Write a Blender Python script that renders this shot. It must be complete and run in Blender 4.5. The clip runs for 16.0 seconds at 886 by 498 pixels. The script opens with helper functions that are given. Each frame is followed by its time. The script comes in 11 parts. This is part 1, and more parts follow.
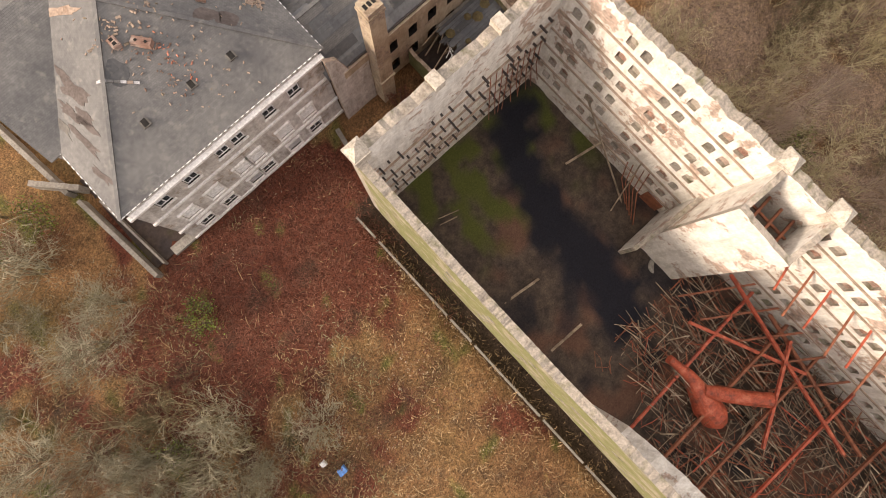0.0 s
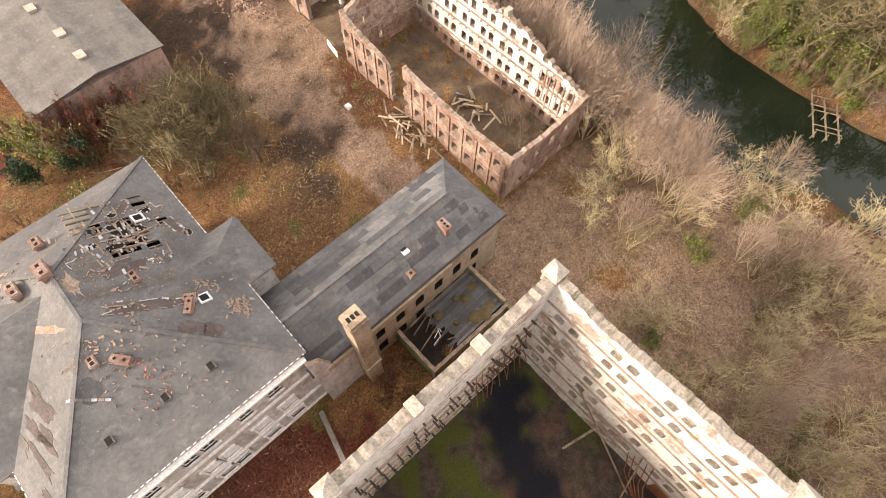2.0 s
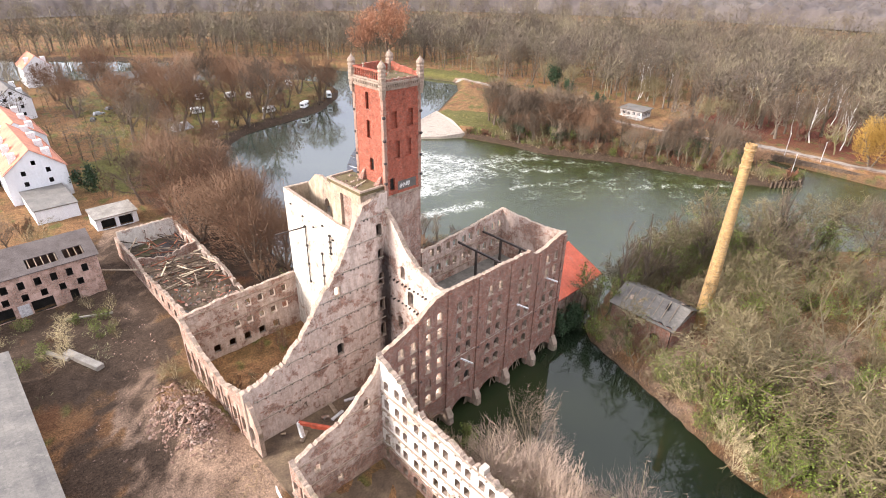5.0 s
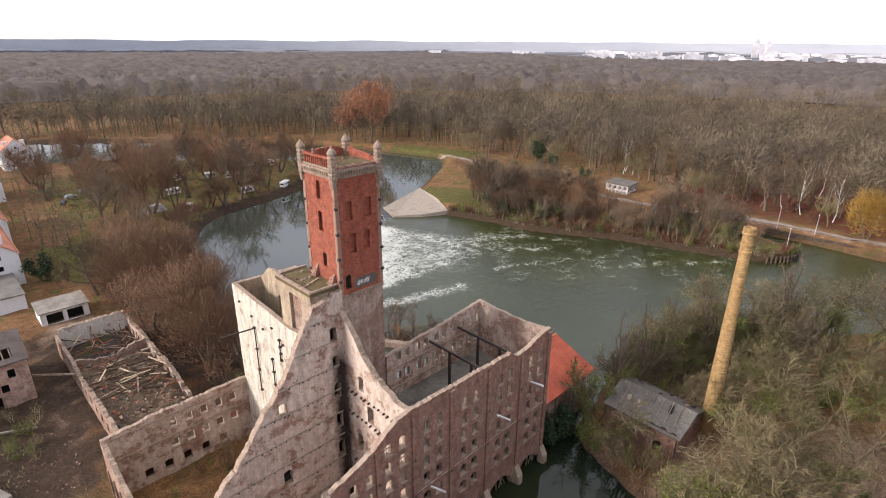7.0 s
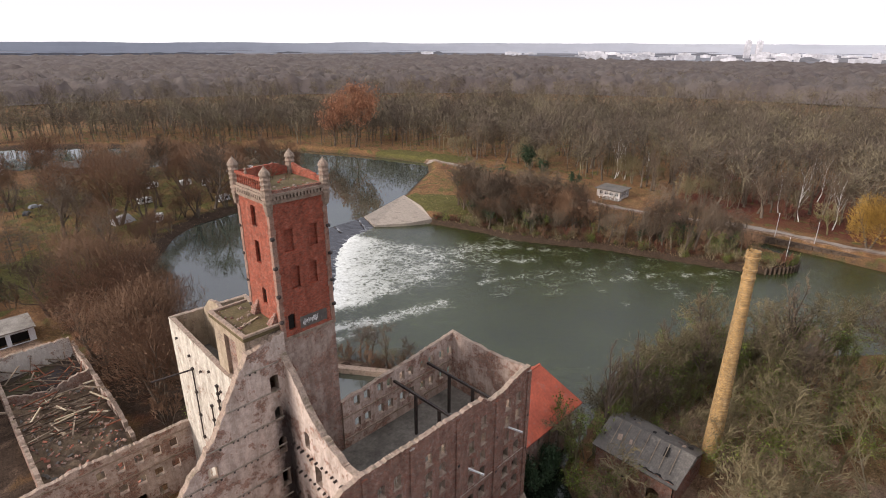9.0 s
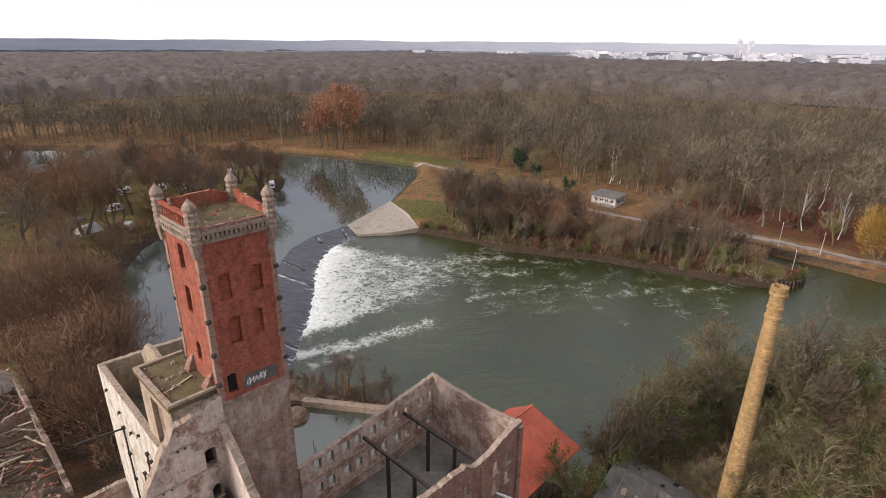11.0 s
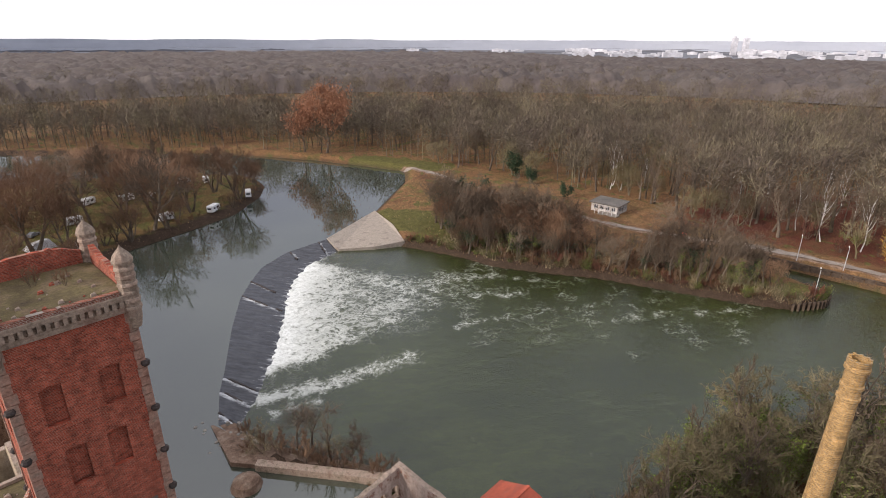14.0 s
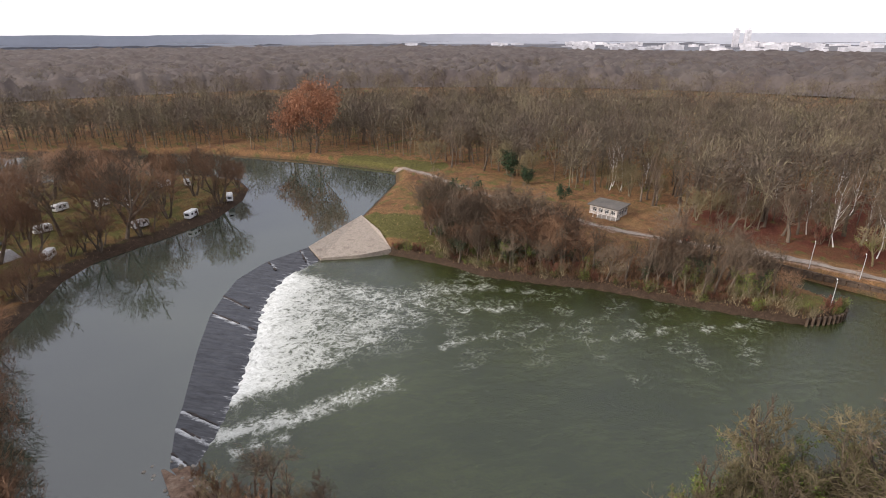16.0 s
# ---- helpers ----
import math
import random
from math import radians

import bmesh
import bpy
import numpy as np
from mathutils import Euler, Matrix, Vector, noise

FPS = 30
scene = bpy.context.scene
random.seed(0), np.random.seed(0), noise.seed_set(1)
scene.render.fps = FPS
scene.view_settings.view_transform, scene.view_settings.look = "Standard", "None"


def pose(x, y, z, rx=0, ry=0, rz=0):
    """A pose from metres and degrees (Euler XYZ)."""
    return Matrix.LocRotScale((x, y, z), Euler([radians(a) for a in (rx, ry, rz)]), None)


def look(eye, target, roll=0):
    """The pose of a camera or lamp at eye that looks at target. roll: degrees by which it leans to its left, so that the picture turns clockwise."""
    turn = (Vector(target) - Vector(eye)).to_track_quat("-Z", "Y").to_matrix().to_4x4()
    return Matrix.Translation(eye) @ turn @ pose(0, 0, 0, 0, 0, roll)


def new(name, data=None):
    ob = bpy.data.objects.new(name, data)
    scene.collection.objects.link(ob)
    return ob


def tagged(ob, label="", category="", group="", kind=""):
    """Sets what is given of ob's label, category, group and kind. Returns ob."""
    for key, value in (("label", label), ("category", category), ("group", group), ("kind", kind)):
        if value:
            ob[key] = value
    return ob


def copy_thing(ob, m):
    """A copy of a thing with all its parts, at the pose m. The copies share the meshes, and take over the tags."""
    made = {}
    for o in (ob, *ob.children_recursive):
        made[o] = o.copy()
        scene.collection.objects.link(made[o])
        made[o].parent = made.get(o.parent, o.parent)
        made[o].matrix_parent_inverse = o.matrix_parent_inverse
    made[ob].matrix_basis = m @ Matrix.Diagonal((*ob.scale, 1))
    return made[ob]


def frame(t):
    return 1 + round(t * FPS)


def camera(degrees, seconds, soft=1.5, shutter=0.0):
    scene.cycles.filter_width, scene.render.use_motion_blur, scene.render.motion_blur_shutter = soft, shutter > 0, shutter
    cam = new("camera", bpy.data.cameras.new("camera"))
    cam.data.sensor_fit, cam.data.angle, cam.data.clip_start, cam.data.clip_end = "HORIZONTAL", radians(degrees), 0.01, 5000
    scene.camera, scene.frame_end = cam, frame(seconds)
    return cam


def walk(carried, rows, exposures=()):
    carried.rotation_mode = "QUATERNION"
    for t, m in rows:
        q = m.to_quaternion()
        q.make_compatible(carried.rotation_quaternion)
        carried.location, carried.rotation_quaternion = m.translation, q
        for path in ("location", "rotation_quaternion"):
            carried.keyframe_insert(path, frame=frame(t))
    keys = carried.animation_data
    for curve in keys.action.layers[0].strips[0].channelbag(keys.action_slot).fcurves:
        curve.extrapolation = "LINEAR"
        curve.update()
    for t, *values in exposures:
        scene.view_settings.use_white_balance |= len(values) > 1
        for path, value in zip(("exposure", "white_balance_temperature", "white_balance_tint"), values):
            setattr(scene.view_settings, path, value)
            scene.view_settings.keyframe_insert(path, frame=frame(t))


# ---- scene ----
cam = camera(78.1, 16.0, soft=0.95)
PATH = [
    (0, (-1.05, -0.538, 57.635), (-0.868, -0.425, 55.646), 15.4),
    (0.5, (0.282, 0.593, 57.734), (0.586, 0.841, 55.773), 8.0),
    (1, (2.128, 1.865, 57.958), (2.537, 2.241, 56.037), 4.7),
    (1.5, (4.197, 3.296, 58.156), (4.711, 3.798, 56.29), 2.9),
    (2, (6.285, 4.887, 58.409), (6.913, 5.51, 56.615), 2.5),
    (2.5, (8.329, 6.48, 58.507), (9.079, 7.233, 56.812), 2.2),
    (3, (10.546, 8.212, 58.666), (11.409, 9.087, 57.089), 1.9),
    (3.5, (12.91, 9.671, 58.586), (13.878, 10.666, 57.147), 1.5),
    (4, (15.243, 11.311, 58.454), (16.308, 12.411, 57.167), 1.4),
    (4.5, (17.582, 12.934, 58.459), (18.732, 14.124, 57.336), 1.2),
    (5, (19.899, 14.515, 58.431), (21.123, 15.78, 57.484), 1.1),
    (7.5, (31.737, 20.339, 57.777), (33.054, 21.666, 57.065), 0.4),
    (8, (34.075, 21.334, 57.791), (35.396, 22.657, 57.079), 0.4),
    (8.5, (36.399, 22.366, 57.775), (37.723, 23.685, 57.064), 0.2),
    (9, (38.621, 23.506, 57.711), (39.95, 24.82, 57.001), 0.2),
    (11.5, (49.213, 31.277, 57.979), (50.563, 32.567, 57.263), 0.4),
    (12, (51.327, 32.886, 57.858), (52.679, 34.175, 57.142), 0.3),
    (12.5, (53.466, 34.527, 57.603), (54.82, 35.813, 56.887), 0.3),
    (13, (55.641, 36.052, 57.445), (56.997, 37.335, 56.727), 0.3),
    (13.5, (57.947, 37.419, 57.313), (59.303, 38.702, 56.595), 0.3),
    (14, (60.172, 38.648, 57.262), (61.528, 39.93, 56.543), 0.2),
    (14.5, (62.509, 39.802, 57.242), (63.864, 41.083, 56.521), 0.1),
    (15, (64.916, 40.864, 57.124), (66.27, 42.146, 56.402), -0.1),
    (15.5, (67.677, 42.264, 57.402), (69.029, 43.545, 56.671), -0.1),
    (16, (70.177, 43.283, 57.337), (71.525, 44.563, 56.6), -0.2),
]
walk(cam, [(t, look(eye, target, roll)) for t, eye, target, roll in PATH], [(0, 0.55, 7500, 17), (1.5, 0.76, 7450, 17), (3.0, 1.06, 7400, 17), (3.5, 1.06, 7200, 16.5), (4.0, 1.18, 6900, 16), (5.0, 1.28, 6350, 16), (6.2, 0.8, 6400, 16), (7.3, 0.27, 6500, 16.5), (9.0, 0.06, 6500, 16.5), (16, 0.08, 6450, 16)]
)

# ---- world, sun ----
SUN_FROM = Vector((-0.86, 0.34, 0.40)).normalized()
world = bpy.data.worlds.new("sky")
scene.world = world
world.use_nodes = True
wn = world.node_tree.nodes
wl = world.node_tree.links
sky = wn.new("ShaderNodeTexSky")
sky.sky_type = "NISHITA"
sky.sun_disc = False
sky.sun_elevation = math.asin(SUN_FROM.z)
sky.sun_rotation = math.atan2(SUN_FROM.x, SUN_FROM.y)
sky.dust_density = 4.0
sky.air_density = 1.2
veil = wn.new("ShaderNodeMixRGB")
veil.inputs[0].default_value = 0.74
way = wn.new("ShaderNodeTexCoord")
up = wn.new("ShaderNodeSeparateXYZ")
wl.new(way.outputs["Generated"], up.inputs[0])
haze = wn.new("ShaderNodeValToRGB")
for at_, tone in ((0.0, (1.0, 1.0, 1.0)), (0.25, (0.80, 0.81, 0.84)), (0.5, (0.67, 0.685, 0.745)), (1.0, (0.48, 0.50, 0.59))):
    stop = haze.color_ramp.elements.new(at_) if 0 < at_ < 1 else haze.color_ramp.elements[int(at_)]
    stop.color = (*tone, 1)
wl.new(up.outputs[2], haze.inputs[0])
dim = wn.new("ShaderNodeVectorMath")
dim.operation = "SCALE"
dim.inputs["Scale"].default_value = 13.8
wl.new(haze.outputs[0], dim.inputs[0])
wl.new(dim.outputs[0], veil.inputs[2])
wl.new(sky.outputs[0], veil.inputs[1])
wl.new(veil.outputs[0], wn["Background"].inputs[0])
wn["Background"].inputs[1].default_value = 0.10
sun_data = bpy.data.lights.new("sun", "SUN")
sun_data.energy = 3.5
sun_data.angle = radians(12)
sun_data.color = (1.0, 0.93, 0.84)
sun = new("sun", sun_data)
sun.matrix_world = look(SUN_FROM * 100, (0, 0, 0))


# ---- materials ----
def nodes_of(m):
    m.use_nodes = True
    return m.node_tree.nodes, m.node_tree.links, m.node_tree.nodes["Principled BSDF"]


def ramp(n, stops):
    r = n.new("ShaderNodeValToRGB")
    e = r.color_ramp.elements
    e[0].position, e[0].color = stops[0][0], (*stops[0][1], 1)
    e[1].position, e[1].color = stops[-1][0], (*stops[-1][1], 1)
    for p, c in stops[1:-1]:
        k = e.new(p)
        k.color = (*c, 1)
    return r


def mix(n, l, mode, fac, a, b):
    x = n.new("ShaderNodeMixRGB")
    x.blend_type = mode
    for s, v in ((0, fac), (1, a), (2, b)):
        if isinstance(v, (int, float)):
            x.inputs[s].default_value = v
        elif isinstance(v, tuple):
            x.inputs[s].default_value = (*v, 1)
        else:
            l.new(v, x.inputs[s])
    return x.outputs[0]


def noise_tex(n, l, vec, scale, detail=4.0, rough=0.6, stretch=None):
    t = n.new("ShaderNodeTexNoise")
    t.inputs["Scale"].default_value = scale
    t.inputs["Detail"].default_value = detail
    t.inputs["Roughness"].default_value = rough
    if stretch:
        mp = n.new("ShaderNodeMapping")
        mp.inputs["Scale"].default_value = stretch
        l.new(vec, mp.inputs[0])
        vec = mp.outputs[0]
    l.new(vec, t.inputs["Vector"])
    return t.outputs["Fac"]


def bump(n, l, bs, height, strength, dist):
    b = n.new("ShaderNodeBump")
    b.inputs["Strength"].default_value = strength
    b.inputs["Distance"].default_value = dist
    l.new(height, b.inputs["Height"])
    l.new(b.outputs[0], bs.inputs["Normal"])


def rough_mat(name, a, b, c=None, big=0.25, fine=4.0, rough=0.9, relief=0.4, metal=0.0, island=0.0, each=0.0, spec=0.3, grain=1.0):
    """Matt stuff: two or three tones in large patches, with finer grain."""
    m = bpy.data.materials.new(name)
    n, l, bs = nodes_of(m)
    pos = n.new("ShaderNodeNewGeometry")
    p = pos.outputs["Position"]
    f1 = noise_tex(n, l, p, big, 5)
    f2 = noise_tex(n, l, p, fine, 4, 0.7)
    stops = [(0.36, a), (0.64, b)] if c is None else [(0.32, a), (0.5, b), (0.68, c)]
    r = ramp(n, stops)
    l.new(f1, r.inputs[0])
    g = ramp(n, [(0.25, (0.55, 0.55, 0.55)), (0.75, (1.35, 1.35, 1.35))])
    l.new(f2, g.inputs[0])
    col = mix(n, l, "MULTIPLY", grain, r.outputs[0], g.outputs[0])
    if island or each:
        k = ramp(n, [(0.0, (1 - max(island, each),) * 3), (1.0, (1 + max(island, each),) * 3)])
        if island:
            l.new(pos.outputs["Random Per Island"], k.inputs[0])
        else:
            oi = n.new("ShaderNodeObjectInfo")
            l.new(oi.outputs["Random"], k.inputs[0])
        col = mix(n, l, "MULTIPLY", 1.0, col, k.outputs[0])
    l.new(col, bs.inputs["Base Color"])
    bs.inputs["Roughness"].default_value = rough
    bs.inputs["Metallic"].default_value = metal
    bs.inputs["Specular IOR Level"].default_value = spec
    if relief:
        bump(n, l, bs, f2, relief, 0.05)
    return m


def wall_mat(name, paint, brick, bare=0.5, paint2=None, dirt=0.5, mortar=(0.35, 0.31, 0.27), soot=None, bands=0.0, moss=0.0):
    """Painted or bare brickwork: bricks show through where the coat has gone; streaks run down it."""
    m = bpy.data.materials.new(name)
    n, l, bs = nodes_of(m)
    geo = n.new("ShaderNodeNewGeometry")
    p = geo.outputs["Position"]
    sep = n.new("ShaderNodeSeparateXYZ")
    l.new(p, sep.inputs[0])
    add = n.new("ShaderNodeMath")
    l.new(sep.outputs[0], add.inputs[0])
    l.new(sep.outputs[1], add.inputs[1])
    com = n.new("ShaderNodeCombineXYZ")
    l.new(add.outputs[0], com.inputs[0])
    l.new(sep.outputs[2], com.inputs[1])
    flat = com.outputs[0]
    bt = n.new("ShaderNodeTexBrick")
    bt.inputs["Scale"].default_value = 1.0
    bt.inputs["Brick Width"].default_value = 0.26
    bt.inputs["Row Height"].default_value = 0.08
    bt.inputs["Mortar Size"].default_value = 0.012
    bt.inputs["Color1"].default_value = (*[v * 0.62 for v in brick], 1)
    bt.inputs["Color2"].default_value = (*[v * 1.35 for v in brick], 1)
    bt.inputs["Mortar"].default_value = (*mortar, 1)
    l.new(flat, bt.inputs["Vector"])
    big = noise_tex(n, l, p, 0.35, 6, 0.65)
    mid = noise_tex(n, l, p, 1.7, 6, 0.7)
    fine = noise_tex(n, l, p, 9.0, 3, 0.7)
    brk = mix(n, l, "MULTIPLY", 0.85, bt.outputs["Color"], ramp_of(n, l, mid, (0.45, 0.45, 0.45), (1.5, 1.45, 1.4)))
    p2 = paint2 or tuple(v * 0.7 for v in paint)
    coat = ramp(n, [(0.33, p2), (0.6, paint)])
    l.new(mid, coat.inputs[0])
    blend = n.new("ShaderNodeMath")
    blend.operation = "MULTIPLY_ADD"
    l.new(mid, blend.inputs[0])
    blend.inputs[1].default_value = 0.5
    l.new(big, blend.inputs[2])
    edge = ramp(n, [(0.74 - 0.5 * bare + 0.20, (0, 0, 0)), (0.78 - 0.5 * bare + 0.20, (1, 1, 1))])
    l.new(blend.outputs[0], edge.inputs[0])
    col = mix(n, l, "MIX", edge.outputs[0], coat.outputs[0], brk)
    st = noise_tex(n, l, flat, 1.0, 6, 0.75, (1.1, 0.22, 1))
    col = mix(n, l, "MULTIPLY", dirt, col, ramp_of(n, l, st, (0.38, 0.34, 0.30), (1.15, 1.15, 1.15), 0.28, 0.6))
    col = mix(n, l, "MULTIPLY", 0.5, col, ramp_of(n, l, fine, (0.6, 0.6, 0.6), (1.3, 1.3, 1.3)))
    if bands:
        wv = n.new("ShaderNodeTexWave")
        wv.bands_direction = "Y"
        wv.inputs["Scale"].default_value = bands
        wv.inputs["Distortion"].default_value = 1.2
        l.new(flat, wv.inputs["Vector"])
        col = mix(n, l, "MULTIPLY", 0.5, col, ramp_of(n, l, wv.outputs["Fac"], (0.55, 0.5, 0.47), (1.15, 1.15, 1.15), 0.05, 0.3))
    if moss:
        mm = mix(n, l, "MULTIPLY", 1.0, ramp_of(n, l, big, (0, 0, 0), (1, 1, 1), 0.40, 0.52), (moss, moss, moss))
        col = mix(n, l, "MIX", mm, col, (0.13, 0.16, 0.035))
    if soot:
        # a flue's soot, running up the wall where the corner pipe stood
        x0, half = soot
        d = n.new("ShaderNodeMath")
        d.operation = "SUBTRACT"
        l.new(add.outputs[0], d.inputs[0])
        d.inputs[1].default_value = x0
        a = n.new("ShaderNodeMath")
        a.operation = "ABSOLUTE"
        l.new(d.outputs[0], a.inputs[0])
        q = n.new("ShaderNodeMath")
        q.operation = "MULTIPLY_ADD"
        l.new(mid, q.inputs[0])
        q.inputs[1].default_value = 1.6
        l.new(a.outputs[0], q.inputs[2])
        s = ramp_of(n, l, q.outputs[0], (0.10, 0.095, 0.10), (1, 1, 1), half, half + 1.2)
        hz = ramp_of(n, l, sep.outputs[2], (0, 0, 0), (1, 1, 1), 21.0, 24.0)
        s = mix(n, l, "MIX", hz, s, (1.0, 1.0, 1.0))
        col = mix(n, l, "MULTIPLY", 1.0, col, s)
    l.new(col, bs.inputs["Base Color"])
    bs.inputs["Roughness"].default_value = 0.92
    bs.inputs["Specular IOR Level"].default_value = 0.25
    h = mix(n, l, "MIX", 0.5, bt.outputs["Fac"], mid)
    bump(n, l, bs, h, 0.5, 0.04)
    return m


def ramp_of(n, l, fac, lo, hi, a=0.25, b=0.75):
    """A two-tone ramp over fac; ends past 1 are brought into range first."""
    if b > 1.0:
        mr = n.new("ShaderNodeMapRange")
        mr.inputs[1].default_value, mr.inputs[2].default_value = a, b
        l.new(fac, mr.inputs[0])
        fac, a, b = mr.outputs[0], 0.0, 1.0
    r = ramp(n, [(a, lo), (b, hi)])
    l.new(fac, r.inputs[0])
    return r.outputs[0]


def slate_mat(name, a, b, patch, tile=(0.3, 0.22), warm=0.0):
    """Weathered slates or felt in rows, with mended patches of another tone."""
    m = bpy.data.materials.new(name)
    n, l, bs = nodes_of(m)
    geo = n.new("ShaderNodeNewGeometry")
    p = geo.outputs["Position"]
    bt = n.new("ShaderNodeTexBrick")
    bt.inputs["Scale"].default_value = 1.0
    bt.inputs["Brick Width"].default_value = tile[0]
    bt.inputs["Row Height"].default_value = tile[1]
    bt.inputs["Mortar Size"].default_value = 0.012
    bt.inputs["Color1"].default_value = (*a, 1)
    bt.inputs["Color2"].default_value = (*b, 1)
    bt.inputs["Mortar"].default_value = (*[v * 0.8 for v in a], 1)
    l.new(p, bt.inputs["Vector"])
    big = noise_tex(n, l, p, 0.3, 5, 0.6)
    fine = noise_tex(n, l, p, 3.0, 5, 0.7)
    pb = n.new("ShaderNodeTexBrick")
    pb.inputs["Scale"].default_value = 1.0
    pb.inputs["Brick Width"].default_value = 3.1
    pb.inputs["Row Height"].default_value = 1.3
    pb.inputs["Mortar Size"].default_value = 0.0
    pb.inputs["Color1"].default_value = (0.72, 0.72, 0.74, 1)
    pb.inputs["Color2"].default_value = (1.25, 1.25, 1.25, 1)
    pb.offset = 0.37
    l.new(p, pb.inputs["Vector"])
    col = mix(n, l, "MULTIPLY", patch, bt.outputs["Color"], pb.outputs["Color"])
    col = mix(n, l, "MULTIPLY", 0.8, col, ramp_of(n, l, big, (0.62, 0.62, 0.64), (1.35, 1.32, 1.26), 0.3, 0.7))
    col = mix(n, l, "MULTIPLY", 0.7, col, ramp_of(n, l, fine, (0.6, 0.6, 0.6), (1.35, 1.35, 1.35)))
    lich = ramp_of(n, l, noise_tex(n, l, p, 0.9, 6, 0.75), (0, 0, 0), (1, 1, 1), 0.56, 0.66)
    col = mix(n, l, "MIX", mix(n, l, "MULTIPLY", 1.0, lich, (0.35, 0.35, 0.35)), col, (0.30, 0.28, 0.24))
    l.new(col, bs.inputs["Base Color"])
    bs.inputs["Roughness"].default_value = 0.75
    bump(n, l, bs, fine, 0.35, 0.04)
    return m


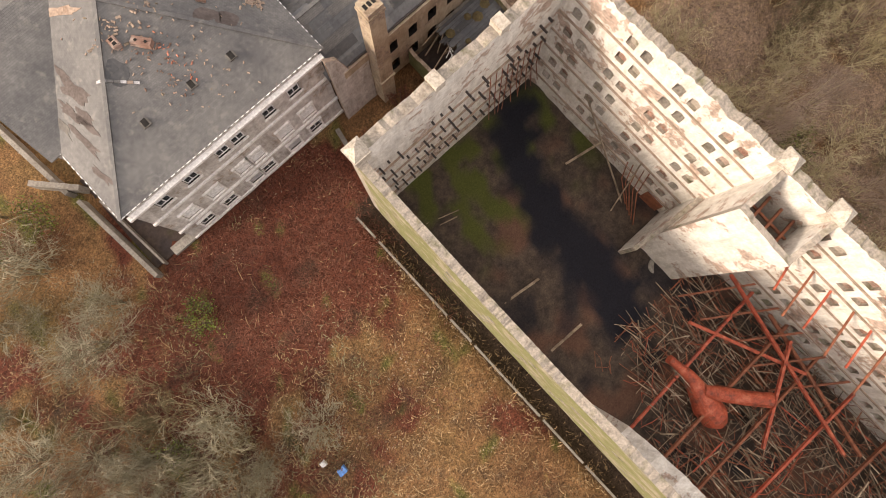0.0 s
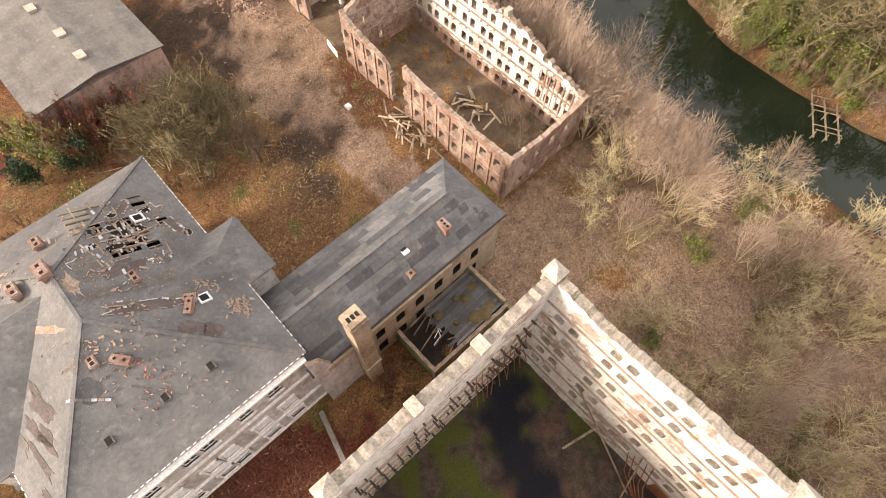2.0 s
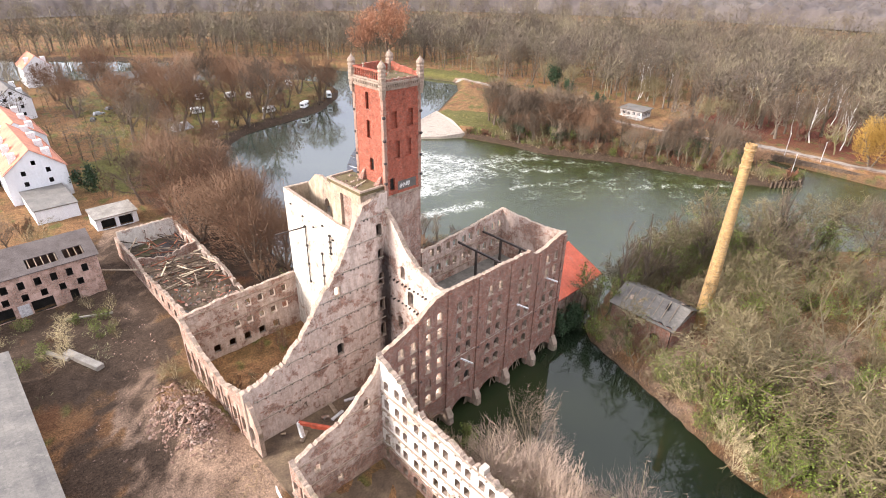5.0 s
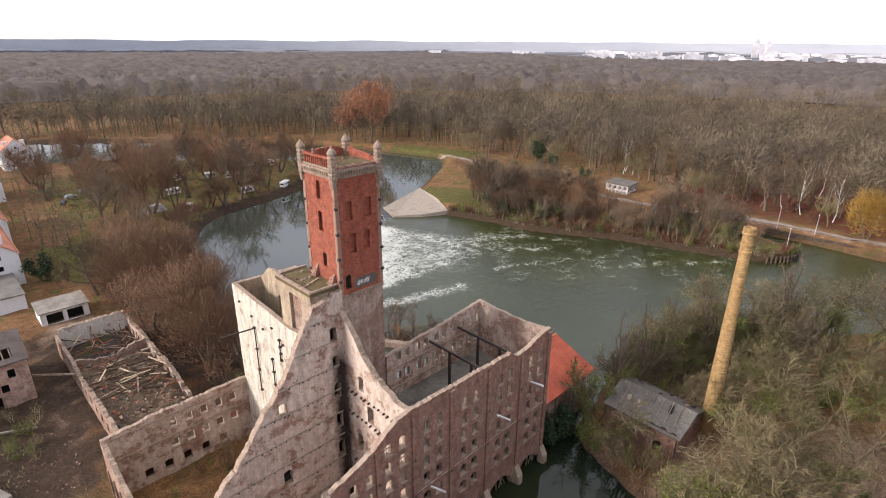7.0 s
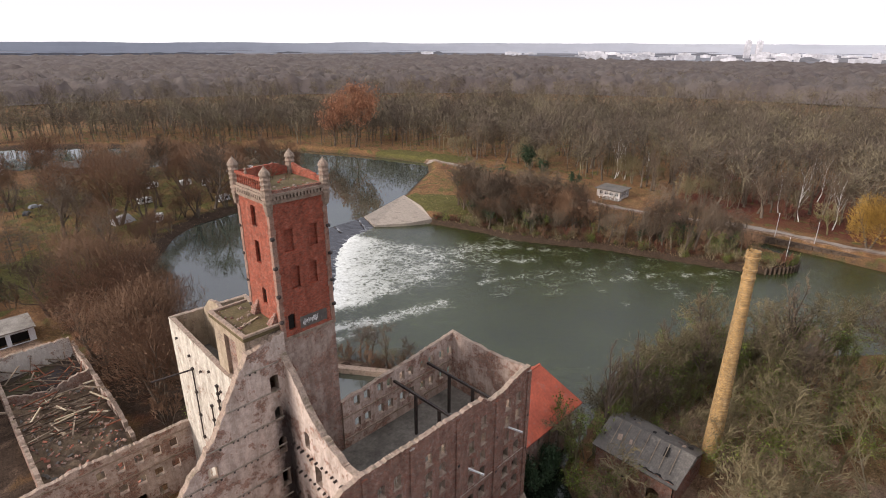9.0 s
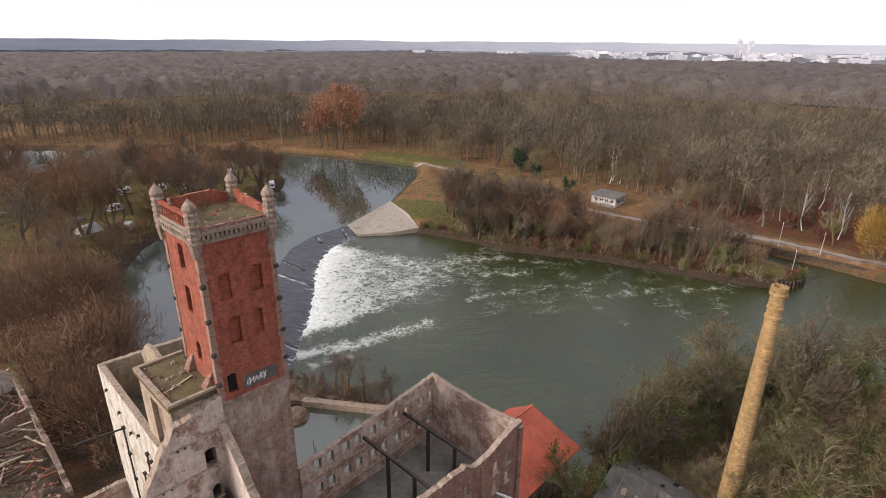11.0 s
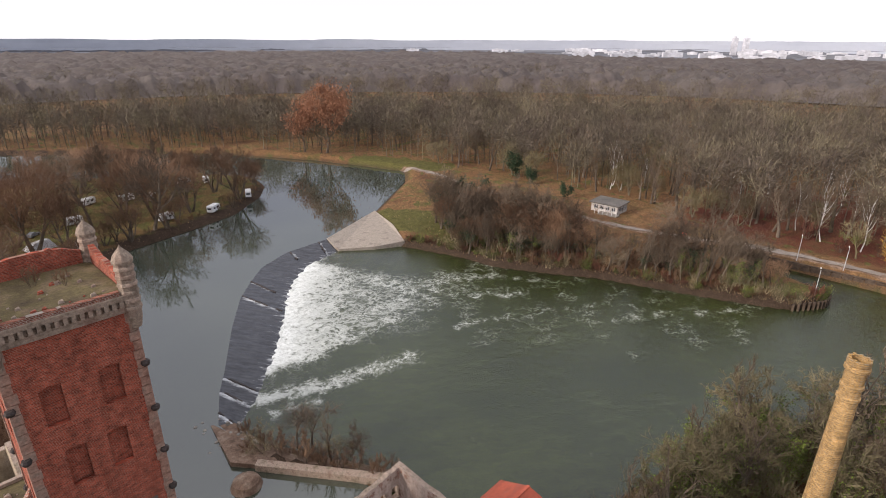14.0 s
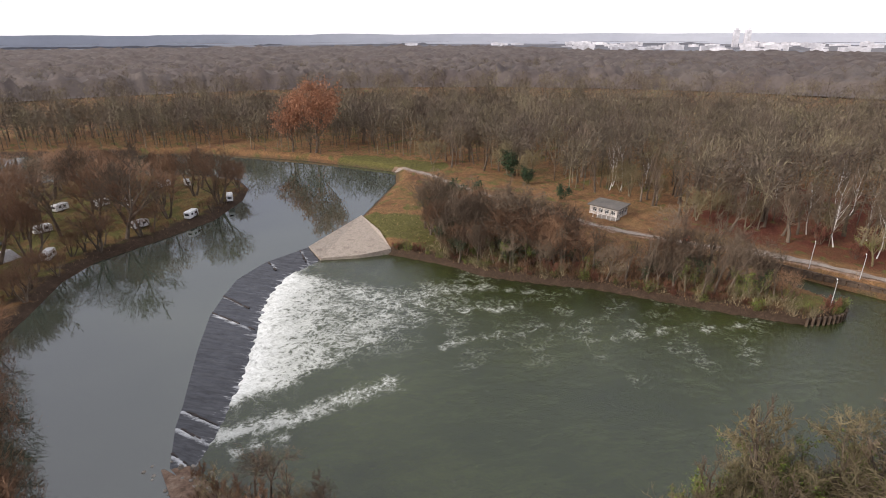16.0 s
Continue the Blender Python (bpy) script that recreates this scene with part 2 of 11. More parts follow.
PINK = (0.36, 0.185, 0.14)
M = {
    "white_inner": wall_mat("whitewashed_brick", (0.74, 0.71, 0.655), (0.42, 0.31, 0.255), 0.26, (0.58, 0.53, 0.46), 0.5),
    "white_pink": wall_mat("worn_whitewash_on_brick", (0.57, 0.465, 0.395), (0.27, 0.135, 0.095), 0.36, (0.39, 0.285, 0.23), 0.65, bands=0.0),
    "gable": wall_mat("layered_worn_plaster", (0.62, 0.53, 0.465), (0.29, 0.16, 0.12), 0.31, (0.45, 0.35, 0.29), 0.65, bands=0.0, soot=(129.3, 1.25)),
    "brick_pink": wall_mat("weathered_pink_brick", (0.36, 0.21, 0.158), (0.245, 0.096, 0.064), 0.78, (0.21, 0.108, 0.082), 0.7),
    "brick_red": wall_mat("red_brick", (0.34, 0.105, 0.065), (0.305, 0.068, 0.038), 0.92, (0.22, 0.06, 0.04), 0.55, mortar=(0.30, 0.16, 0.12)),
    # paler copy of red_brick with sunlight put into its colour; no part uses it
    "brick_lightred": wall_mat("sunlit_red_brick", (0.42, 0.13, 0.08), (0.40, 0.088, 0.050), 0.98, (0.36, 0.10, 0.06), 0.45, mortar=(0.26, 0.13, 0.10)),
    "white_flank": wall_mat("grimy_white_render", (0.68, 0.64, 0.56), (0.40, 0.31, 0.25), 0.22, (0.50, 0.45, 0.37), 0.9),
    "plaster_grey": wall_mat("grey_lime_plaster", (0.43, 0.345, 0.29), (0.25, 0.13, 0.095), 0.42, (0.25, 0.175, 0.14), 0.65),
    "plaster_buff": wall_mat("buff_render", (0.46, 0.38, 0.28), (0.33, 0.25, 0.18), 0.30, (0.34, 0.27, 0.19), 0.6),
    "plaster_white": wall_mat("white_render", (0.78, 0.79, 0.80), (0.6, 0.6, 0.6), 0.0, (0.72, 0.73, 0.75), 0.15),
    "stucco": wall_mat("stained_villa_stucco", (0.61, 0.58, 0.545), (0.42, 0.37, 0.33), 0.2, (0.41, 0.38, 0.35), 0.75),
    "mossy": wall_mat("mossy_outer_brick", (0.34, 0.30, 0.24), (0.24, 0.18, 0.14), 0.5, (0.2, 0.18, 0.1), 0.7, moss=0.65),
    "pink_render": wall_mat("faded_pink_render", (0.54, 0.385, 0.325), (0.35, 0.21, 0.165), 0.40, (0.44, 0.295, 0.24), 0.5),
    "worn_pink": wall_mat("worn_beige_and_pink_brick", (0.50, 0.385, 0.31), (0.29, 0.155, 0.11), 0.5, (0.37, 0.255, 0.195), 0.75),
    "earth": rough_mat("trodden_brown_earth", (0.070, 0.048, 0.034), (0.125, 0.088, 0.058), (0.185, 0.135, 0.082), 0.35, 4.0, relief=0.9),
    "ramp_stone": rough_mat("warm_grey_paving_stone", (0.24, 0.20, 0.165), (0.35, 0.30, 0.25), (0.29, 0.25, 0.20), 0.5, 3.0, relief=0.7),
    "coping": rough_mat("broken_wall_top", (0.25, 0.175, 0.13), (0.37, 0.285, 0.225), (0.19, 0.15, 0.10), 0.9, 6.0, relief=0.9),
    "limetop": rough_mat("crumbling_lime_mortar_top", (0.22, 0.19, 0.155), (0.36, 0.315, 0.265), (0.17, 0.155, 0.10), 0.9, 6.0, relief=0.9),
    "litter": rough_mat("pale_leaf_litter", (0.34, 0.26, 0.18), (0.50, 0.41, 0.31), None, 0.6, 3.0, relief=0, island=0.4),
    "darkwood": rough_mat("tarred_timber", (0.055, 0.038, 0.027), (0.11, 0.078, 0.055), None, 0.9, 6.0, island=0.4),
    "palestone": rough_mat("pale_window_stone", (0.66, 0.63, 0.60), (0.82, 0.80, 0.77), None, 0.8, 5.0),
    "dirtystone": rough_mat("sooty_buff_stone", (0.16, 0.12, 0.09), (0.31, 0.245, 0.19), (0.23, 0.15, 0.115), 1.3, 6.0, relief=0.9),
    "turf": rough_mat("olive_roof_turf", (0.085, 0.062, 0.035), (0.125, 0.100, 0.045), (0.16, 0.115, 0.07), 0.7, 5.0, relief=0.9),
    "stone": rough_mat("weathered_sandstone", (0.38, 0.335, 0.275), (0.52, 0.465, 0.39), None, 0.8, 5.0),
    "concrete": rough_mat("old_concrete", (0.20, 0.18, 0.155), (0.31, 0.285, 0.25), None, 0.5, 5.0),
    "wetfloor": rough_mat("damp_concrete_floor", (0.075, 0.07, 0.06), (0.16, 0.15, 0.13), (0.25, 0.23, 0.20), 0.22, 2.5, rough=0.45),
    "slate": slate_mat("weathered_slate", (0.122, 0.120, 0.119), (0.150, 0.147, 0.144), 0.22, (0.21, 0.13)),
    "felt": slate_mat("patched_roofing_felt", (0.105, 0.111, 0.118), (0.128, 0.132, 0.137), 0.85, (4.0, 1.0)),
    "shedroof": slate_mat("grey_sheet_roof", (0.135, 0.126, 0.114), (0.160, 0.149, 0.134), 0.15, (1.1, 6.0)),
    "felt_pale": slate_mat("weathered_pale_felt", (0.15, 0.152, 0.155), (0.175, 0.175, 0.175), 0.1, (4.0, 1.0)),
    "felt_dark": slate_mat("damp_dark_felt", (0.062, 0.064, 0.068), (0.08, 0.08, 0.083), 0.1, (4.0, 1.0)),
    "darkroof": slate_mat("old_dark_tile", (0.105, 0.096, 0.085), (0.14, 0.127, 0.112), 0.2, (0.3, 0.3)),
    "redtile": slate_mat("new_red_roof_tile", (0.50, 0.105, 0.055), (0.55, 0.125, 0.065), 0.05, (0.30, 0.34)),
    "orangetile": slate_mat("orange_roof_tile", (0.50, 0.19, 0.11), (0.56, 0.22, 0.13), 0.1, (0.3, 0.34)),
    "wood": rough_mat("grey_weathered_timber", (0.15, 0.112, 0.08), (0.33, 0.26, 0.19), None, 0.9, 8.0, island=0.45),
    "palewood": rough_mat("pale_timber", (0.42, 0.34, 0.23), (0.52, 0.44, 0.32), None, 0.9, 8.0, island=0.3),
    "rust": rough_mat("rusty_iron", (0.16, 0.06, 0.035), (0.30, 0.11, 0.06), None, 1.5, 9.0, rough=0.7, island=0.35),
    "darkiron": rough_mat("dark_iron", (0.030, 0.026, 0.024), (0.06, 0.045, 0.04), None, 1.5, 9.0, rough=0.6),
    "redlead": rough_mat("red_lead_paint", (0.20, 0.06, 0.04), (0.42, 0.085, 0.045), (0.50, 0.15, 0.09), 1.2, 7.0, rough=0.55, relief=0.15),
    "chimbrick": wall_mat("yellow_chimney_brick", (0.44, 0.285, 0.10), (0.385, 0.235, 0.085), 0.92, (0.33, 0.205, 0.085), 0.35, mortar=(0.34, 0.26, 0.16)),
    "soil": rough_mat("brown_rubble_soil", (0.11, 0.07, 0.048), (0.19, 0.125, 0.088), (0.27, 0.205, 0.155), 0.7, 3.0, relief=0.9),
    "darksoil": rough_mat("damp_dark_soil", (0.018, 0.018, 0.022), (0.06, 0.042, 0.034), (0.075, 0.075, 0.025), 0.14, 2.2, rough=0.8, relief=0.6),
    "rubble": rough_mat("brick_rubble", (0.165, 0.092, 0.068), (0.245, 0.155, 0.118), (0.32, 0.25, 0.205), 1.2, 5.0, island=0.4),
    "white": rough_mat("white_paint", (0.70, 0.70, 0.69), (0.80, 0.80, 0.79), None, 0.5, 4.0, relief=0.1),
    "grey": rough_mat("grey_board", (0.42, 0.41, 0.41), (0.52, 0.51, 0.51), None, 0.5, 4.0, relief=0.1),
    # near-black that puts the shade of rooms, reveals, flues and holes into colour
    "black": rough_mat("void_shade_black", (0.010, 0.009, 0.008), (0.022, 0.02, 0.018), None, 0.5, 4.0, relief=0.0),
    "blue": rough_mat("blue_plastic", (0.10, 0.26, 0.62), (0.14, 0.32, 0.70), None, 0.5, 4.0, rough=0.4, relief=0),
    "yellow": rough_mat("yellow_plastic", (0.75, 0.55, 0.03), (0.8, 0.6, 0.05), None, 0.5, 4.0, rough=0.4, relief=0),
    "terracotta": rough_mat("terracotta", (0.36, 0.12, 0.075), (0.44, 0.20, 0.14), None, 1.5, 8.0, island=0.3),
    "carpaint": rough_mat("car_paint", (0.25, 0.27, 0.30), (0.30, 0.31, 0.33), None, 0.3, 1.0, rough=0.25, relief=0, each=0.9),
    "bark": rough_mat("grey_brown_bark", (0.09, 0.066, 0.048), (0.16, 0.128, 0.095), None, 0.6, 6.0, each=0.25),
    "palebark": rough_mat("pale_lichened_bark", (0.165, 0.138, 0.092), (0.25, 0.212, 0.145), None, 0.6, 6.0, each=0.2),
    "twig": rough_mat("winter_twigs", (0.105, 0.075, 0.052), (0.165, 0.124, 0.086), None, 0.12, 2.0, relief=0, each=0.25),
    "tantwig": rough_mat("tan_willow_stems", (0.33, 0.245, 0.185), (0.44, 0.335, 0.26), None, 0.25, 3.0, relief=0, each=0.2),
    "orangetwig": rough_mat("orange_willow_twigs", (0.150, 0.084, 0.050), (0.228, 0.138, 0.084), None, 0.12, 2.0, relief=0, each=0.2),
    "palestem": rough_mat("pale_yellow_stems", (0.44, 0.36, 0.22), (0.58, 0.49, 0.31), None, 0.25, 3.0, relief=0, each=0.15),
    "lichentwig": rough_mat("lichened_yellow_green_twigs", (0.135, 0.108, 0.058), (0.205, 0.168, 0.094), None, 0.2, 2.0, relief=0, each=0.2),
    "greytwig": rough_mat("grey_green_lichened_twigs", (0.215, 0.19, 0.125), (0.34, 0.305, 0.215), None, 0.2, 2.0, relief=0, each=0.2),
    "strawtwig": rough_mat("straw_yellow_twigs", (0.40, 0.33, 0.185), (0.54, 0.455, 0.27), None, 0.2, 2.0, relief=0, each=0.2),
    "oldbrick": rough_mat("crumbling_chimney_brick", (0.20, 0.115, 0.088), (0.29, 0.18, 0.14), (0.40, 0.325, 0.275), 1.1, 7.0, relief=0.8),
    "brownfelt": rough_mat("brown_roofing_felt", (0.095, 0.077, 0.070), (0.135, 0.112, 0.102), None, 0.6, 6.0),
    "redstone": rough_mat("soot_stained_red_sandstone", (0.20, 0.105, 0.075), (0.33, 0.20, 0.15), (0.26, 0.20, 0.16), 1.0, 6.0, relief=0.8),
    "birch": rough_mat("birch_bark", (0.55, 0.53, 0.50), (0.68, 0.66, 0.63), None, 0.8, 3.0),
    "ivy": rough_mat("ivy_leaves", (0.085, 0.118, 0.018), (0.135, 0.178, 0.028), (0.20, 0.24, 0.045), 0.35, 4.0, rough=0.6, relief=0, island=0.4),
    "evergreen": rough_mat("dark_evergreen", (0.022, 0.045, 0.02), (0.04, 0.07, 0.03), None, 0.35, 4.0, rough=0.6, relief=0, island=0.4),
    "dryleaf": rough_mat("retained_brown_leaves", (0.25, 0.115, 0.066), (0.36, 0.18, 0.105), None, 0.3, 4.0, relief=0, island=0.35),
    "yellowleaf": rough_mat("yellow_willow_twigs", (0.36, 0.215, 0.045), (0.46, 0.285, 0.07), None, 0.3, 4.0, relief=0, island=0.3),
    "drygrass": rough_mat("dry_grass", (0.20, 0.13, 0.068), (0.33, 0.225, 0.125), (0.175, 0.135, 0.06), 0.10, 1.5, relief=0, island=0.55),
    "redbramble": rough_mat("red_brown_bramble", (0.105, 0.038, 0.026), (0.20, 0.085, 0.052), None, 0.10, 1.5, relief=0, island=0.45),
    "greenscrub": rough_mat("green_grey_scrub", (0.15, 0.16, 0.07), (0.25, 0.24, 0.13), (0.33, 0.30, 0.20), 0.10, 1.5, relief=0, island=0.4),
    "farwood": rough_mat("bare_woodland", (0.085, 0.062, 0.052), (0.128, 0.104, 0.076), (0.178, 0.152, 0.090), 0.075, 0.30, relief=0, island=0.4),
    "farcanopy": rough_mat("distant_canopy", (0.095, 0.076, 0.070), (0.125, 0.104, 0.092), None, 0.012, 0.10, relief=0.5, grain=0.6),
}


def glass_mat(name):
    m = bpy.data.materials.new(name)
    n, l, bs = nodes_of(m)
    geo = n.new("ShaderNodeNewGeometry")
    f = noise_tex(n, l, geo.outputs["Position"], 0.8, 2)
    l.new(ramp_of(n, l, f, (0.012, 0.014, 0.016), (0.035, 0.04, 0.045)), bs.inputs["Base Color"])
    bs.inputs["Roughness"].default_value = 0.08
    return m


M["glass"] = glass_mat("dusty_dark_glass")


def water_mat(name, deep, silt_and_ripple, scale, strength, rough, foam=0.0, ior=1.38):
    """River water: green-brown body, rippled gloss; streaks of froth where it runs fast."""
    m = bpy.data.materials.new(name)
    n, l, bs = nodes_of(m)
    geo = n.new("ShaderNodeNewGeometry")
    p = geo.outputs["Position"]
    f = noise_tex(n, l, p, 0.03, 3)
    col = ramp_of(n, l, f, deep, silt_and_ripple, 0.3, 0.7)
    h = noise_tex(n, l, p, scale, 4, 0.6)
    if foam:
        at = n.new("ShaderNodeAttribute")
        at.attribute_name = "froth"
        warp = n.new("ShaderNodeTexNoise")
        warp.inputs["Scale"].default_value = 0.16
        warp.inputs["Detail"].default_value = 3.0
        l.new(p, warp.inputs["Vector"])
        off = n.new("ShaderNodeVectorMath")
        off.operation = "MULTIPLY_ADD"
        l.new(warp.outputs["Color"], off.inputs[0])
        off.inputs[1].default_value = (5, 5, 0)
        l.new(p, off.inputs[2])
        sh = off.outputs[0]
        run = n.new("ShaderNodeMapping")
        run.vector_type = "TEXTURE"
        run.inputs["Rotation"].default_value = (0, 0, radians(-36))
        run.inputs["Scale"].default_value = (4.2, 1.3, 1)
        l.new(sh, run.inputs[0])

        def thread(fac, sharp):
            """Thin threads where the noise crosses its middle."""
            d = n.new("ShaderNodeMath")
            d.operation = "SUBTRACT"
            l.new(fac, d.inputs[0])
            d.inputs[1].default_value = 0.5
            e = n.new("ShaderNodeMath")
            e.operation = "ABSOLUTE"
            l.new(d.outputs[0], e.inputs[0])
            g = n.new("ShaderNodeMath")
            g.operation = "MULTIPLY_ADD"
            l.new(e.outputs[0], g.inputs[0])
            g.inputs[1].default_value = -sharp
            g.inputs[2].default_value = 1.0
            return g.outputs[0]

        lace = thread(noise_tex(n, l, sh, 0.55, 6, 0.7), 5.5)
        drawn = noise_tex(n, l, run.outputs[0], 1.0, 7, 0.78)
        fz = noise_tex(n, l, p, 1.5, 6, 0.82)
        st = mix(n, l, "MIX", 0.25, mix(n, l, "MIX", 0.42, drawn, fz), lace)
        sm = n.new("ShaderNodeMath")
        sm.operation = "ADD"
        l.new(st, sm.inputs[0])
        l.new(at.outputs["Fac"], sm.inputs[1])
        # silt streaks in the colour, also standing in for the ripples' light and dark
        silt_and_ripple = noise_tex(n, l, run.outputs[0], 0.7, 6, 0.75)
        col = mix(n, l, "MULTIPLY", 0.7, col, ramp_of(n, l, silt_and_ripple, (0.7, 0.72, 0.7), (1.35, 1.33, 1.3), 0.3, 0.7))
        col = mix(n, l, "MIX", ramp_of(n, l, sm.outputs[0], (0, 0, 0), (0.55, 0.55, 0.55), 0.70, 0.98), col, (0.20, 0.215, 0.155))
        col = mix(n, l, "MIX", ramp_of(n, l, sm.outputs[0], (0, 0, 0), (1, 1, 1), 0.80, 1.20), col, (0.80, 0.82, 0.78))
        line = thread(noise_tex(n, l, sh, 0.20, 7, 0.62), 16.0)
        show = mix(n, l, "MULTIPLY", 1.0, ramp_of(n, l, at.outputs["Fac"], (0, 0, 0), (0.85, 0.85, 0.85), 0.06, 0.24), ramp_of(n, l, fz, (0, 0, 0), (1, 1, 1), 0.42, 0.62))
        col = mix(n, l, "MIX", mix(n, l, "MULTIPLY", 1.0, ramp_of(n, l, line, (0, 0, 0), (1, 1, 1), 0.35, 0.95), show), col, (0.62, 0.64, 0.58))
        rr = ramp_of(n, l, sm.outputs[0], (rough,) * 3, (0.7,) * 3, 0.8, 1.1)
        l.new(rr, bs.inputs["Roughness"])
        h = mix(n, l, "ADD", 0.4, h, fz)
    else:
        bs.inputs["Roughness"].default_value = rough
    l.new(col, bs.inputs["Base Color"])
    bs.inputs["IOR"].default_value = ior
    if foam:
        h = mix(n, l, "ADD", 0.35, h, noise_tex(n, l, p, scale * 5.0, 3, 0.6))
    bump(n, l, bs, h, strength, 0.4 if foam else 0.25)
    return m


M["river"] = water_mat("fast_green_river", (0.017, 0.025, 0.007), (0.034, 0.044, 0.012), 0.5, 0.45, 0.09, 1.0, ior=1.62)
M["pool"] = water_mat("still_pool_water", (0.040, 0.050, 0.036), (0.056, 0.066, 0.048), 0.5, 0.02, 0.012, ior=2.1)
M["canal"] = water_mat("still_canal_water", (0.008, 0.014, 0.009), (0.020, 0.027, 0.011), 0.6, 0.025, 0.015, ior=1.4)


# ---- building blocks ----
class Shape:
    """Collects vertices, faces and material slots for one mesh."""

    def __init__(self):
        self.v, self.f, self.m = [], [], []

    def hexa(self, c, mats=(0, 0, 0, 0, 0, 0)):
        """Eight corners: bottom four anticlockwise from above, then the top four. mats: -y, +x, +y, -x, bottom, top."""
        k = len(self.v)
        self.v += c
        self.f += [(k, k + 1, k + 5, k + 4), (k + 1, k + 2, k + 6, k + 5), (k + 2, k + 3, k + 7, k + 6), (k + 3, k, k + 4, k + 7),
                   (k + 3, k + 2, k + 1, k), (k + 4, k + 5, k + 6, k + 7)]
        self.m += mats
        return self

    def box(self, x0, x1, y0, y1, z0, z1, mats=(0,) * 6):
        return self.hexa([(x0, y0, z0), (x1, y0, z0), (x1, y1, z0), (x0, y1, z0), (x0, y0, z1), (x1, y0, z1), (x1, y1, z1), (x0, y1, z1)], mats)

    def beam(self, a, b, w, h=None, mat=0, roll=0.0):
        """A squared timber or bar from a to b."""
        a, b = Vector(a), Vector(b)
        h = h or w
        d = (b - a).normalized()
        s = d.cross(Vector((0, 0, 1)))
        s = s.normalized() if s.length > 1e-3 else Vector((1, 0, 0))
        u = s.cross(d)
        if roll:
            s, u = s * math.cos(roll) + u * math.sin(roll), u * math.cos(roll) - s * math.sin(roll)
        s, u = s * w / 2, u * h / 2
        k = len(self.v)
        for e in (a, b):
            self.v += [tuple(e - s - u), tuple(e + s - u), tuple(e + s + u), tuple(e - s + u)]
        self.f += [(k, k + 1, k + 5, k + 4), (k + 1, k + 2, k + 6, k + 5), (k + 2, k + 3, k + 7, k + 6), (k + 3, k, k + 4, k + 7),
                   (k + 3, k + 2, k + 1, k), (k + 4, k + 5, k + 6, k + 7)]
        self.m += [mat] * 6
        return self

    def tube(self, pts, radii, sides=8, mat=0, caps=True):
        pts = [Vector(p) for p in pts]
        k = len(self.v)
        for i, p in enumerate(pts):
            d = (pts[min(i + 1, len(pts) - 1)] - pts[max(i - 1, 0)]).normalized()
            s = d.cross(Vector((0.31, 0.17, 0.93)))
            s = s.normalized() if s.length > 1e-3 else Vector((1, 0, 0))
            u = s.cross(d)
            for j in range(sides):
                a = 2 * math.pi * j / sides
                self.v.append(tuple(p + (s * math.cos(a) + u * math.sin(a)) * radii[i]))
        for i in range(len(pts) - 1):
            for j in range(sides):
                a, b = k + i * sides + j, k + i * sides + (j + 1) % sides
                self.f.append((a, a + sides, b + sides, b))
                self.m.append(mat)
        if caps:
            self.f.append(tuple(k + j for j in range(sides)))
            self.f.append(tuple(k + (len(pts) - 1) * sides + sides - 1 - j for j in range(sides)))
            self.m += [mat, mat]
        return self

    def lathe(self, x, y, profile, sides=16, mat=0):
        """A turned form: profile rows of radius and height."""
        k = len(self.v)
        for r, z in profile:
            for j in range(sides):
                a = 2 * math.pi * j / sides
                self.v.append((x + r * math.cos(a), y + r * math.sin(a), z))
        for i in range(len(profile) - 1):
            for j in range(sides):
                a, b = k + i * sides + j, k + i * sides + (j + 1) % sides
                self.f.append((a, b, b + sides, a + sides))
                self.m.append(mat)
        self.f.append(tuple(k + (len(profile) - 1) * sides + j for j in range(sides)))
        self.m.append(mat)
        return self

    def pyramid(self, x0, x1, y0, y1, z0, z1, mat=0):
        k = len(self.v)
        self.v += [(x0, y0, z0), (x1, y0, z0), (x1, y1, z0), (x0, y1, z0), ((x0 + x1) / 2, (y0 + y1) / 2, z1)]
        self.f += [(k, k + 1, k + 4), (k + 1, k + 2, k + 4), (k + 2, k + 3, k + 4), (k + 3, k, k + 4), (k + 3, k + 2, k + 1, k)]
        self.m += [mat] * 5
        return self

    def face(self, pts, mat=0):
        k = len(self.v)
        self.v += [tuple(p) for p in pts]
        self.f.append(tuple(range(k, k + len(pts))))
        self.m.append(mat)
        return self

    def slab(self, pts, thick, mat=0, under=None):
        """A plate under the given outline (anticlockwise from above)."""
        k, c = len(self.v), len(pts)
        self.v += [tuple(p) for p in pts] + [(p[0], p[1], p[2] - thick) for p in pts]
        self.f.append(tuple(range(k, k + c)))
        self.f.append(tuple(k + c + c - 1 - j for j in range(c)))
        for j in range(c):
            q = (j + 1) % c
            self.f.append((k + j, k + c + j, k + c + q, k + q))
        self.m += [mat, mat if under is None else under] + [mat] * c
        return self

    def mesh(self, name, mats):
        me = bpy.data.meshes.new(name)
        if len(self.v) <= 4000:
            # weld corners that meet, so that a wall built in bays is one piece
            seen, of, v = {}, [], []
            for p in self.v:
                k = (round(p[0], 3), round(p[1], 3), round(p[2], 3))
                if k not in seen:
                    seen[k] = len(v)
                    v.append(p)
                of.append(seen[k])
            f = [tuple(of[i] for i in q) for q in self.f]
            if all(len(set(q)) == len(q) for q in f):
                self.v, self.f = v, f
        me.from_pydata(self.v, [], self.f)
        for m in mats:
            me.materials.append(m)
        if len(mats) > 1:
            me.polygons.foreach_set("material_index", self.m)
        me.update()
        return me


def mats_of(m):
    m = m if isinstance(m, (list, tuple)) else [m]
    return [M[k] for k in m]


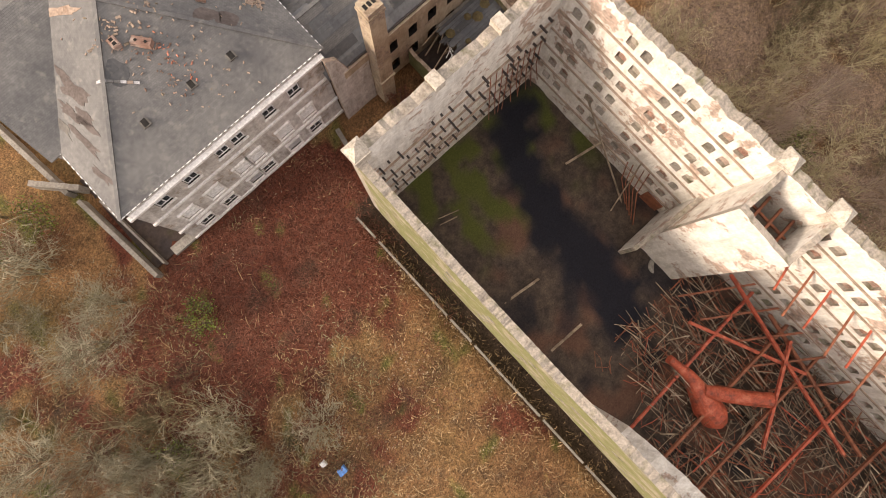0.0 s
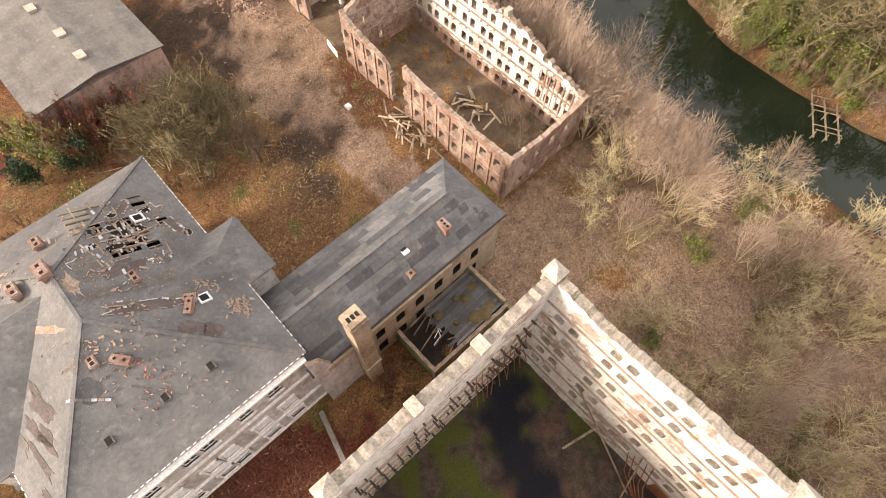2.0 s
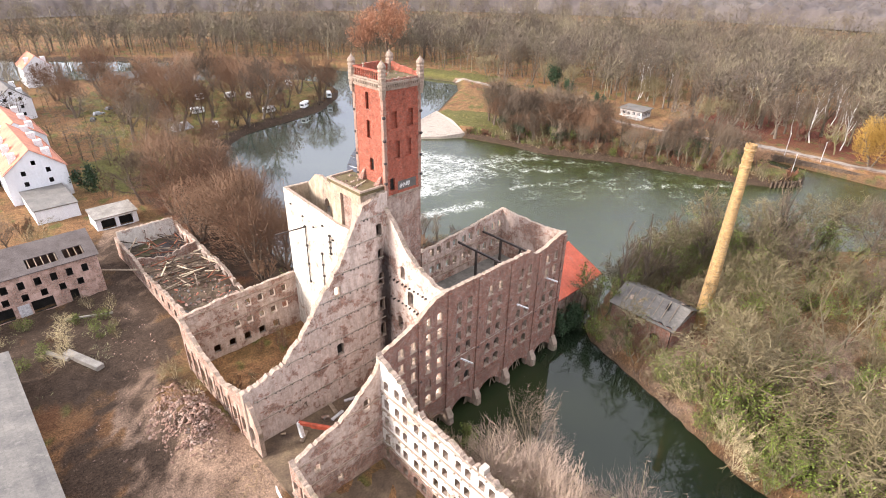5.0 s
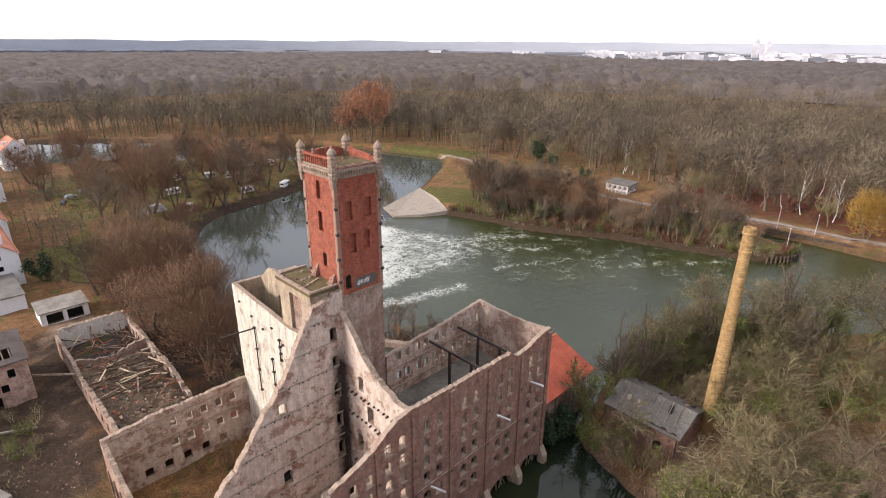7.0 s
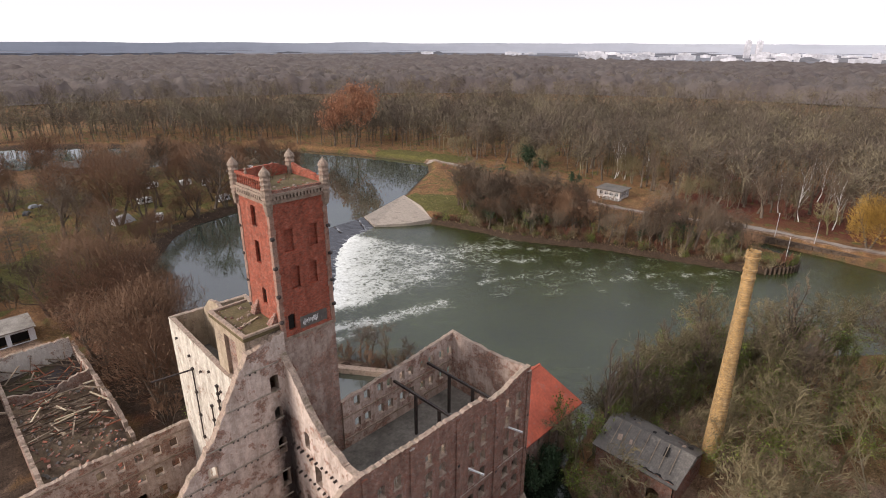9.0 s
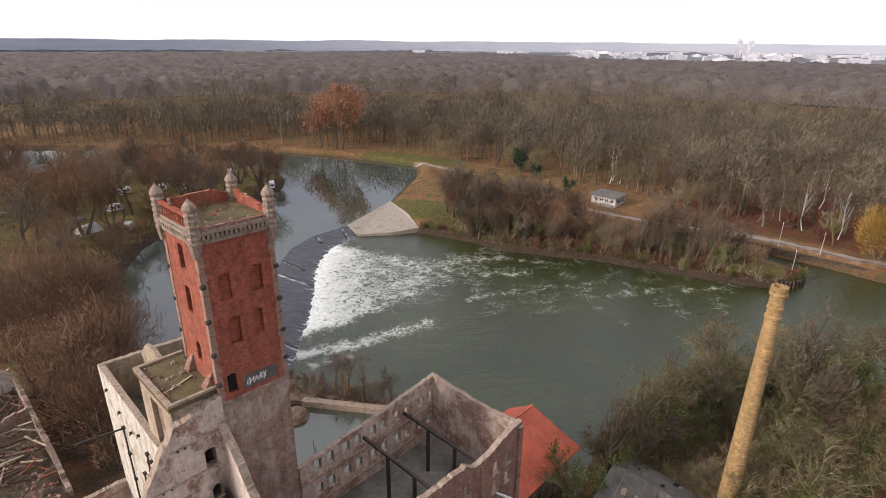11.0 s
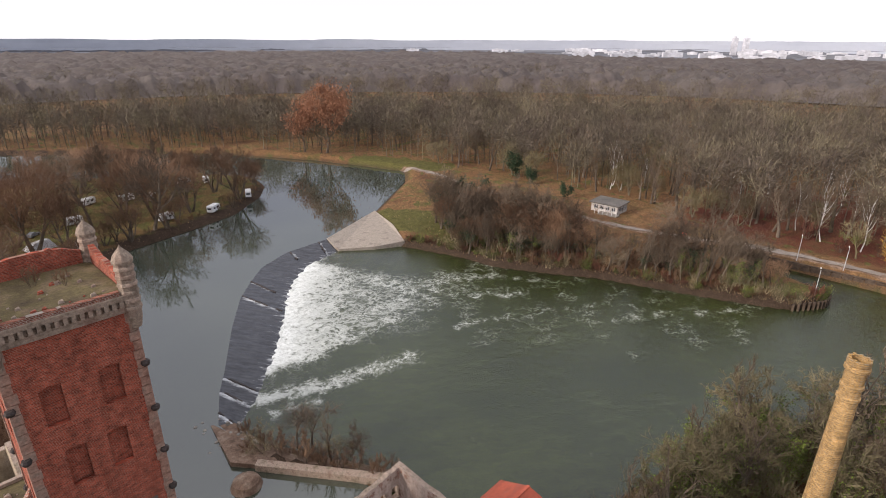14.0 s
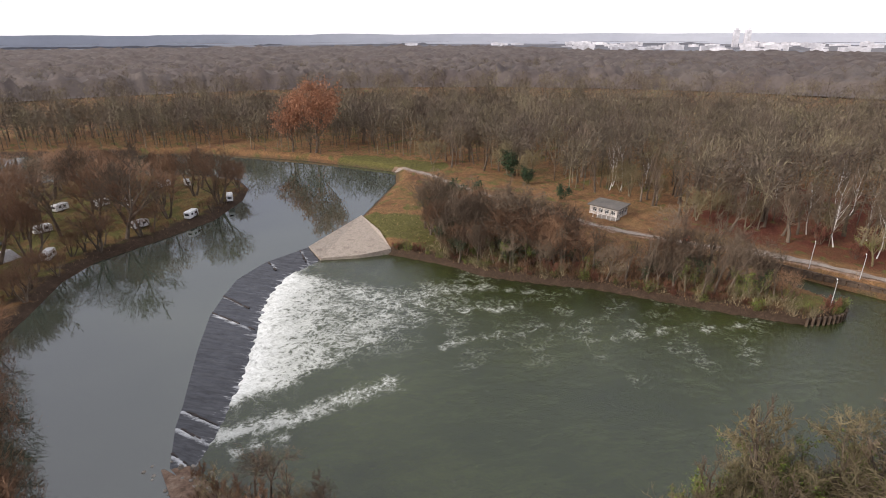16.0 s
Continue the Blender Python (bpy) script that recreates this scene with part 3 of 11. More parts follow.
def part(name, shape, mat, parent, label=""):
    ob = new(name, shape.mesh(name, mats_of(mat)))
    ob.parent = parent
    if parent is not None:
        ob.matrix_parent_inverse = parent.matrix_world.inverted()
    return tagged(ob, label)


def thing(name, x, y, z, label, category, group="", kind=""):
    ob = new(name)
    ob.location = (x, y, z)
    ob.matrix_world = Matrix.Translation((x, y, z))
    ob.empty_display_size = 0.5
    return tagged(ob, label, category, group, kind)


def solid(name, shape, mat, label, category, group="", kind=""):
    return tagged(new(name, shape.mesh(name, mats_of(mat))), label, category, group, kind)


def wall(s, ax, t0, t1, a0, a1, z0, top, holes=(), rag=0.0, mats=(0, 0, 1), step=0.7):
    """An upright wall with openings through it. ax: the axis it runs along; t0..t1: its thickness; a0..a1: its length.
    top: a height, or rows of (place, height). holes: (middle, width, foot, head, rise of the arch). mats: the face on the lower side,
    on the upper side, and reveals and top."""
    tops = [(a0, top), (a1, top)] if isinstance(top, (int, float)) else top
    xs, zs = [p[0] for p in tops], [p[1] for p in tops]

    def crest(a):
        z = float(np.interp(a, xs, zs))
        if rag:
            z += rag * (0.5 * noise.noise(Vector((a * 0.45, t0 * 3.1, 7.0))) + 0.6 * noise.noise(Vector((a * 1.7, t0 * 1.7, 3.0))) + 0.55 * noise.noise(Vector((a * 5.3, t0 * 1.1, 9.0)))) - 0.3 * rag
        return z

    cuts = {a0, a1} | {p for p in xs if a0 < p < a1}
    if rag:
        c = int((a1 - a0) / (step * 0.62)) + 1
        cuts |= {a0 + (a1 - a0) * i / c for i in range(c)}
    for mid, w, foot, head, rise in holes:
        c = 4 if rise else 1
        cuts |= {round(mid - w / 2 + w * i / c, 4) for i in range(c + 1)}
    cuts = sorted(c for c in cuts if a0 <= c <= a1)
    for b0, b1 in zip(cuts, cuts[1:]):
        if b1 - b0 < 1e-3:
            continue
        bm_ = (b0 + b1) / 2
        gaps = []
        for mid, w, foot, head, rise in holes:
            if abs(bm_ - mid) < w / 2:
                gaps.append((foot, head - rise * (2 * (bm_ - mid) / w) ** 2))
        gaps.sort()
        z, pieces = z0, []
        for g0, g1 in gaps:
            if g0 > z:
                pieces.append((z, g0))
            z = max(z, g1)
        h0, h1 = crest(b0), crest(b1)
        for p0, p1 in pieces:
            p1a, p1b = min(p1, h0), min(p1, h1)
            if min(p1a, p1b) > p0 + 0.02:
                block(s, ax, t0, t1, b0, b1, p0, p1a, p1b, mats)
        if min(h0, h1) > z + 0.05:
            block(s, ax, t0, t1, b0, b1, z, h0, h1, mats)
    return s


def block(s, ax, t0, t1, b0, b1, z0, h0, h1, mats):
    lo, hi, rv = mats
    if ax == "x":
        s.hexa([(b0, t0, z0), (b1, t0, z0), (b1, t1, z0), (b0, t1, z0), (b0, t0, h0), (b1, t0, h1), (b1, t1, h1), (b0, t1, h0)], (lo, rv, hi, rv, rv, rv))
    else:
        s.hexa([(t0, b0, z0), (t1, b0, z0), (t1, b1, z0), (t0, b1, z0), (t0, b0, h0), (t1, b0, h0), (t1, b1, h1), (t0, b1, h1)], (rv, hi, rv, lo, rv, rv))


def smooth(e0, e1, x):
    t = np.clip((x - e0) / (e1 - e0), 0, 1)
    return t * t * (3 - 2 * t)


def within(poly, x, y):
    """Distance to an outline: positive inside it, negative outside."""
    p = np.array(poly, float)
    q = np.roll(p, -1, 0)
    inside = np.zeros(x.shape, bool)
    best = np.full(x.shape, 1e9)
    for (ax, ay), (bx, by) in zip(p, q):
        cross = ((ay > y) != (by > y)) & (x < (bx - ax) * (y - ay) / (by - ay + 1e-12) + ax)
        inside ^= cross
        dx, dy = bx - ax, by - ay
        t = np.clip(((x - ax) * dx + (y - ay) * dy) / (dx * dx + dy * dy + 1e-12), 0, 1)
        best = np.minimum(best, np.hypot(x - ax - t * dx, y - ay - t * dy))
    return np.where(inside, best, -best)


def along(line, x, y):
    """Distance to an open line."""
    best = np.full(np.shape(x), 1e9)
    for (ax, ay), (bx, by) in zip(line, line[1:]):
        dx, dy = bx - ax, by - ay
        t = np.clip(((x - ax) * dx + (y - ay) * dy) / (dx * dx + dy * dy), 0, 1)
        best = np.minimum(best, np.hypot(x - ax - t * dx, y - ay - t * dy))
    return best


def wobble(x, y, size, seed=0.0):
    """Cheap smooth noise over the plan, about -1 to 1."""
    r = np.random.RandomState(int(seed * 10) + 5)
    out = np.zeros(np.shape(x))
    for k in range(7):
        a, ph = r.rand() * 6.28, r.rand() * 6.28
        f = (0.6 + 1.1 * r.rand()) * 6.28 / size
        out += np.sin((x * math.cos(a) + y * math.sin(a)) * f + ph + 1.3 * np.sin((x * math.sin(a * 2) - y * math.cos(a)) * f * 0.6))
    return out / 3.2

# ---- rivers and ground ----
W, U = -2.4, -0.9
CREST = [(151, 174), (136.4, 173), (125.7, 168.2), (118.8, 161.6), (112.2, 154.4), (104.2, 142.6), (95.2, 127.7), (91.6, 122.2), (87.6, 114.2)]
FOOT = [(149, 165.5), (136.8, 162.7), (128, 155.5), (122.5, 149), (117, 141), (109, 131), (101.5, 122.7), (97, 118), (89.5, 112)]
BANK = [(166, 155), (171.2, 138), (172.8, 125), (179, 112), (185.3, 101), (190.8, 84.6), (195.2, 71), (200.4, 58.5), (207.4, 52.8), (214, 53.5)]
RIVER = CREST + [(90.5, 103.5), (98.5, 86), (94, 71), (60, 70), (60, 52), (58.4, 44), (58.2, 25.6), (56.6, 15.4), (62, 11), (69.3, -2), (69, -12), (62, -60), (60, -160),
                 (84, -160), (84, -60), (83, -5), (81.4, 10), (81.6, 21), (87.2, 35.5), (93, 53), (96, 56), (107, 58), (118, 61), (130, 58), (145, 50), (160, 36), (178, 20),
                 (205, -20), (240, -120), (300, -120), (262, -60), (236, 0), (226.5, 35), (227.6, 60), (229.6, 77), (224.5, 76), (218, 68)][::1] + BANK[::-1] + [(149.5, 166.5)]
POOL = CREST[::-1] + [(179, 184.7), (217, 209.7), (230.2, 224.4), (222, 255), (215.7, 274.4), (189.6, 330.5), (101, 409), (-60, 520), (-80, 480), (20, 400), (110, 322), (160, 292), (175, 262),
                      (170.9, 246.5), (161.5, 233.2), (143.6, 218.4), (126.5, 212.8), (104.6, 207), (94.7, 199), (84.6, 184), (76, 172), (71, 155), (66.5, 130), (66.5, 110), (68, 92), (68, 70),
                      (87, 70), (96.5, 86), (88.5, 101)]
TRACK = [(30, 20), (29, 38), (27.5, 50), (28, 62), (27, 72), (27.5, 84), (31, 94), (34.5, 104), (38, 115), (41, 130), (43.5, 150)]
FARPATH = [(231, 225), (230, 203), (225, 168), (222, 132), (221, 118), (222.5, 105), (226, 89), (232, 77), (232.5, 62), (232, 45), (240, -20)]


RAMP = [(150.8, 173.8), (149.5, 166.2), (158, 159.5), (166.3, 155.2), (172.5, 167.5), (178.5, 184)]


def ground_height(x, y):
    r, p = within(RIVER, x, y), within(POOL, x, y)
    zr = np.interp(r, [-1.9, -0.5, 0.0, 2.5], [0.0, -0.9, W - 0.15, W - 2.2])
    zp = np.interp(p, [-2.0, 0.0, 2.5], [0.0, U - 0.1, U - 2.4])
    z = np.minimum(zr, zp)
    dry = smooth(1.0, 4.0, -np.maximum(r, p))
    z = z + dry * (0.16 * wobble(x, y, 6.0, 1) + 0.10 * wobble(x, y, 2.3, 2))
    # the dug-out strip along the malthouse wall, the rubble heap, the raised camp and wood
    z -= 1.3 * smooth(0.2, 0.9, x + 0.4) * smooth(2.4, 1.9, x) * smooth(12, 10, y) * smooth(-60, -50, y)
    z += 3.3 * np.exp(-(((x - 33.6) / 3.6) ** 2 + ((y - 77) / 5.6) ** 2)) * (1 + 0.3 * wobble(x, y, 2.0, 3))
    z += 1.5 * np.exp(-(((x - 33.4) / 3.2) ** 2 + ((y - 87) / 4) ** 2))
    z -= 2.6 * smooth(-0.2, 0.6, within(RAMP, x, y))
    z += 0.8 * dry * smooth(185, 205, y) * smooth(60, 90, x)
    z += 0.7 * dry * smooth(180, 215, x)
    return z


gx = np.concatenate([np.linspace(-4500, -400, 9), np.linspace(-360, -60, 26), np.arange(-55, 262, 1.5), np.linspace(266, 700, 60), np.linspace(760, 4500, 14)])
gy = np.concatenate([np.linspace(-4500, -300, 9), np.linspace(-260, -72, 18), np.arange(-68, 300, 1.5), np.linspace(304, 760, 64), np.linspace(820, 4500, 14)])
GX, GY = np.meshgrid(gx, gy, indexing="ij")
GZ = ground_height(GX, GY)
me = bpy.data.meshes.new("ground")
nx, ny = len(gx), len(gy)
idx = np.arange(nx * ny).reshape(nx, ny)
quads = np.stack([idx[:-1, :-1], idx[1:, :-1], idx[1:, 1:], idx[:-1, 1:]], -1).reshape(-1, 4)


def fill_mesh(me, verts, faces):
    """Fast filling of a mesh with faces of one size."""
    k = faces.shape[1]
    me.vertices.add(len(verts))
    me.vertices.foreach_set("co", np.asarray(verts, np.float32).ravel())
    me.loops.add(faces.size)
    me.loops.foreach_set("vertex_index", faces.astype(np.int32).ravel())
    me.polygons.add(len(faces))
    me.polygons.foreach_set("loop_start", np.arange(0, faces.size, k, dtype=np.int32))
    me.update(calc_edges=True)
    return me


fill_mesh(me, np.stack([GX, GY, GZ], -1).reshape(-1, 3), quads)
me.polygons.foreach_set("use_smooth", np.ones(len(quads), bool))

# what covers the ground, as shares: bare gravel, red bramble, green, dark mud and the darker trench
track = smooth(4.2, 1.2, along(TRACK, GX, GY) + 1.2 * wobble(GX, GY, 7, 4)) + smooth(9, 3, along([(28, 58), (31, 74), (34, 66)], GX, GY) + 2 * wobble(GX, GY, 5, 5))
track += smooth(2.6, 1.2, along(FARPATH, GX, GY) + 0.3 * wobble(GX, GY, 9, 6)) + smooth(5, 3, along([(41, 138), (46, 150)], GX, GY))
red = 1.25 * smooth(11, 4, np.hypot((GX + 10) * 0.5, GY - 12.5) + 2.5 * wobble(GX, GY, 6, 7)) + 0.30 * smooth(-0.3, 0.7, wobble(GX, GY, 7, 26)) * smooth(3, 0, GX) * smooth(-40, -32, GX) * smooth(24, 20, GY) * smooth(-16, -6, GY) + 0.55 * smooth(0.2, 0.9, wobble(GX, GY, 16, 8)) * smooth(12, 4, GX)
red += 0.3 * smooth(240, 250, GX) * smooth(0.1, 0.7, wobble(GX, GY, 22, 9)) * smooth(130, 100, GY)
red += 0.16 * smooth(9, 3, along(BANK, GX, GY))
red += 0.40 * smooth(-12, -16, GX) * smooth(-46, -40, GX) * smooth(28, 24, GY) * smooth(-24, -16, GY) * smooth(-0.6, 0.5, wobble(GX, GY, 6, 27))
red += 0.32 * smooth(9, 3, np.hypot(GX - 17, (GY - 40) * 0.8) + 4 * wobble(GX, GY, 5, 20))
red += 0.7 * smooth(6, 2, np.hypot(GX - 14, (GY - 66) * 1.2) + 1.5 * wobble(GX, GY, 5, 10))
green = 0.4 * smooth(0.25, 0.9, wobble(GX, GY, 12, 11)) * smooth(160, 200, GY + GX * 0.2)
green += smooth(0.5, 1.0, wobble(GX, GY, 8, 12)) * 0.6
green += smooth(14, 6, along([(170, 178), (180, 170), (186, 150), (176, 136)], GX, GY)) + smooth(12, 5, along([(232, 236), (228, 250), (240, 214)], GX, GY)) + smooth(7, 3, np.hypot(GX - 206, GY - 58))
green += 0.35 * smooth(62, 66, GX) * smooth(175, 165, GX) * smooth(192, 200, GY) * smooth(320, 300, GY)
green += smooth(16, 8, np.hypot(GX - 60, (GY - 190) * 0.7))
mud = 0.34 * smooth(-0.3, 1.1, wobble(GX, GY, 9, 14) + 0.5 * wobble(GX, GY, 3.1, 15)) * smooth(14, 3, along(TRACK, GX, GY)) * smooth(35, 45, GY)
mud += smooth(3.5, 1.0, np.minimum(np.abs(within(RIVER, GX, GY)), np.abs(within(POOL, GX, GY)))) * 0.4
mud += 0.35 * smooth(-0.2, 1.0, wobble(GX, GY, 9, 13)) * smooth(7, 2, np.hypot(GX - 24.5, (GY - 46) * 0.4)) + 0.28 * smooth(11, 3, np.hypot(GX - 16, (GY - 42) * 0.8) + 4 * wobble(GX, GY, 5, 19)) + 0.3 * smooth(84, 98, GY) * smooth(60, 50, GX) * smooth(150, 140, GY) + 0.35 * smooth(5.5, 1.5, np.hypot((GX - 19), (GY - 72) * 0.3) + 2 * wobble(GX, GY, 4, 28))
# darker tone along the sunken strip by the malthouse wall
mud += smooth(-0.5, 0.0, GX + 0.5) * smooth(2.6, 2.2, GX) * smooth(13, 11, GY) * smooth(-62, -58, GY)
mud += 0.22 * smooth(5, 2.5, along(BANK, GX, GY))
mud += 0.42 * smooth(-0.4, 0.8, wobble(GX, GY, 8, 16)) * smooth(2, -6, GX) * smooth(30, 20, GY)
slope = smooth(24, 27, GX) * smooth(68, 60, GX) * smooth(27, 22, GY)
track += slope * (0.72 + 0.4 * wobble(GX, GY, 9, 17))
track += 0.45 * smooth(82, 86, GX) * smooth(140, 120, GX) * smooth(58, 50, GY) * smooth(-70, -60, GY) * (1 + 0.5 * wobble(GX, GY, 8, 18))
for mx, my, mr in ((23.7, 48.9, 6), (26.0, 73.0, 5), (21, 80.0, 7), (19, 62, 6), (30, 36, 5), (44, 62, 8), (33, 80, 9), (48, 80, 11), (47, 74, 9)):
    mud += 0.22 * smooth(mr, mr * 0.3, np.hypot(GX - mx, GY - my) + 2.4 * wobble(GX, GY, 5, 29))
red += 0.32 * smooth(31.5, 34.5, GX) * smooth(37.5, 36.5, GX) * smooth(38, 42, GY) * smooth(68, 64, GY)
yard = smooth(13, 5, along(TRACK, GX, GY)) * smooth(35, 45, GY) * (0.85 + 0.4 * wobble(GX, GY, 7, 36))
mud += 0.18 * yard
red += 0.10 * yard
mud += 0.55 * smooth(2, 8, GX) * smooth(37, 32, GX) * smooth(94, 99, GY) * smooth(126, 121, GY) * (0.8 + 0.5 * wobble(GX, GY, 6, 30))
mud += 0.5 * smooth(53, 56, GX) * smooth(72, 67, GX) * smooth(88, 94, GY) * smooth(200, 180, GY) * (0.8 + 0.5 * wobble(GX, GY, 9, 33))
red += 0.45 * smooth(53, 56, GX) * smooth(72, 67, GX) * smooth(88, 94, GY) * smooth(200, 180, GY)
track += 0.5 * smooth(3.2, 0.8, along(BANK, GX, GY) + 0.8 * wobble(GX, GY, 6, 34))
mud += 0.62 * smooth(-11, -2.5, within(POOL, GX, GY)) * smooth(172, 160, GX) * smooth(90, 120, GY) * (0.85 + 0.5 * wobble(GX, GY, 8, 35))
red += 0.45 * smooth(234, 240, GX) * smooth(118, 96, GY) * smooth(330, 300, GX)
# the same strip by the malthouse, darkened further
mud += 0.95 * smooth(-0.9, 0.3, GX) * smooth(3, 2, GX) * smooth(12, 10, GY) * smooth(-60, -55, GY)
cov = me.attributes.new("cover", "FLOAT_COLOR", "POINT")
cov.data.foreach_set("color", np.stack([np.clip(v, 0, 1) for v in (track, red, green, mud)], -1).astype(np.float32).ravel())


def ground_mat():
    m = bpy.data.materials.new("winter_ground")
    n, l, bs = nodes_of(m)
    p = n.new("ShaderNodeNewGeometry").outputs["Position"]
    at = n.new("ShaderNodeAttribute")
    at.attribute_name = "cover"
    sp = n.new("ShaderNodeSeparateColor")
    l.new(at.outputs["Color"], sp.inputs[0])
    big = noise_tex(n, l, p, 0.07, 6, 0.6)
    mid = noise_tex(n, l, p, 0.6, 7, 0.72)
    fine = noise_tex(n, l, p, 3.2, 6, 0.8)
    r = ramp(n, [(0.34, (0.115, 0.060, 0.032)), (0.5, (0.178, 0.102, 0.050)), (0.66, (0.128, 0.086, 0.038))])
    l.new(big, r.inputs[0])
    col = r.outputs[0]

    def lay(col, share, tone):
        s = n.new("ShaderNodeMath")
        s.operation = "MULTIPLY_ADD"
        l.new(share, s.inputs[0])
        s.inputs[1].default_value = 1.3
        k = n.new("ShaderNodeMath")
        k.operation = "SUBTRACT"
        l.new(mid, k.inputs[0])
        k.inputs[1].default_value = 0.75
        l.new(k.outputs[0], s.inputs[2])
        return mix(n, l, "MIX", ramp_of(n, l, s.outputs[0], (0, 0, 0), (1, 1, 1), 0.05, 0.45), col, tone)

    col = lay(col, sp.outputs[1], (0.098, 0.034, 0.022))
    col = lay(col, sp.outputs[2], (0.095, 0.090, 0.030))
    col = lay(col, sp.outputs[0], (0.215, 0.150, 0.110))
    col = lay(col, at.outputs["Alpha"], (0.052, 0.036, 0.026))
    col = mix(n, l, "MULTIPLY", 0.9, col, ramp_of(n, l, mid, (0.55, 0.55, 0.55), (1.45, 1.42, 1.38), 0.3, 0.7))
    col = mix(n, l, "MULTIPLY", 1.0, col, ramp_of(n, l, fine, (0.32, 0.32, 0.32), (1.65, 1.65, 1.65), 0.30, 0.70))
    tuft = noise_tex(n, l, p, 7.5, 3, 0.8)
    col = mix(n, l, "MULTIPLY", 0.9, col, ramp_of(n, l, tuft, (0.35, 0.34, 0.33), (1.75, 1.72, 1.66), 0.34, 0.66))
    vo = n.new("ShaderNodeTexVoronoi")
    vo.inputs["Scale"].default_value = 2.6
    l.new(p, vo.inputs["Vector"])
    chips = mix(n, l, "MULTIPLY", 1.0, ramp_of(n, l, vo.outputs["Distance"], (1, 1, 1), (0, 0, 0), 0.06, 0.16), ramp_of(n, l, mid, (0, 0, 0), (0.8, 0.8, 0.8), 0.5, 0.62))
    col = mix(n, l, "MIX", chips, col, (0.38, 0.30, 0.24))
    l.new(col, bs.inputs["Base Color"])
    bs.inputs["Roughness"].default_value = 0.95
    bs.inputs["Specular IOR Level"].default_value = 0.15
    bump(n, l, bs, fine, 0.8, 0.12)
    return m


me.materials.append(ground_mat())
tagged(new("ground", me), "rough winter ground of dry grass, mud and gravel track", "ground", kind="structure")


def sheet(name, poly, z, mat, label, category, cell=None, froth=None):
    """A water surface over an outline; with cell, as a grid kept where it lies inside."""
    if cell is None:
        b = bmesh.new()
        b.faces.new([b.verts.new((x, y, z)) for x, y in poly])
        bmesh.ops.triangulate(b, faces=b.faces[:])
        bmesh.ops.recalc_face_normals(b, faces=b.faces[:])
        if b.faces[0].normal.z < 0:
            bmesh.ops.reverse_faces(b, faces=b.faces[:])
        me = bpy.data.meshes.new(name)
        b.to_mesh(me)
        b.free()
    else:
        p = np.array(poly)
        xs, ys = np.arange(p[:, 0].min() - cell, p[:, 0].max() + cell, cell), np.arange(p[:, 1].min() - cell, p[:, 1].max() + cell, cell)
        X, Y = np.meshgrid(xs, ys, indexing="ij")
        near = within(poly, X, Y) > -1.5 * cell
        ids = np.arange(X.size).reshape(X.shape)
        q = np.stack([ids[:-1, :-1], ids[1:, :-1], ids[1:, 1:], ids[:-1, 1:]], -1).reshape(-1, 4)
        q = q[near.ravel()[q].any(1)]
        used, inv = np.unique(q, return_inverse=True)
        X, Y = X.ravel()[used], Y.ravel()[used]
        f = froth(X, Y)
        Z = z + 0.10 * np.clip(f, 0, 1) * wobble(X, Y, 2.0, 21)
        me = fill_mesh(bpy.data.meshes.new(name), np.stack([X, Y, Z], -1), inv.reshape(-1, 4))
        me.attributes.new("froth", "FLOAT", "POINT").data.foreach_set("value", f.astype(np.float32))
        me.polygons.foreach_set("use_smooth", np.ones(len(me.polygons), bool))
    me.materials.append(M[mat])
    return tagged(new(name, me), label, category, kind="structure")


def froth(x, y):
    """How white the water runs: most below the weir, in tongues down the river, and a little along the current."""
    d = np.maximum(0, along(FOOT[1:7], x, y) + 1.6 * wobble(x, y, 6, 22) * smooth(2, 12, along(FOOT[1:7], x, y)))
    down = np.interp(d, [0, 2, 5, 9, 14, 22, 34, 60], [0.57, 0.53, 0.45, 0.365, 0.315, 0.275, 0.215, 0.10])
    down = down + 0.06 * wobble(x, y, 10, 24) * smooth(3, 14, d)
    # the dark tongue below the curtain's lower end, and the slack water under the ramp
    low = 121.8 - 0.10 * (x - 101) + 1.2 * wobble(x, y, 8, 28)
    down = down * (0.18 + 0.82 * smooth(-0.8, 2.2 + 0.09 * d, y - low))
    slack = within([(139, 163.5), (143.5, 147), (151.5, 134.5), (168, 128), (182, 150), (150, 172)], x, y)
    down = down * (0.25 + 0.75 * smooth(5.0, -2.0, slack))
    for line, amp, wide in (([(137, 161), (140.5, 150), (145, 139), (151, 131.5), (160, 126.5), (168, 121)], 0.40, 4.5), ([(95.5, 118), (100, 115.3), (107, 112.6), (115, 110.8), (125, 108.2)], 0.43, 4.2),
                            ([(154, 117), (158, 114), (163, 110.5)], 0.31, 2.2), ([(140, 110), (147, 107), (154, 103), (165, 96.4), (171, 92.5)], 0.26, 2.2), ([(167, 85.5), (173, 82), (181, 77.5)], 0.26, 2.0),
                            ([(184, 73), (191, 68.4)], 0.25, 1.8), ([(170, 116), (178, 104)], 0.22, 2.2), ([(96, 113), (103, 109.5)], 0.30, 2.0)):
        e = along(line, x, y) + 0.9 * wobble(x, y, 5, 23)
        fade = 1 - 0.38 * smooth(0, 26, np.hypot(x - line[0][0], y - line[0][1]))
        down = np.maximum(down, amp * fade * smooth(wide, 0.3, e))
    race = 0.085 * smooth(34, 6, along([(128, 138), (146, 120), (166, 100), (184, 76), (196, 58)], x, y)) + 0.05 * wobble(x, y, 14, 32)
    down = np.maximum(down, race)
    return down * np.where(y > 60, 1, 0.4)


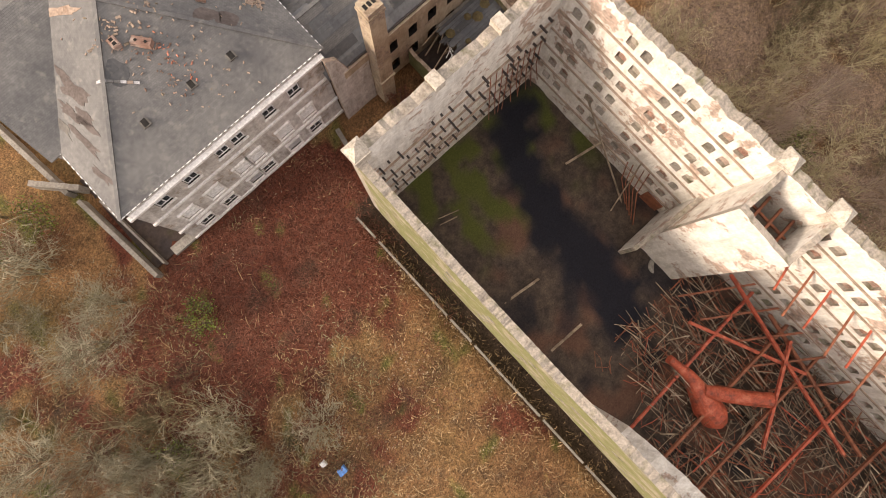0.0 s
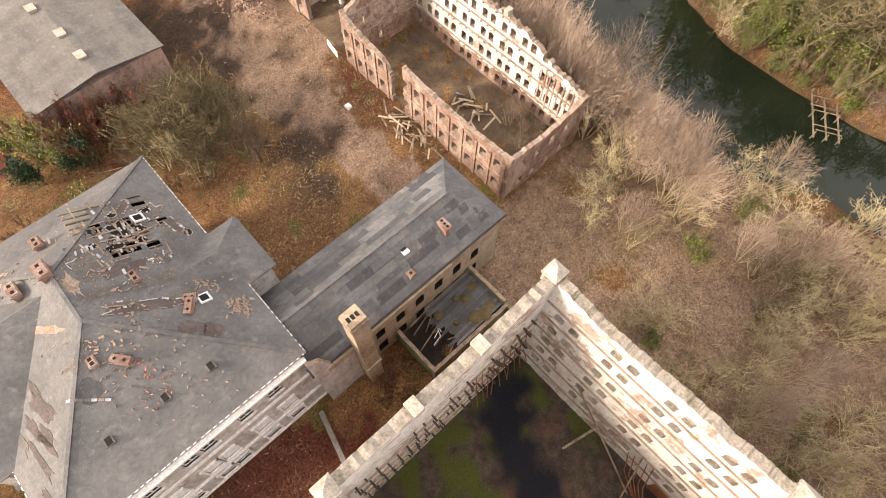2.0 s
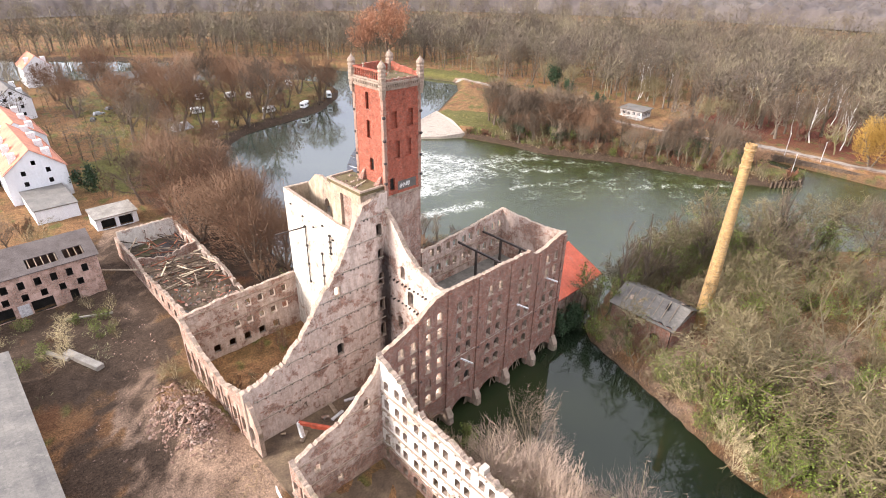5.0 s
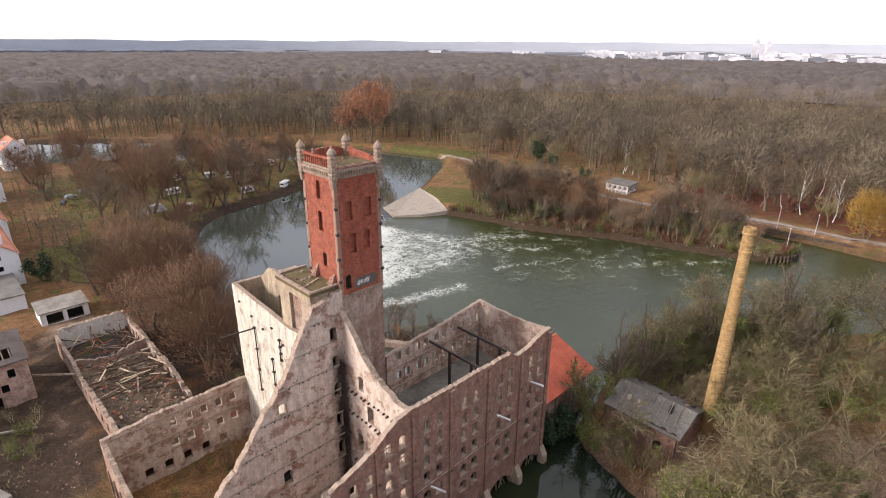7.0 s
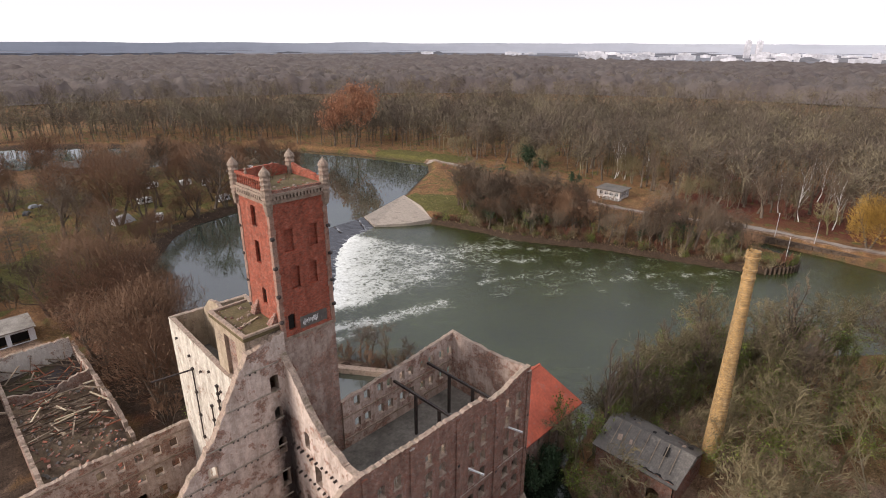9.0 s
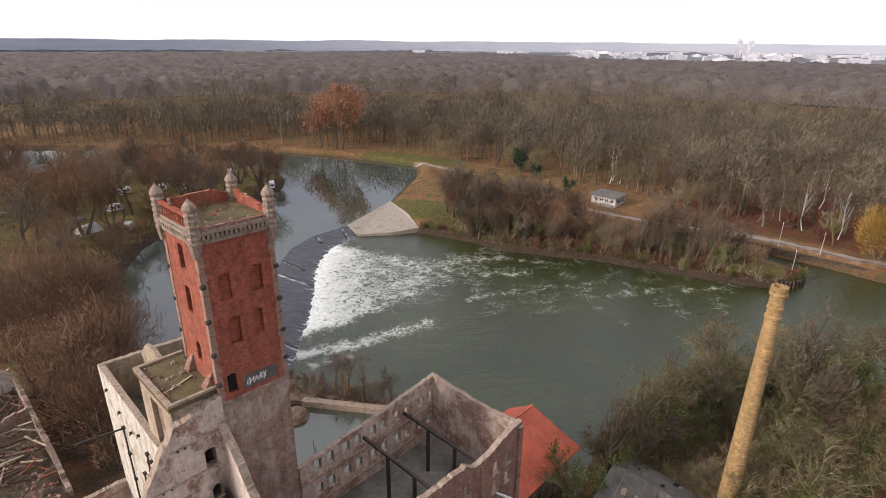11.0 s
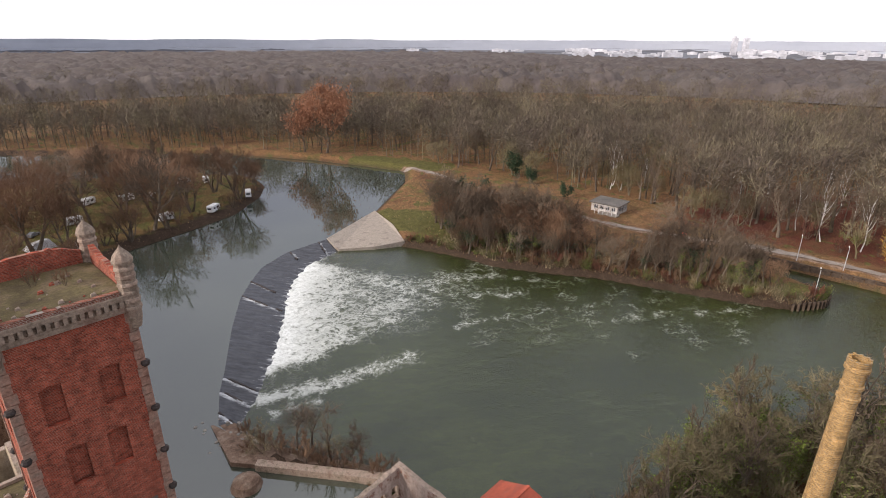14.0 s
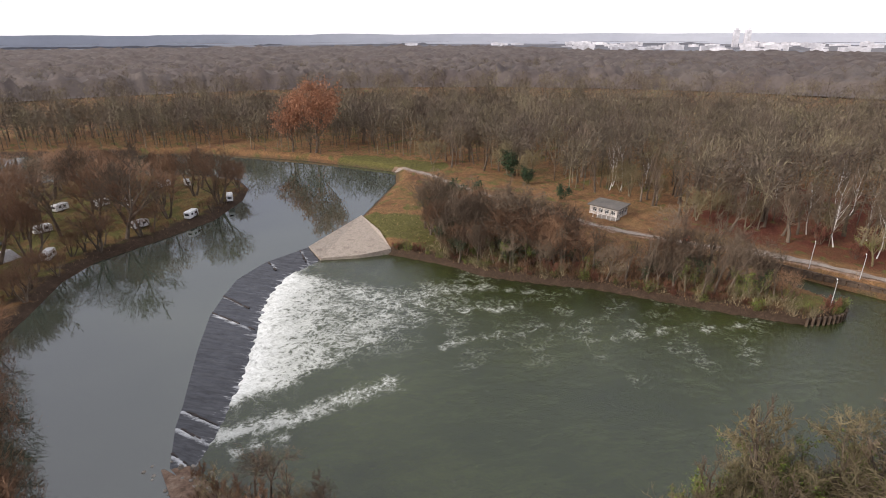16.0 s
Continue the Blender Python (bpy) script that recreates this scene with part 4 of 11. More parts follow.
CANAL = [(59, 70), (56, 50), (54, 14), (66, -3), (66, -12), (55, -165), (90, -165), (88, -60), (86, -5), (85, 20), (91, 36), (97, 53), (97, 70)]
sheet("water_canal", CANAL, -1.45, "canal", "still dark green canal water", "canal")
sheet("water_river", RIVER[:11] + [(97, 71), (97, 56.5)] + RIVER[30:], W, "river", "fast green river water with white froth below a weir", "river", 1.0, froth)
sheet("water_pool", POOL, U, "pool", "still grey-green millpond above a weir", "water")


# the broken ledges on the weir: share along the crest, from and to across the apron, and the width of their white water
LEDGES = ((0.035, 0.0, 0.9, 1.8), (0.15, 0.05, 0.5, 2.0), (0.385, 0.0, 0.6, 1.8), (0.475, 0.0, 0.8, 2.6), (0.85, 0.0, 1.0, 2.2), (0.897, 0.0, 1.0, 2.4), (0.965, 0.0, 1.0, 2.2))


def weir():
    """The sloping stone apron of the weir, with broken ledges, and the thin water that slides over it."""
    k = 240
    c, f = np.array(CREST), np.array(FOOT)

    def at(line, t):
        d = np.r_[0, np.cumsum(np.hypot(*np.diff(line, axis=0).T))]
        return np.stack([np.interp(t * d[-1], d, line[:, i]) for i in (0, 1)], -1)

    t = np.linspace(0, 1, k)
    a, b = at(c, t), at(f, t)
    rows = 34
    s = np.linspace(0, 1, rows)
    P = a[None] * (1 - s[:, None, None]) + b[None] * s[:, None, None]
    Z = (U + 0.02) * (1 - s[:, None]) + (W - 0.15) * s[:, None] + 0.05 * wobble(P[..., 0], P[..., 1], 3.0, 31)
    ids = np.arange(rows * k).reshape(rows, k)
    q = np.stack([ids[:-1, :-1], ids[:-1, 1:], ids[1:, 1:], ids[1:, :-1]], -1).reshape(-1, 4)
    me = fill_mesh(bpy.data.meshes.new("weir"), np.concatenate([P, Z[..., None]], -1).reshape(-1, 3), q)
    me.polygons.foreach_set("use_smooth", np.ones(len(q), bool))
    # white water drawn out along the lower side of each ledge
    white = np.zeros((rows, k))
    for u, f0, f1, wide in LEDGES:
        i0, i1 = at(c, np.array([u]))[0], at(f, np.array([u + 0.02]))[0]
        d = (i1 - i0) / np.hypot(*(i1 - i0))
        side = np.array((-d[1], d[0])) * (1 if u < 0.3 else -1)
        rel = P - i0
        e = (rel @ d) / np.hypot(*(i1 - i0))
        off = rel @ side
        white = np.maximum(white, smooth(-0.25, 0.1, off) * smooth(wide, 0.1, off) * smooth(f0 - 0.05, f0 + 0.08, e) * smooth(f1 + 0.25, f1 - 0.15, e))
    me.attributes.new("froth", "FLOAT", "POINT").data.foreach_set("value", white.ravel().astype(np.float32))
    m = bpy.data.materials.new("water_sliding_over_dark_stone")
    n, l, bs = nodes_of(m)
    p = n.new("ShaderNodeNewGeometry").outputs["Position"]
    mp = n.new("ShaderNodeMapping")
    mp.vector_type = "TEXTURE"
    mp.inputs["Rotation"].default_value = (0, 0, radians(-48))
    mp.inputs["Scale"].default_value = (6.0, 0.8, 1)
    l.new(p, mp.inputs[0])
    st = noise_tex(n, l, mp.outputs[0], 1.0, 6, 0.7)
    col = ramp_of(n, l, st, (0.020, 0.021, 0.025), (0.075, 0.078, 0.085), 0.38, 0.75)
    # the sheet of water whitens as it nears the foot
    sz = n.new("ShaderNodeSeparateXYZ")
    l.new(p, sz.inputs[0])
    low = n.new("ShaderNodeMapRange")
    low.inputs[1].default_value, low.inputs[2].default_value = -1.9, -2.6
    l.new(sz.outputs[2], low.inputs[0])
    sm = n.new("ShaderNodeMath")
    sm.operation = "MULTIPLY_ADD"
    l.new(low.outputs[0], sm.inputs[0])
    sm.inputs[1].default_value = 0.22
    l.new(st, sm.inputs[2])
    col = mix(n, l, "MIX", ramp_of(n, l, sm.outputs[0], (0, 0, 0), (0.9, 0.9, 0.9), 0.66, 0.84), col, (0.62, 0.63, 0.63))
    wa = n.new("ShaderNodeAttribute")
    wa.attribute_name = "froth"
    ws = n.new("ShaderNodeMath")
    ws.operation = "MULTIPLY_ADD"
    l.new(wa.outputs["Fac"], ws.inputs[0])
    ws.inputs[1].default_value = 0.31
    l.new(mix(n, l, "MIX", 0.35, st, noise_tex(n, l, p, 2.2, 5, 0.8)), ws.inputs[2])
    col = mix(n, l, "MIX", ramp_of(n, l, ws.outputs[0], (0, 0, 0), (0.95, 0.95, 0.95), 0.70, 0.92), col, (0.66, 0.68, 0.68))
    l.new(col, bs.inputs["Base Color"])
    bs.inputs["Roughness"].default_value = 0.22
    bump(n, l, bs, st, 0.5, 0.1)
    me.materials.append(m)
    base = tagged(new("weir", me), "curved dark stone weir with water sliding over it", "weir")
    r = random.Random(4)
    for u, f0, f1, wide in LEDGES:
        i0, i1 = at(c, np.array([u]))[0], at(f, np.array([u + 0.02]))[0]
        d = (i1 - i0) / np.hypot(*(i1 - i0))
        side = np.array((-d[1], d[0])) * (1 if u < 0.3 else -1)
        reach = np.hypot(*(i1 - i0))

        def slope_z(e):
            return U + 0.02 + (W - 0.15 - U) * e

        e = f0
        while e < min(f1, 0.75):
            q0, q1 = i0 + d * reach * e, i0 + d * reach * (e + 0.12) + side * r.uniform(-0.12, 0.12)
            if r.random() < 0.8:
                part("ledge_stone", Shape().beam((*q0, slope_z(e) + 0.05), (*q1, slope_z(e + 0.12) + 0.05), 0.22 + 0.28 * r.random(), 0.2, roll=r.uniform(-0.3, 0.3)), "darkiron", base, "broken dark stone ledge")
            e += r.uniform(0.10, 0.17)

weir()
# the paved spillway ramp beside the weir
s = Shape().slab([(x, y, z) for (x, y), z in zip(RAMP, (-0.5, -1.7, -1.4, -0.7, 0.35, 0.2))], 2.4)
solid("spillway_ramp", s, "ramp_stone", "pale concrete paved ramp beside the weir", "ramp", kind="structure")


# the pale gravel path along the far bank
pts = np.array(FARPATH, float)
dd_ = np.r_[0, np.cumsum(np.hypot(*np.diff(pts, axis=0).T))]
tt = np.linspace(0, dd_[-1], 120)
px, py = np.interp(tt, dd_, pts[:, 0]), np.interp(tt, dd_, pts[:, 1])
nx_, ny_ = -np.gradient(py), np.gradient(px)
ln_ = np.hypot(nx_, ny_)
hw = 1.15 + 0.2 * np.sin(tt * 0.4)
rows_ = [np.stack([px + s_ * hw * nx_ / ln_, py + s_ * hw * ny_ / ln_], -1) for s_ in (-1, 0, 1)]
V = np.stack(rows_, 1)
V = np.concatenate([V, (ground_height(V[..., 0], V[..., 1]) + 0.16)[..., None]], -1)
ids = np.arange(360).reshape(120, 3)
q = np.stack([ids[:-1, :-1], ids[:-1, 1:], ids[1:, 1:], ids[1:, :-1]], -1).reshape(-1, 4)
me = fill_mesh(bpy.data.meshes.new("path"), V.reshape(-1, 3), q)
M["path"] = rough_mat("pale_path_gravel", (0.24, 0.20, 0.165), (0.34, 0.29, 0.245), None, 0.3, 3.0)
me.materials.append(M["path"])
tagged(new("path", me), "pale gravel path along the river bank", "path", kind="structure")



# ---- the malthouse ruin ----
def stub_row(parent, ax, face, sign, a0, a1, z, gap, r, mat="darkiron", reach=(0.25, 0.9), keep=0.85):
    """Cut-off joist ends that stick out of a wall in a row."""
    a = a0
    while a < a1:
        if r.random() < keep:
            d = r.uniform(*reach)
            e = a + r.uniform(-0.1, 0.1)
            p, q = ((e, face - 0.1 * sign, z), (e, face + sign * d, z - 0.1 * r.random())) if ax == "x" else ((face - 0.1 * sign, e, z), (face + sign * d, e, z - 0.1 * r.random()))
            part("joist_stub", Shape().beam(p, q, 0.16, 0.2), mat, parent)
        a += gap


def ledge(parent, ax, face, sign, a0, a1, z, depth=0.18, h=0.16, mat="coping"):
    s = Shape()
    lo, hi = sorted((face, face + sign * depth))
    s.box(a0, a1, lo, hi, z, z + h) if ax == "x" else s.box(lo, hi, a0, a1, z, z + h)
    part("floor_ledge", s, mat, parent)


def malthouse():
    t = thing("malthouse_ruin", 13, -15, 0, "tall roofless whitewashed brick malthouse ruin with empty windows", "ruin")
    r = random.Random(2)
    # river-side wall, five floors of windows in pairs
    holes = []
    for bay in range(-10, 2):
        yc = 2.7 + 5.02 * bay
        for k, z in enumerate((18.5, 15.95, 12.95, 10.1, 7.2, 4.3)):
            for dy in (-0.78, 0.78):
                if bay == 1 and z > 18:
                    continue
                holes.append((yc + dy, 0.92, z - 0.62, z + 0.62, 0.22))
    holes = [h for h in holes if not -16.4 < h[0] < -10.2]
    s = wall(Shape(), "y", 23.8, 24.7, -57, 11.1, -0.2, [(-57, 20.6), (-16, 20.9), (-5, 20.7), (6, 20.2), (11.1, 21.0)], holes, 0.4, (0, 1, 2), 0.4)
    part("wall", s, ["white_inner", "brick_pink", "limetop"], t, "whitewashed inner face with window pairs")
    for k, h in enumerate(holes):
        if r.random() < 0.72:
            part("brick_infill", Shape().box(24.15, 24.45, h[0] - h[1] / 2, h[0] + h[1] / 2, h[2], h[3] - 0.1 - (0.3 * r.random() if r.random() < 0.3 else 0)), r.choice(("plaster_grey", "plaster_grey", "brick_pink", "limetop")), t)
    for z in (17.25, 14.5, 11.55, 8.7, 5.8, 2.9):
        ledge(t, "y", 23.8, -1, -57, -16.2, z, 0.14)
        ledge(t, "y", 23.8, -1, -10.4, 10.1, z, 0.14)
    # back wall, blind, with rows of joist stubs
    s = wall(Shape(), "x", 10.15, 11.1, 2.0, 23.8, -0.2, [(2, 21.0), (14, 20.6), (23.8, 21.0)], (), 0.35, (0, 1, 2))
    part("wall", s, ["white_inner", "brick_pink", "limetop"], t, "blind whitewashed end wall")
    for z in (14.6, 11.4, 8.3, 5.2):
        stub_row(t, "x", 10.15, -1, 3.6, 23.2, z, 0.95, r, keep=0.62 if z > 12 else 0.9)
    for z in (13.0, 9.8, 6.6, 3.4):
        ledge(t, "x", 10.15, -1, 3.2, 23.6, z, 0.16)
    for k in range(10):
        x = 16 + 0.75 * k
        part("hanging_rod", Shape().tube([(x, 10.0, 13.2 - 0.3 * k), (x + 0.1, 9.6, 9 - 0.3 * k), (x + r.uniform(-0.6, 0.6), 8.9, 5.0 - 0.2 * k)], [0.05] * 3, 5), "rust", t)
    # street-side wall, broken to a mossy crest
    s = wall(Shape(), "y", 2.0, 2.75, -57, 10.15, -1.6, [(-57, 19), (-24, 20.4), (-17, 20.4), (-11, 18.2), (-3, 18.0), (4, 18.2), (8.5, 18.9), (10.15, 19.6)],
             [(-50 + 5 * i, 1.0, z, z + 1.4, 0.2) for i in range(11) for z in (3.5, 7.5, 11.5)], 0.5, (1, 0, 2), 0.5)
    part("wall", s, ["white_inner", "mossy", "limetop"], t, "mossy outer wall with a broken crest")
    s = wall(Shape(), "x", -57.9, -57, 2.0, 24.7, -0.2, 20, (), 0.5, (1, 0, 2))
    part("wall", s, ["white_inner", "brick_pink", "limetop"], t)
    s = wall(Shape(), "y", 2.75, 4.3, -57, -18.6, -0.2, [(-57, 18), (-30, 18.2), (-22.5, 17.6), (-20.4, 16.4), (-18.6, 13.0)], (), 0.9, (0, 0, 1), 0.5)
    part("wall", s, ["white_inner", "white_inner"], t, "thick stepped stump of a whitewashed inner wall")
    for k in range(9):
        y = -17.6 - 2.15 * k
        part("joist_stub", Shape().beam((24.0, y, 14.6 - 0.25 * (k % 3)), (20.4 - 0.8 * (k % 2), y - 1.1, 14.0 - 0.5 * (k % 3)), 0.13, 0.16), "rust" if k % 2 else "redlead", t)
    # stair tower against the river wall
    s = Shape()
    wall(s, "y", 19.7, 20.2, -16.0, -10.5, -0.2, [(-16, 19.6), (-10.5, 20.3)], (), 0.15, (0, 0, 1))
    wall(s, "x", -16.0, -15.5, 20.2, 23.8, -0.2, [(20.2, 19.6), (23.8, 20.8)], (), 0.3, (0, 0, 1))
    wall(s, "x", -11.0, -10.5, 20.2, 23.8, -0.2, [(20.2, 20.3), (23.8, 20.8)], (), 0.2, (0, 0, 1))
    part("stair_tower", s, ["white_inner", "limetop"], t, "bright whitewashed open-topped stair tower")
    for z in (17.0, 13.2, 9.4):
        for k in range(4):
            y = -15.1 + 1.25 * k
            part("floor_beam", Shape().beam((20.1, y, z), (23.9, y + 0.3, z + 0.15), 0.2, 0.24), "rust", t)
        for k in range(2):
            part("floor_beam", Shape().beam((20.9 + 1.6 * k, -15.6, z - 0.25), (21.0 + 1.6 * k, -10.9, z - 0.25), 0.18, 0.2), "rust", t)
    part("tower_floor", Shape().box(20.2, 23.8, -15.5, -11.0, 7.6, 7.8), "soil", t)
    # a lower plinth wing beside the stair tower
    s = wall(Shape(), "x", -10.5, -10.05, 17.6, 23.8, -0.2, [(17.6, 5.0), (20, 7.5), (23.8, 9.5)], (), 0.4, (0, 0, 1))
    part("wall", s, ["white_inner", "limetop"], t)
    part("doorway_grille", Shape().box(23.55, 23.72, -9.6, -7.4, 0.4, 2.6), "rust", t)
    # pier caps
    for x, y, z in ((2.5, 10.5, 20.9), (24.3, 10.8, 20.9), (24.4, -10.4, 20.8), (24.4, -15.4, 20.8)):
        s = Shape().box(x - 0.64, x + 0.64, y - 0.64, y + 0.64, z - 1.2, z)
        s.box(x - 0.75, x + 0.75, y - 0.75, y + 0.75, z, z + 0.28)
        s.pyramid(x - 0.68, x + 0.68, y - 0.68, y + 0.68, z + 0.28, z + 1.15)
        part("pier_cap", s, "stone", t, "pyramid-topped sandstone pier cap")
    for x in (9.5, 15.8):
        part("coping_stone", Shape().box(x, x + 0.9, 10.0, 11.2, 20.4, 21.25), "stone", t)
    return t


malthouse()
rk = random.Random(18)
ky = 11.5
while ky > -50:
    kl = rk.uniform(1.2, 2.6)
    solid("kerb_stone", Shape().hexa([(-0.35, ky - kl, -0.3), (-0.1, ky - kl, -0.3), (-0.1, ky, -0.3), (-0.35, ky, -0.3), (-0.33, ky - kl + 0.03, 0.2), (-0.12, ky - kl + 0.03, 0.2), (-0.12, ky - 0.03, 0.2 + rk.uniform(-0.06, 0.05)), (-0.33, ky - 0.03, 0.2)]), "concrete", "worn concrete kerb beside a sunken strip", "kerb", "kerb stones")
    ky -= kl + rk.choice((0.04, 0.04, 0.06, 0.5))


def malt_floor():
    """The sunken floor: damp soil, moss, puddles."""
    k = 90
    x, y = np.meshgrid(np.linspace(2.7, 23.85, 34), np.linspace(-57, 10.2, k), indexing="ij")
    z = 0.62 + 0.2 * wobble(x, y, 5, 41) + 0.1 * wobble(x, y, 1.6, 42)
    ids = np.arange(x.size).reshape(x.shape)
    q = np.stack([ids[:-1, :-1], ids[1:, :-1], ids[1:, 1:], ids[:-1, 1:]], -1).reshape(-1, 4)
    me = fill_mesh(bpy.data.meshes.new("floor"), np.stack([x, y, z], -1).reshape(-1, 3), q)
    pool = smooth(3.2, 1.3, along([(20.5, 8.5), (17, 5.5), (15.8, 1.5), (14.2, -3.5), (15.0, -9.5), (13.0, -15)], x, y) - 0.5 * smooth(2, -6, y) + 0.8 * wobble(x, y, 4, 43)) + smooth(0.35, 0.9, wobble(x, y, 9, 44)) * smooth(-3, -8, y) * 0.7
    moss = smooth(0.05, 0.7, wobble(x, y, 6, 45) + 0.5 * smooth(2, 8, y)) * smooth(-4, 2, y)
    rust = 0.7 * smooth(0.1, 0.8, wobble(x, y, 7, 46)) * smooth(6, 0, y)
    cov = me.attributes.new("cover", "FLOAT_COLOR", "POINT")
    cov.data.foreach_set("color", np.stack([np.clip(v, 0, 1) for v in (pool, moss, rust, 0 * pool)], -1).astype(np.float32).ravel())
    m = bpy.data.materials.new("damp_mossy_floor")
    n, l, bs = nodes_of(m)
    p = n.new("ShaderNodeNewGeometry").outputs["Position"]
    at = n.new("ShaderNodeAttribute")
    at.attribute_name = "cover"
    sp = n.new("ShaderNodeSeparateColor")
    l.new(at.outputs["Color"], sp.inputs[0])
    mid = noise_tex(n, l, p, 1.1, 6, 0.7)
    fine = noise_tex(n, l, p, 6.0, 5, 0.75)
    col = ramp_of(n, l, mid, (0.038, 0.030, 0.026), (0.100, 0.074, 0.056), 0.35, 0.7)
    col = mix(n, l, "MIX", sp.outputs[2], col, (0.120, 0.062, 0.042))
    col = mix(n, l, "MIX", sp.outputs[1], col, (0.066, 0.074, 0.020))
    col = mix(n, l, "MIX", sp.outputs[0], col, (0.015, 0.015, 0.020))
    col = mix(n, l, "MULTIPLY", 0.8, col, ramp_of(n, l, fine, (0.5, 0.5, 0.5), (1.6, 1.6, 1.6)))
    l.new(col, bs.inputs["Base Color"])
    bs.inputs["Roughness"].default_value = 0.85
    bs.inputs["Specular IOR Level"].default_value = 0.12
    bump(n, l, bs, fine, 0.6, 0.06)
    me.materials.append(m)
    tagged(new("floor", me), "damp dark earth floor with moss and black puddles", "floor", kind="structure")


malt_floor()


def wreck_heap():
    """The fallen roof and floors at the end of the malthouse: beams, red-leaded girders, and a sheet-metal hopper."""
    r = random.Random(8)
    # mound of broken timber under the girders
    t = thing("timber_heap", 14, -32, 0.2, "tangled heap of broken timbers and rusty rods", "debris heap")
    rest = Shape()
    made = 0
    while made < 2300:
        x, y = r.uniform(4, 23.4), r.uniform(-55, -16.2)
        if x < 11.5 + (y + 17) * 0.62 and y > -30:
            continue
        made += 1
        z = 0.3 + (0.6 + 2.6 * smooth(-16, -24, y)) * r.random() ** 1.1
        d = r.uniform(0.8, 4.2) * (1.5 if made % 9 == 0 else 1)
        a = r.uniform(0, 3.14) if r.random() < 0.25 else r.choice((0.05, 1.5, 1.6, 1.75, 1.35)) + r.uniform(-0.25, 0.25)
        dx, dy, dz = math.cos(a) * d / 2, math.sin(a) * d / 2, r.uniform(-0.6, 0.6)
        w = r.choice((0.035, 0.045, 0.06, 0.10))
        p, q = (max(3, x - dx), y - dy, max(0.2, z - dz)), (min(23.6, x + dx), y + dy, max(0.25, z + dz))
        if made <= 260:
            part("timber", Shape().beam(p, q, w * 1.3, w * r.uniform(0.6, 1.3), roll=r.uniform(0, 1)), r.choice(("darkwood", "wood", "rust", "rust", "wood", "redlead")), t)
        else:
            rest.beam(p, q, w, w * r.uniform(0.5, 1.2), r.choice((0, 0, 1, 1, 2, 3)), r.uniform(0, 1))
    tagged(part("splintered_wood", rest, ["wood", "rust", "litter", "soil"], t), kind="stuff")

    def girder(p, q, mat, w=0.26):
        p, q = Vector(p), Vector(q)
        s = Shape().beam(p, q, w, 0.05).beam(p + Vector((0, 0, 0.26)), q + Vector((0, 0, 0.26)), w, 0.05).beam(p + Vector((0, 0, 0.13)), q + Vector((0, 0, 0.13)), 0.05, 0.22)
        solid("steel_girder", s, mat, "fallen red-leaded steel girder lying on timber debris", "girder", "fallen girders")

    for k, y in enumerate((-22.6, -26.8, -31.0, -35.6, -40.4, -45.5)):
        girder((3.0 if k % 2 else 5.2, y - 0.6, 2.2 + 0.3 * (k % 3)), (23.6, y + r.uniform(-0.5, 1.2), 3.9 + 0.4 * (k % 2)), "rust" if k % 3 else "redlead")
    for p, q, m in (((22.9, -18.6, 4.6), (18.6, -38.2, 4.4), "redlead"), ((17.0, -19.5, 3.2), (21.5, -30.5, 4.3), "redlead"), ((13.5, -33, 3.4), (22.5, -27, 4.8), "redlead"), ((20, -40, 3.6), (23, -24, 4.4), "rust")):
        girder(p, q, m, 0.3)
    for k in range(70):
        x, y = r.uniform(6, 23), r.uniform(-50, -17)
        pts = [(x, y, 2.2 + 1.6 * r.random())]
        for i in range(4):
            pts.append((min(23.3, pts[-1][0] + r.uniform(-1.4, 1.4)), pts[-1][1] + r.uniform(-1.4, 1.4), max(0.4, pts[-1][2] + r.uniform(-0.5, 0.4))))
        part("bent_rod", Shape().tube(pts, [0.035] * 5, 4), r.choice(("rust", "redlead", "wood", "rust")), t)
    # hopper: a broad cone with a pipe bend
    h = thing("metal_hopper", 14, -24.4, 1.0, "dented red-leaded sheet metal hopper with an open pipe", "hopper")
    b = Vector((14.0, -24.2, 2.6))
    s = Shape().tube([(12.9, -20.6, 3.5), (13.05, -21.4, 3.4), (13.3, -23.2, 3.2), (13.0, -25.0, 2.9), (12.6, -26.8, 2.6), (12.5, -28.2, 2.4), (12.7, -29.0, 2.3)], [0.46, 0.42, 0.62, 1.05, 1.45, 1.40, 0.85], 20)
    part("cone", s, "redlead", h)
    s = Shape().tube([(13.3, -25.2, 3.6), (14.2, -26.4, 4.0), (15.6, -28.2, 4.0), (17.3, -30.1, 4.0)], [0.6, 0.74, 0.74, 0.74], 18, caps=False)
    s.tube([(17.3, -30.1, 4.0), (17.34, -30.15, 4.0)], [0.79, 0.79], 18)
    part("pipe", s, ["redlead"], h)
    # black disc puts the pipe's dark inside into colour
    part("pipe_mouth", Shape().tube([(17.35, -30.16, 4.0), (17.36, -30.18, 4.0)], [0.66, 0.66], 18), "black", h)
    solid("millstone", Shape().lathe(19.6, -14.0, [(0.95, 0.3), (0.95, 0.62), (0.85, 0.66), (0.3, 0.66), (0.28, 0.5)], 22), "concrete", "round pale concrete disc lying on the floor", "disc")
    solid("crate", Shape().hexa([(13.4, -6.35, 0.2), (13.95, -6.3, 0.2), (13.95, -5.85, 0.2), (13.4, -5.9, 0.2), (13.45, -6.3, 0.55), (13.9, -6.27, 0.55), (13.9, -5.9, 0.55), (13.45, -5.93, 0.55)]), "yellow", "small yellow plastic crate on the dark floor", "crate")
